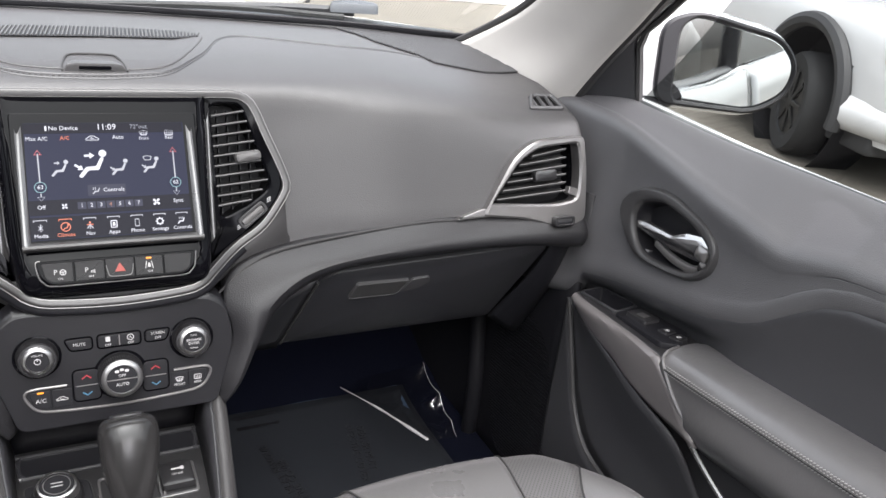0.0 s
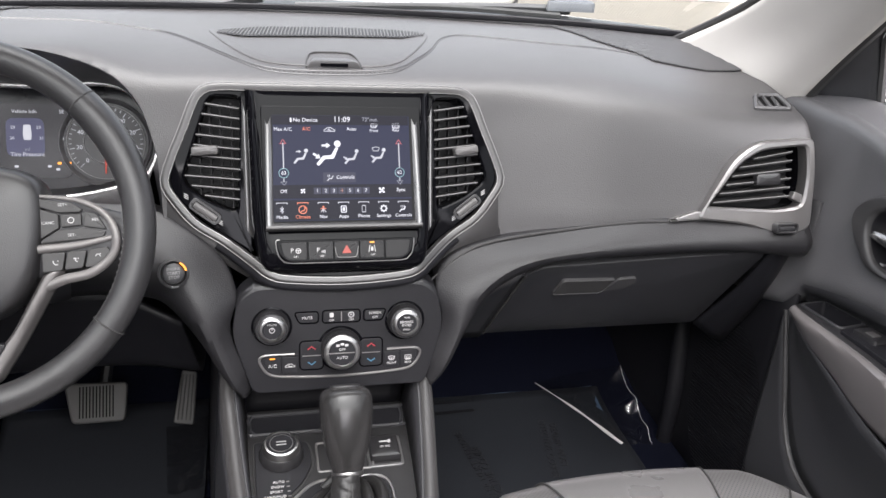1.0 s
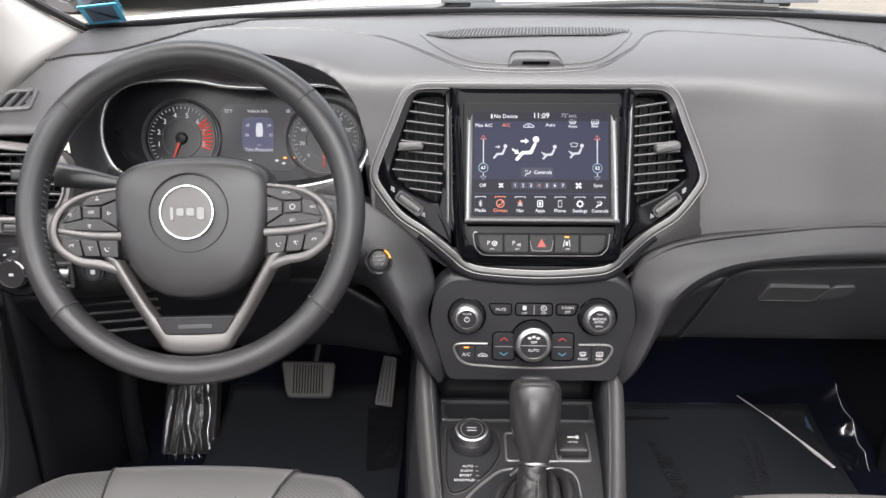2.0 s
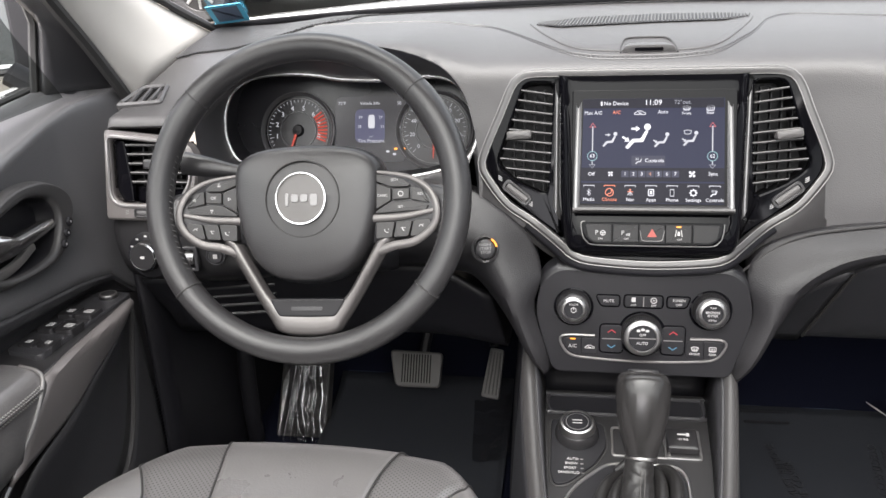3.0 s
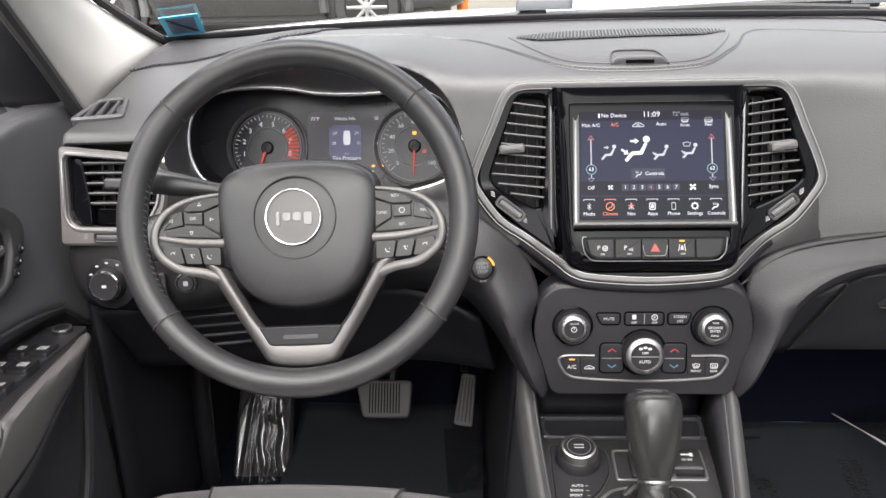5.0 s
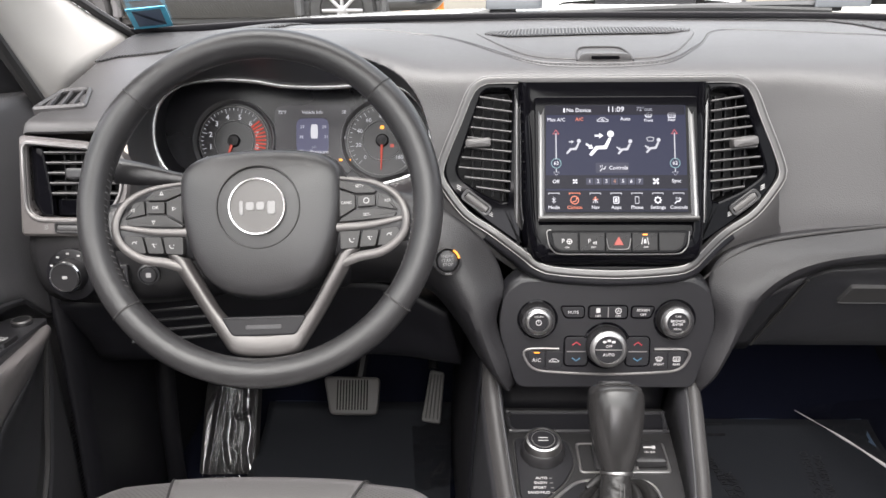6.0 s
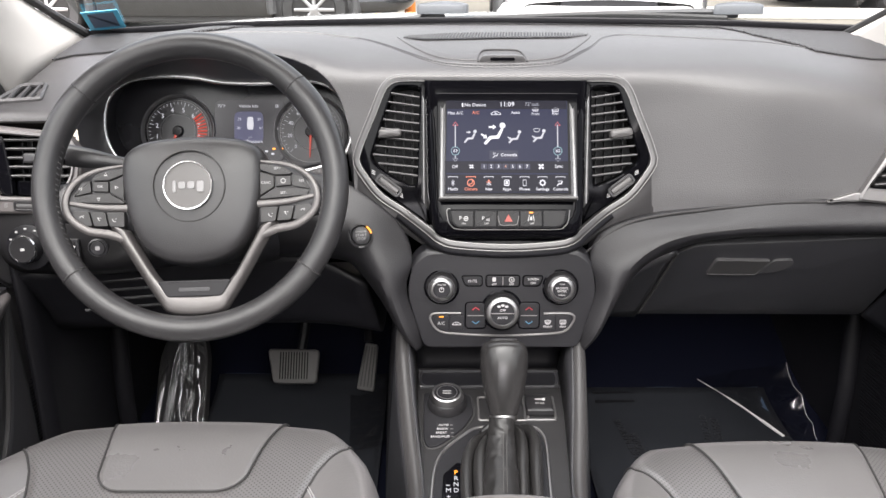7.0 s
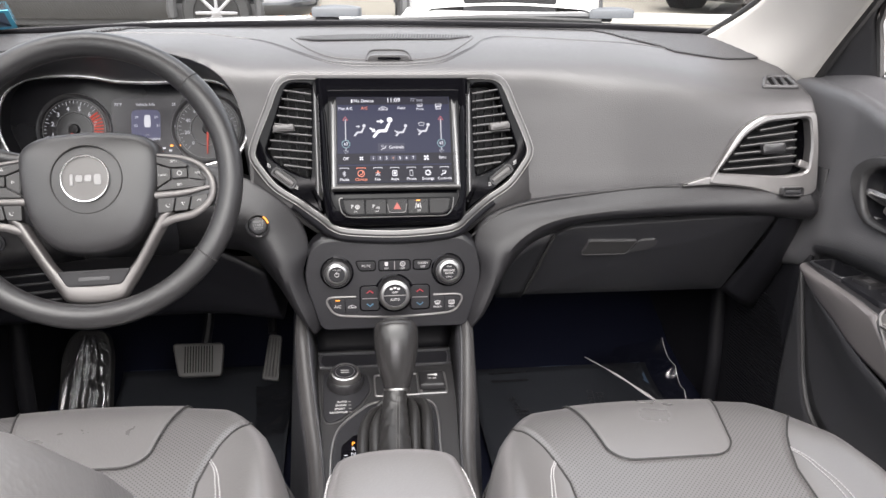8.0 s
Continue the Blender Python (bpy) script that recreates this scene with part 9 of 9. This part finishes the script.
def vehicle(nm, m, paint, label, length=4.7, width=1.9, height=1.75, rim=RIM, pickup=False):
    """A parked car: local y ahead, origin on the ground at its middle."""
    ob = thing(nm, m.translation, label, "car", "parked cars")
    hw, hl = width / 2, length / 2
    clear, belt = 0.30, height * 0.60
    T = lambda geo: xf(geo, m)
    rows_ = []
    for y, z, w in ((-hl, belt - 0.10, 0.86), (-hl + 0.08, belt, 0.95), (-hl * 0.4, belt + 0.02, 1.0), (hl * 0.30, belt, 1.0), (hl * 0.48, belt - 0.02, 0.98), (hl * 0.86, belt - 0.10, 0.94), (hl * 0.97, belt - 0.22, 0.88), (hl, belt - 0.42, 0.84)):
        a_ = hw * w
        rows_.append([(-a_ * 0.94, y, clear), (-a_, y, clear + 0.20), (-a_ * 1.0, y, z - 0.22), (-a_ * 0.95, y, z - 0.04), (-a_ * 0.80, y, z), (0, y, z + 0.03), (a_ * 0.80, y, z), (a_ * 0.95, y, z - 0.04), (a_, y, z - 0.22), (a_, y, clear + 0.20), (a_ * 0.94, y, clear)])
    v, f = loft(rows_, 60, 110)
    r = 0.37
    v = np.array(v, float)

    def in_arch(q):
        mx_, my_, mz_ = v[list(q)].mean(0)
        return abs(mx_) > hw * 0.7 and min(math.hypot(my_ - yw, mz_ - r - 0.05) for yw in (hl * 0.62, -hl * 0.60)) < r + (0.18 if pickup else 0.11)

    part("body", T((v, [q for q in f if not in_arch(q)])), paint, ob, "painted body with open wheel arches")
    part("underbody", T(xf(rbox(width * 0.9, length * 0.92, 0.25, 0.03), pose(0, 0, 0.22))), FLARE, ob)
    # cabin: glass band with a painted roof
    y0, y1 = (-hl * 0.10, hl * 0.38) if pickup else (-hl * 0.93, hl * 0.38)
    low = rrect(width * 0.90, y1 - y0, 0.15, 5) + np.array([0, (y0 + y1) / 2])
    up = rrect(width * 0.74, (y1 - y0) * 0.78, 0.15, 5) + np.array([0, (y0 + y1) / 2 - 0.06])
    part("cabin_glass", T(loft([np.c_[low, np.full(len(low), belt)], np.c_[up, np.full(len(up), height - 0.05)]], len(low), 6, cu=True)), TINT, ob, "dark tinted cabin glass")
    part("roof", T(xf(slab(inset(up, -0.02), height - 0.06, height, 0.03, 0.02), pose(0, 0, 0))), paint, ob, "painted roof")
    for s in (1, -1):
        for y in ((y0 + 0.05), (y0 + y1) / 2 - 0.05, y1 - 0.10):
            part("roof_post", T(tube([(s * width * 0.445, y, belt), (s * width * 0.37, y * 0.80 + (y0 + y1) * 0.09, height - 0.04)], 0.035, 6)), paint, ob)
        for y in (hl * 0.62, -hl * 0.60):
            wx = s * (hw - 0.12)
            wm = m @ pose(wx, y, r, 0, 0, -14 if pickup and y > 0 else 0) @ pose(0, 0, 0, 0, 90 * s, 0)
            ra = r + (0.17 if pickup else 0.10)
            arch = [(s * (hw - 0.01), y + ra * math.cos(t), max(r + 0.05 + ra * math.sin(t), 0.32)) for t in np.linspace(-0.2, math.pi + 0.2, 30)]
            part("wheel_arch", T(tube(arch, 0.055, 8)), FLARE, ob, "dark wheel arch flare")
            part("arch_lining", T(xf(revolve([(0.0, -0.34), (ra + 0.01, -0.34), (ra + 0.015, -0.02), (ra + 0.01, -0.02), (ra, -0.33), (0, -0.33)], 32), pose(s * (hw - 0.005), y, r + 0.05, 0, 90 * s, 0))), DARK, ob)
            wh_ = part("wheel", xf(revolve([(0.24, -0.10), (0.34, -0.12), (r - 0.01, -0.10), (r, -0.06), (r, 0.06), (r - 0.01, 0.10), (0.34, 0.125), (0.245, 0.115)], 40), wm), TYRE, ob, "black tyre")
            part("rim_dish", xf(revolve([(0.0, 0.05), (0.20, 0.05), (0.235, 0.10), (0.25, 0.115), (0.25, 0.10)], 32), wm), BLACKRIM, wh_)
            for k in range(8):
                t = k * math.pi / 4
                part("spoke", xf(tube([(0.03 * math.cos(t), 0.03 * math.sin(t), 0.11), (0.22 * math.cos(t), 0.22 * math.sin(t), 0.105)], [0.022, 0.018], 6, flatten=0.5, up=(0, 0, 1)), wm), rim, wh_)
            part("hub_cap", xf(revolve([(0, 0.125), (0.05, 0.12), (0.06, 0.10)], 16), wm), rim, wh_)
        part("headlight", T(xf(slab(fillet([(-0.20, -0.08), (0.20, -0.10), (0.20, 0.07), (-0.18, 0.10)], 0.04), -0.05, 0.04, 0.02, 0.01), pose(s * hw * 0.66, hl * 0.965, belt - 0.26, -80, 0, s * 14))), LAMP, ob, "clear headlamp")
        part("turn_lamp", T(xf(slab(rrect(0.10, 0.12, 0.02), -0.02, 0.03, 0.01), pose(s * hw * 0.90, hl * 0.90, belt - 0.28, 90, 0, s * 70))), ORANGE, ob, "orange turn lamp")
    part("grille", T(xf(slab(rrect(width * 0.46, 0.24, 0.04), -0.05, 0.03, 0.02), pose(0, hl * 0.985, belt - 0.36, 90, 0, 180))), DARK, ob, "dark grille")
    part("bumper", T(tube(even([(-hw * 0.92, hl * 0.80, 0.45), (-hw * 0.7, hl * 0.99, 0.45), (0, hl * 1.03, 0.45), (hw * 0.7, hl * 0.99, 0.45), (hw * 0.92, hl * 0.80, 0.45)], 30), 0.13, 10)), paint, ob, "front bumper")
    return ob


gm = lambda x, y, rz: pose(x, y, GROUND, 0, 0, rz)
vehicle("pickup_truck", gm(6.344, 4.265, 160.7), PAINT, "white pickup truck with grey wheel arch flares", 5.4, 2.0, 1.9, BLACKRIM, pickup=True)
vehicle("parked_suv", gm(-2.95, 9.0, -90), BLACKCAR, "black parked car with alloy wheels", 4.8, 1.95, 1.75)
vehicle("parked_suv", gm(1.55, 8.9, 178), PAINT, "white parked car with dark windows", 4.8, 1.95, 1.70)
vehicle("parked_suv", gm(7.6, 13.0, 120), PAINT, "white parked car with dark windows", 4.7, 1.9, 1.65)

# chain-link fence, kerb and posts
KERB = mat("pale_kerb", (0.50, 0.49, 0.46), 0.85, grain=0.6, scale=60)
wall("kerb", xf(rbox(18, 0.18, 0.14, 0.02), pose(11.5, 10.0, GROUND, 0, 0, -4)), KERB, "pale concrete kerb of the parking lot", "kerb")
fence = thing("chain_link_fence", (3, 13.5, GROUND), "galvanised chain-link fence on steel posts", "fence")
STEEL = mat("galvanised_steel", (0.42, 0.42, 0.40), 0.45, metal=0.7)
for k in range(12):
    part("post", tube([(-12 + 2.6 * k, 14.0, GROUND), (-12 + 2.6 * k, 14.0, GROUND + 2.0)], 0.03, 8), STEEL, fence)
part("top_rail", tube([(-12, 14.0, GROUND + 1.98), (16.6, 14.0, GROUND + 1.98)], 0.022, 8), STEEL, fence)
wires = []
for k in range(-28, 380):
    x = -12 + 0.08 * k
    for s in (1, -1):
        xa, xb = x, x + s * 1.95
        if min(xa, xb) < -12 or max(xa, xb) > 16.6:
            continue
        wires.append(tube([(xa, 14.0 + 0.004 * s, GROUND + 0.03), (xb, 14.0 + 0.004 * s, GROUND + 1.98)], 0.0045, 3))
part("mesh", join(*wires), STEEL, fence, "woven wire mesh", kind="stuff")
for x, y, mt, lab, r, h in ((6.45, 10.6, KERB, "white painted steel bollard", 0.06, 1.1), (7.0, 10.9, mat("red_paint", (0.55, 0.04, 0.03), 0.4), "red painted steel post", 0.06, 1.1), (-0.45, 9.3, mat("orange_plastic", (0.85, 0.25, 0.03), 0.5), "orange plastic traffic post", 0.07, 0.85)):
    b_ = thing("bollard", (x, y, GROUND), lab, "bollard")
    part("post", xf(revolve([(0, 0), (r, 0), (r * 0.96, h * 0.9), (r * 0.7, h), (0, h)], 20), pose(x, y, GROUND)), mt, b_)

# shrubs and trees behind the fence
LEAF = mat("leaf_green", (0.07, 0.10, 0.045), 0.7, var=0.5)
BARK = mat("bark", (0.10, 0.08, 0.06), 0.9, grain=1.0, scale=40)
rnd = random.Random(11)
for k in range(9):
    x, y = -13 + 4.2 * k + rnd.uniform(-1, 1), 18 + rnd.uniform(-1.5, 4)
    h = rnd.uniform(4.5, 7.5)
    t_ = thing("tree", (x, y, GROUND), "leafy roadside tree behind the fence", "tree", "trees")
    part("trunk", tube(even([(x, y, GROUND), (x + 0.1, y, GROUND + h * 0.3), (x - 0.1, y + 0.1, GROUND + h * 0.7)], 10), np.linspace(0.16, 0.05, 10), 8), BARK, t_)
    vs, fs = [], []
    for c_ in range(26):
        cx_, cy_, cz_ = x + rnd.gauss(0, 1.1), y + rnd.gauss(0, 1.1), GROUND + h * rnd.uniform(0.22, 1.0)
        for j in range(70):
            p = np.array((cx_ + rnd.gauss(0, 0.42), cy_ + rnd.gauss(0, 0.42), cz_ + rnd.gauss(0, 0.36)))
            a_ = np.array((rnd.gauss(0, 1), rnd.gauss(0, 1), rnd.gauss(0, 1)))
            b_ = np.cross(a_, (rnd.gauss(0, 1), rnd.gauss(0, 1), rnd.gauss(0, 1)))
            a_, b_ = a_ / np.linalg.norm(a_) * 0.11, b_ / np.linalg.norm(b_) * 0.055
            n0 = len(vs)
            vs += [p - a_, p + b_, p + a_, p - b_]
            fs.append((n0, n0 + 1, n0 + 2, n0 + 3))
    part("crown", (np.array(vs), fs), LEAF, t_, "uneven leafy crown", kind="stuff")
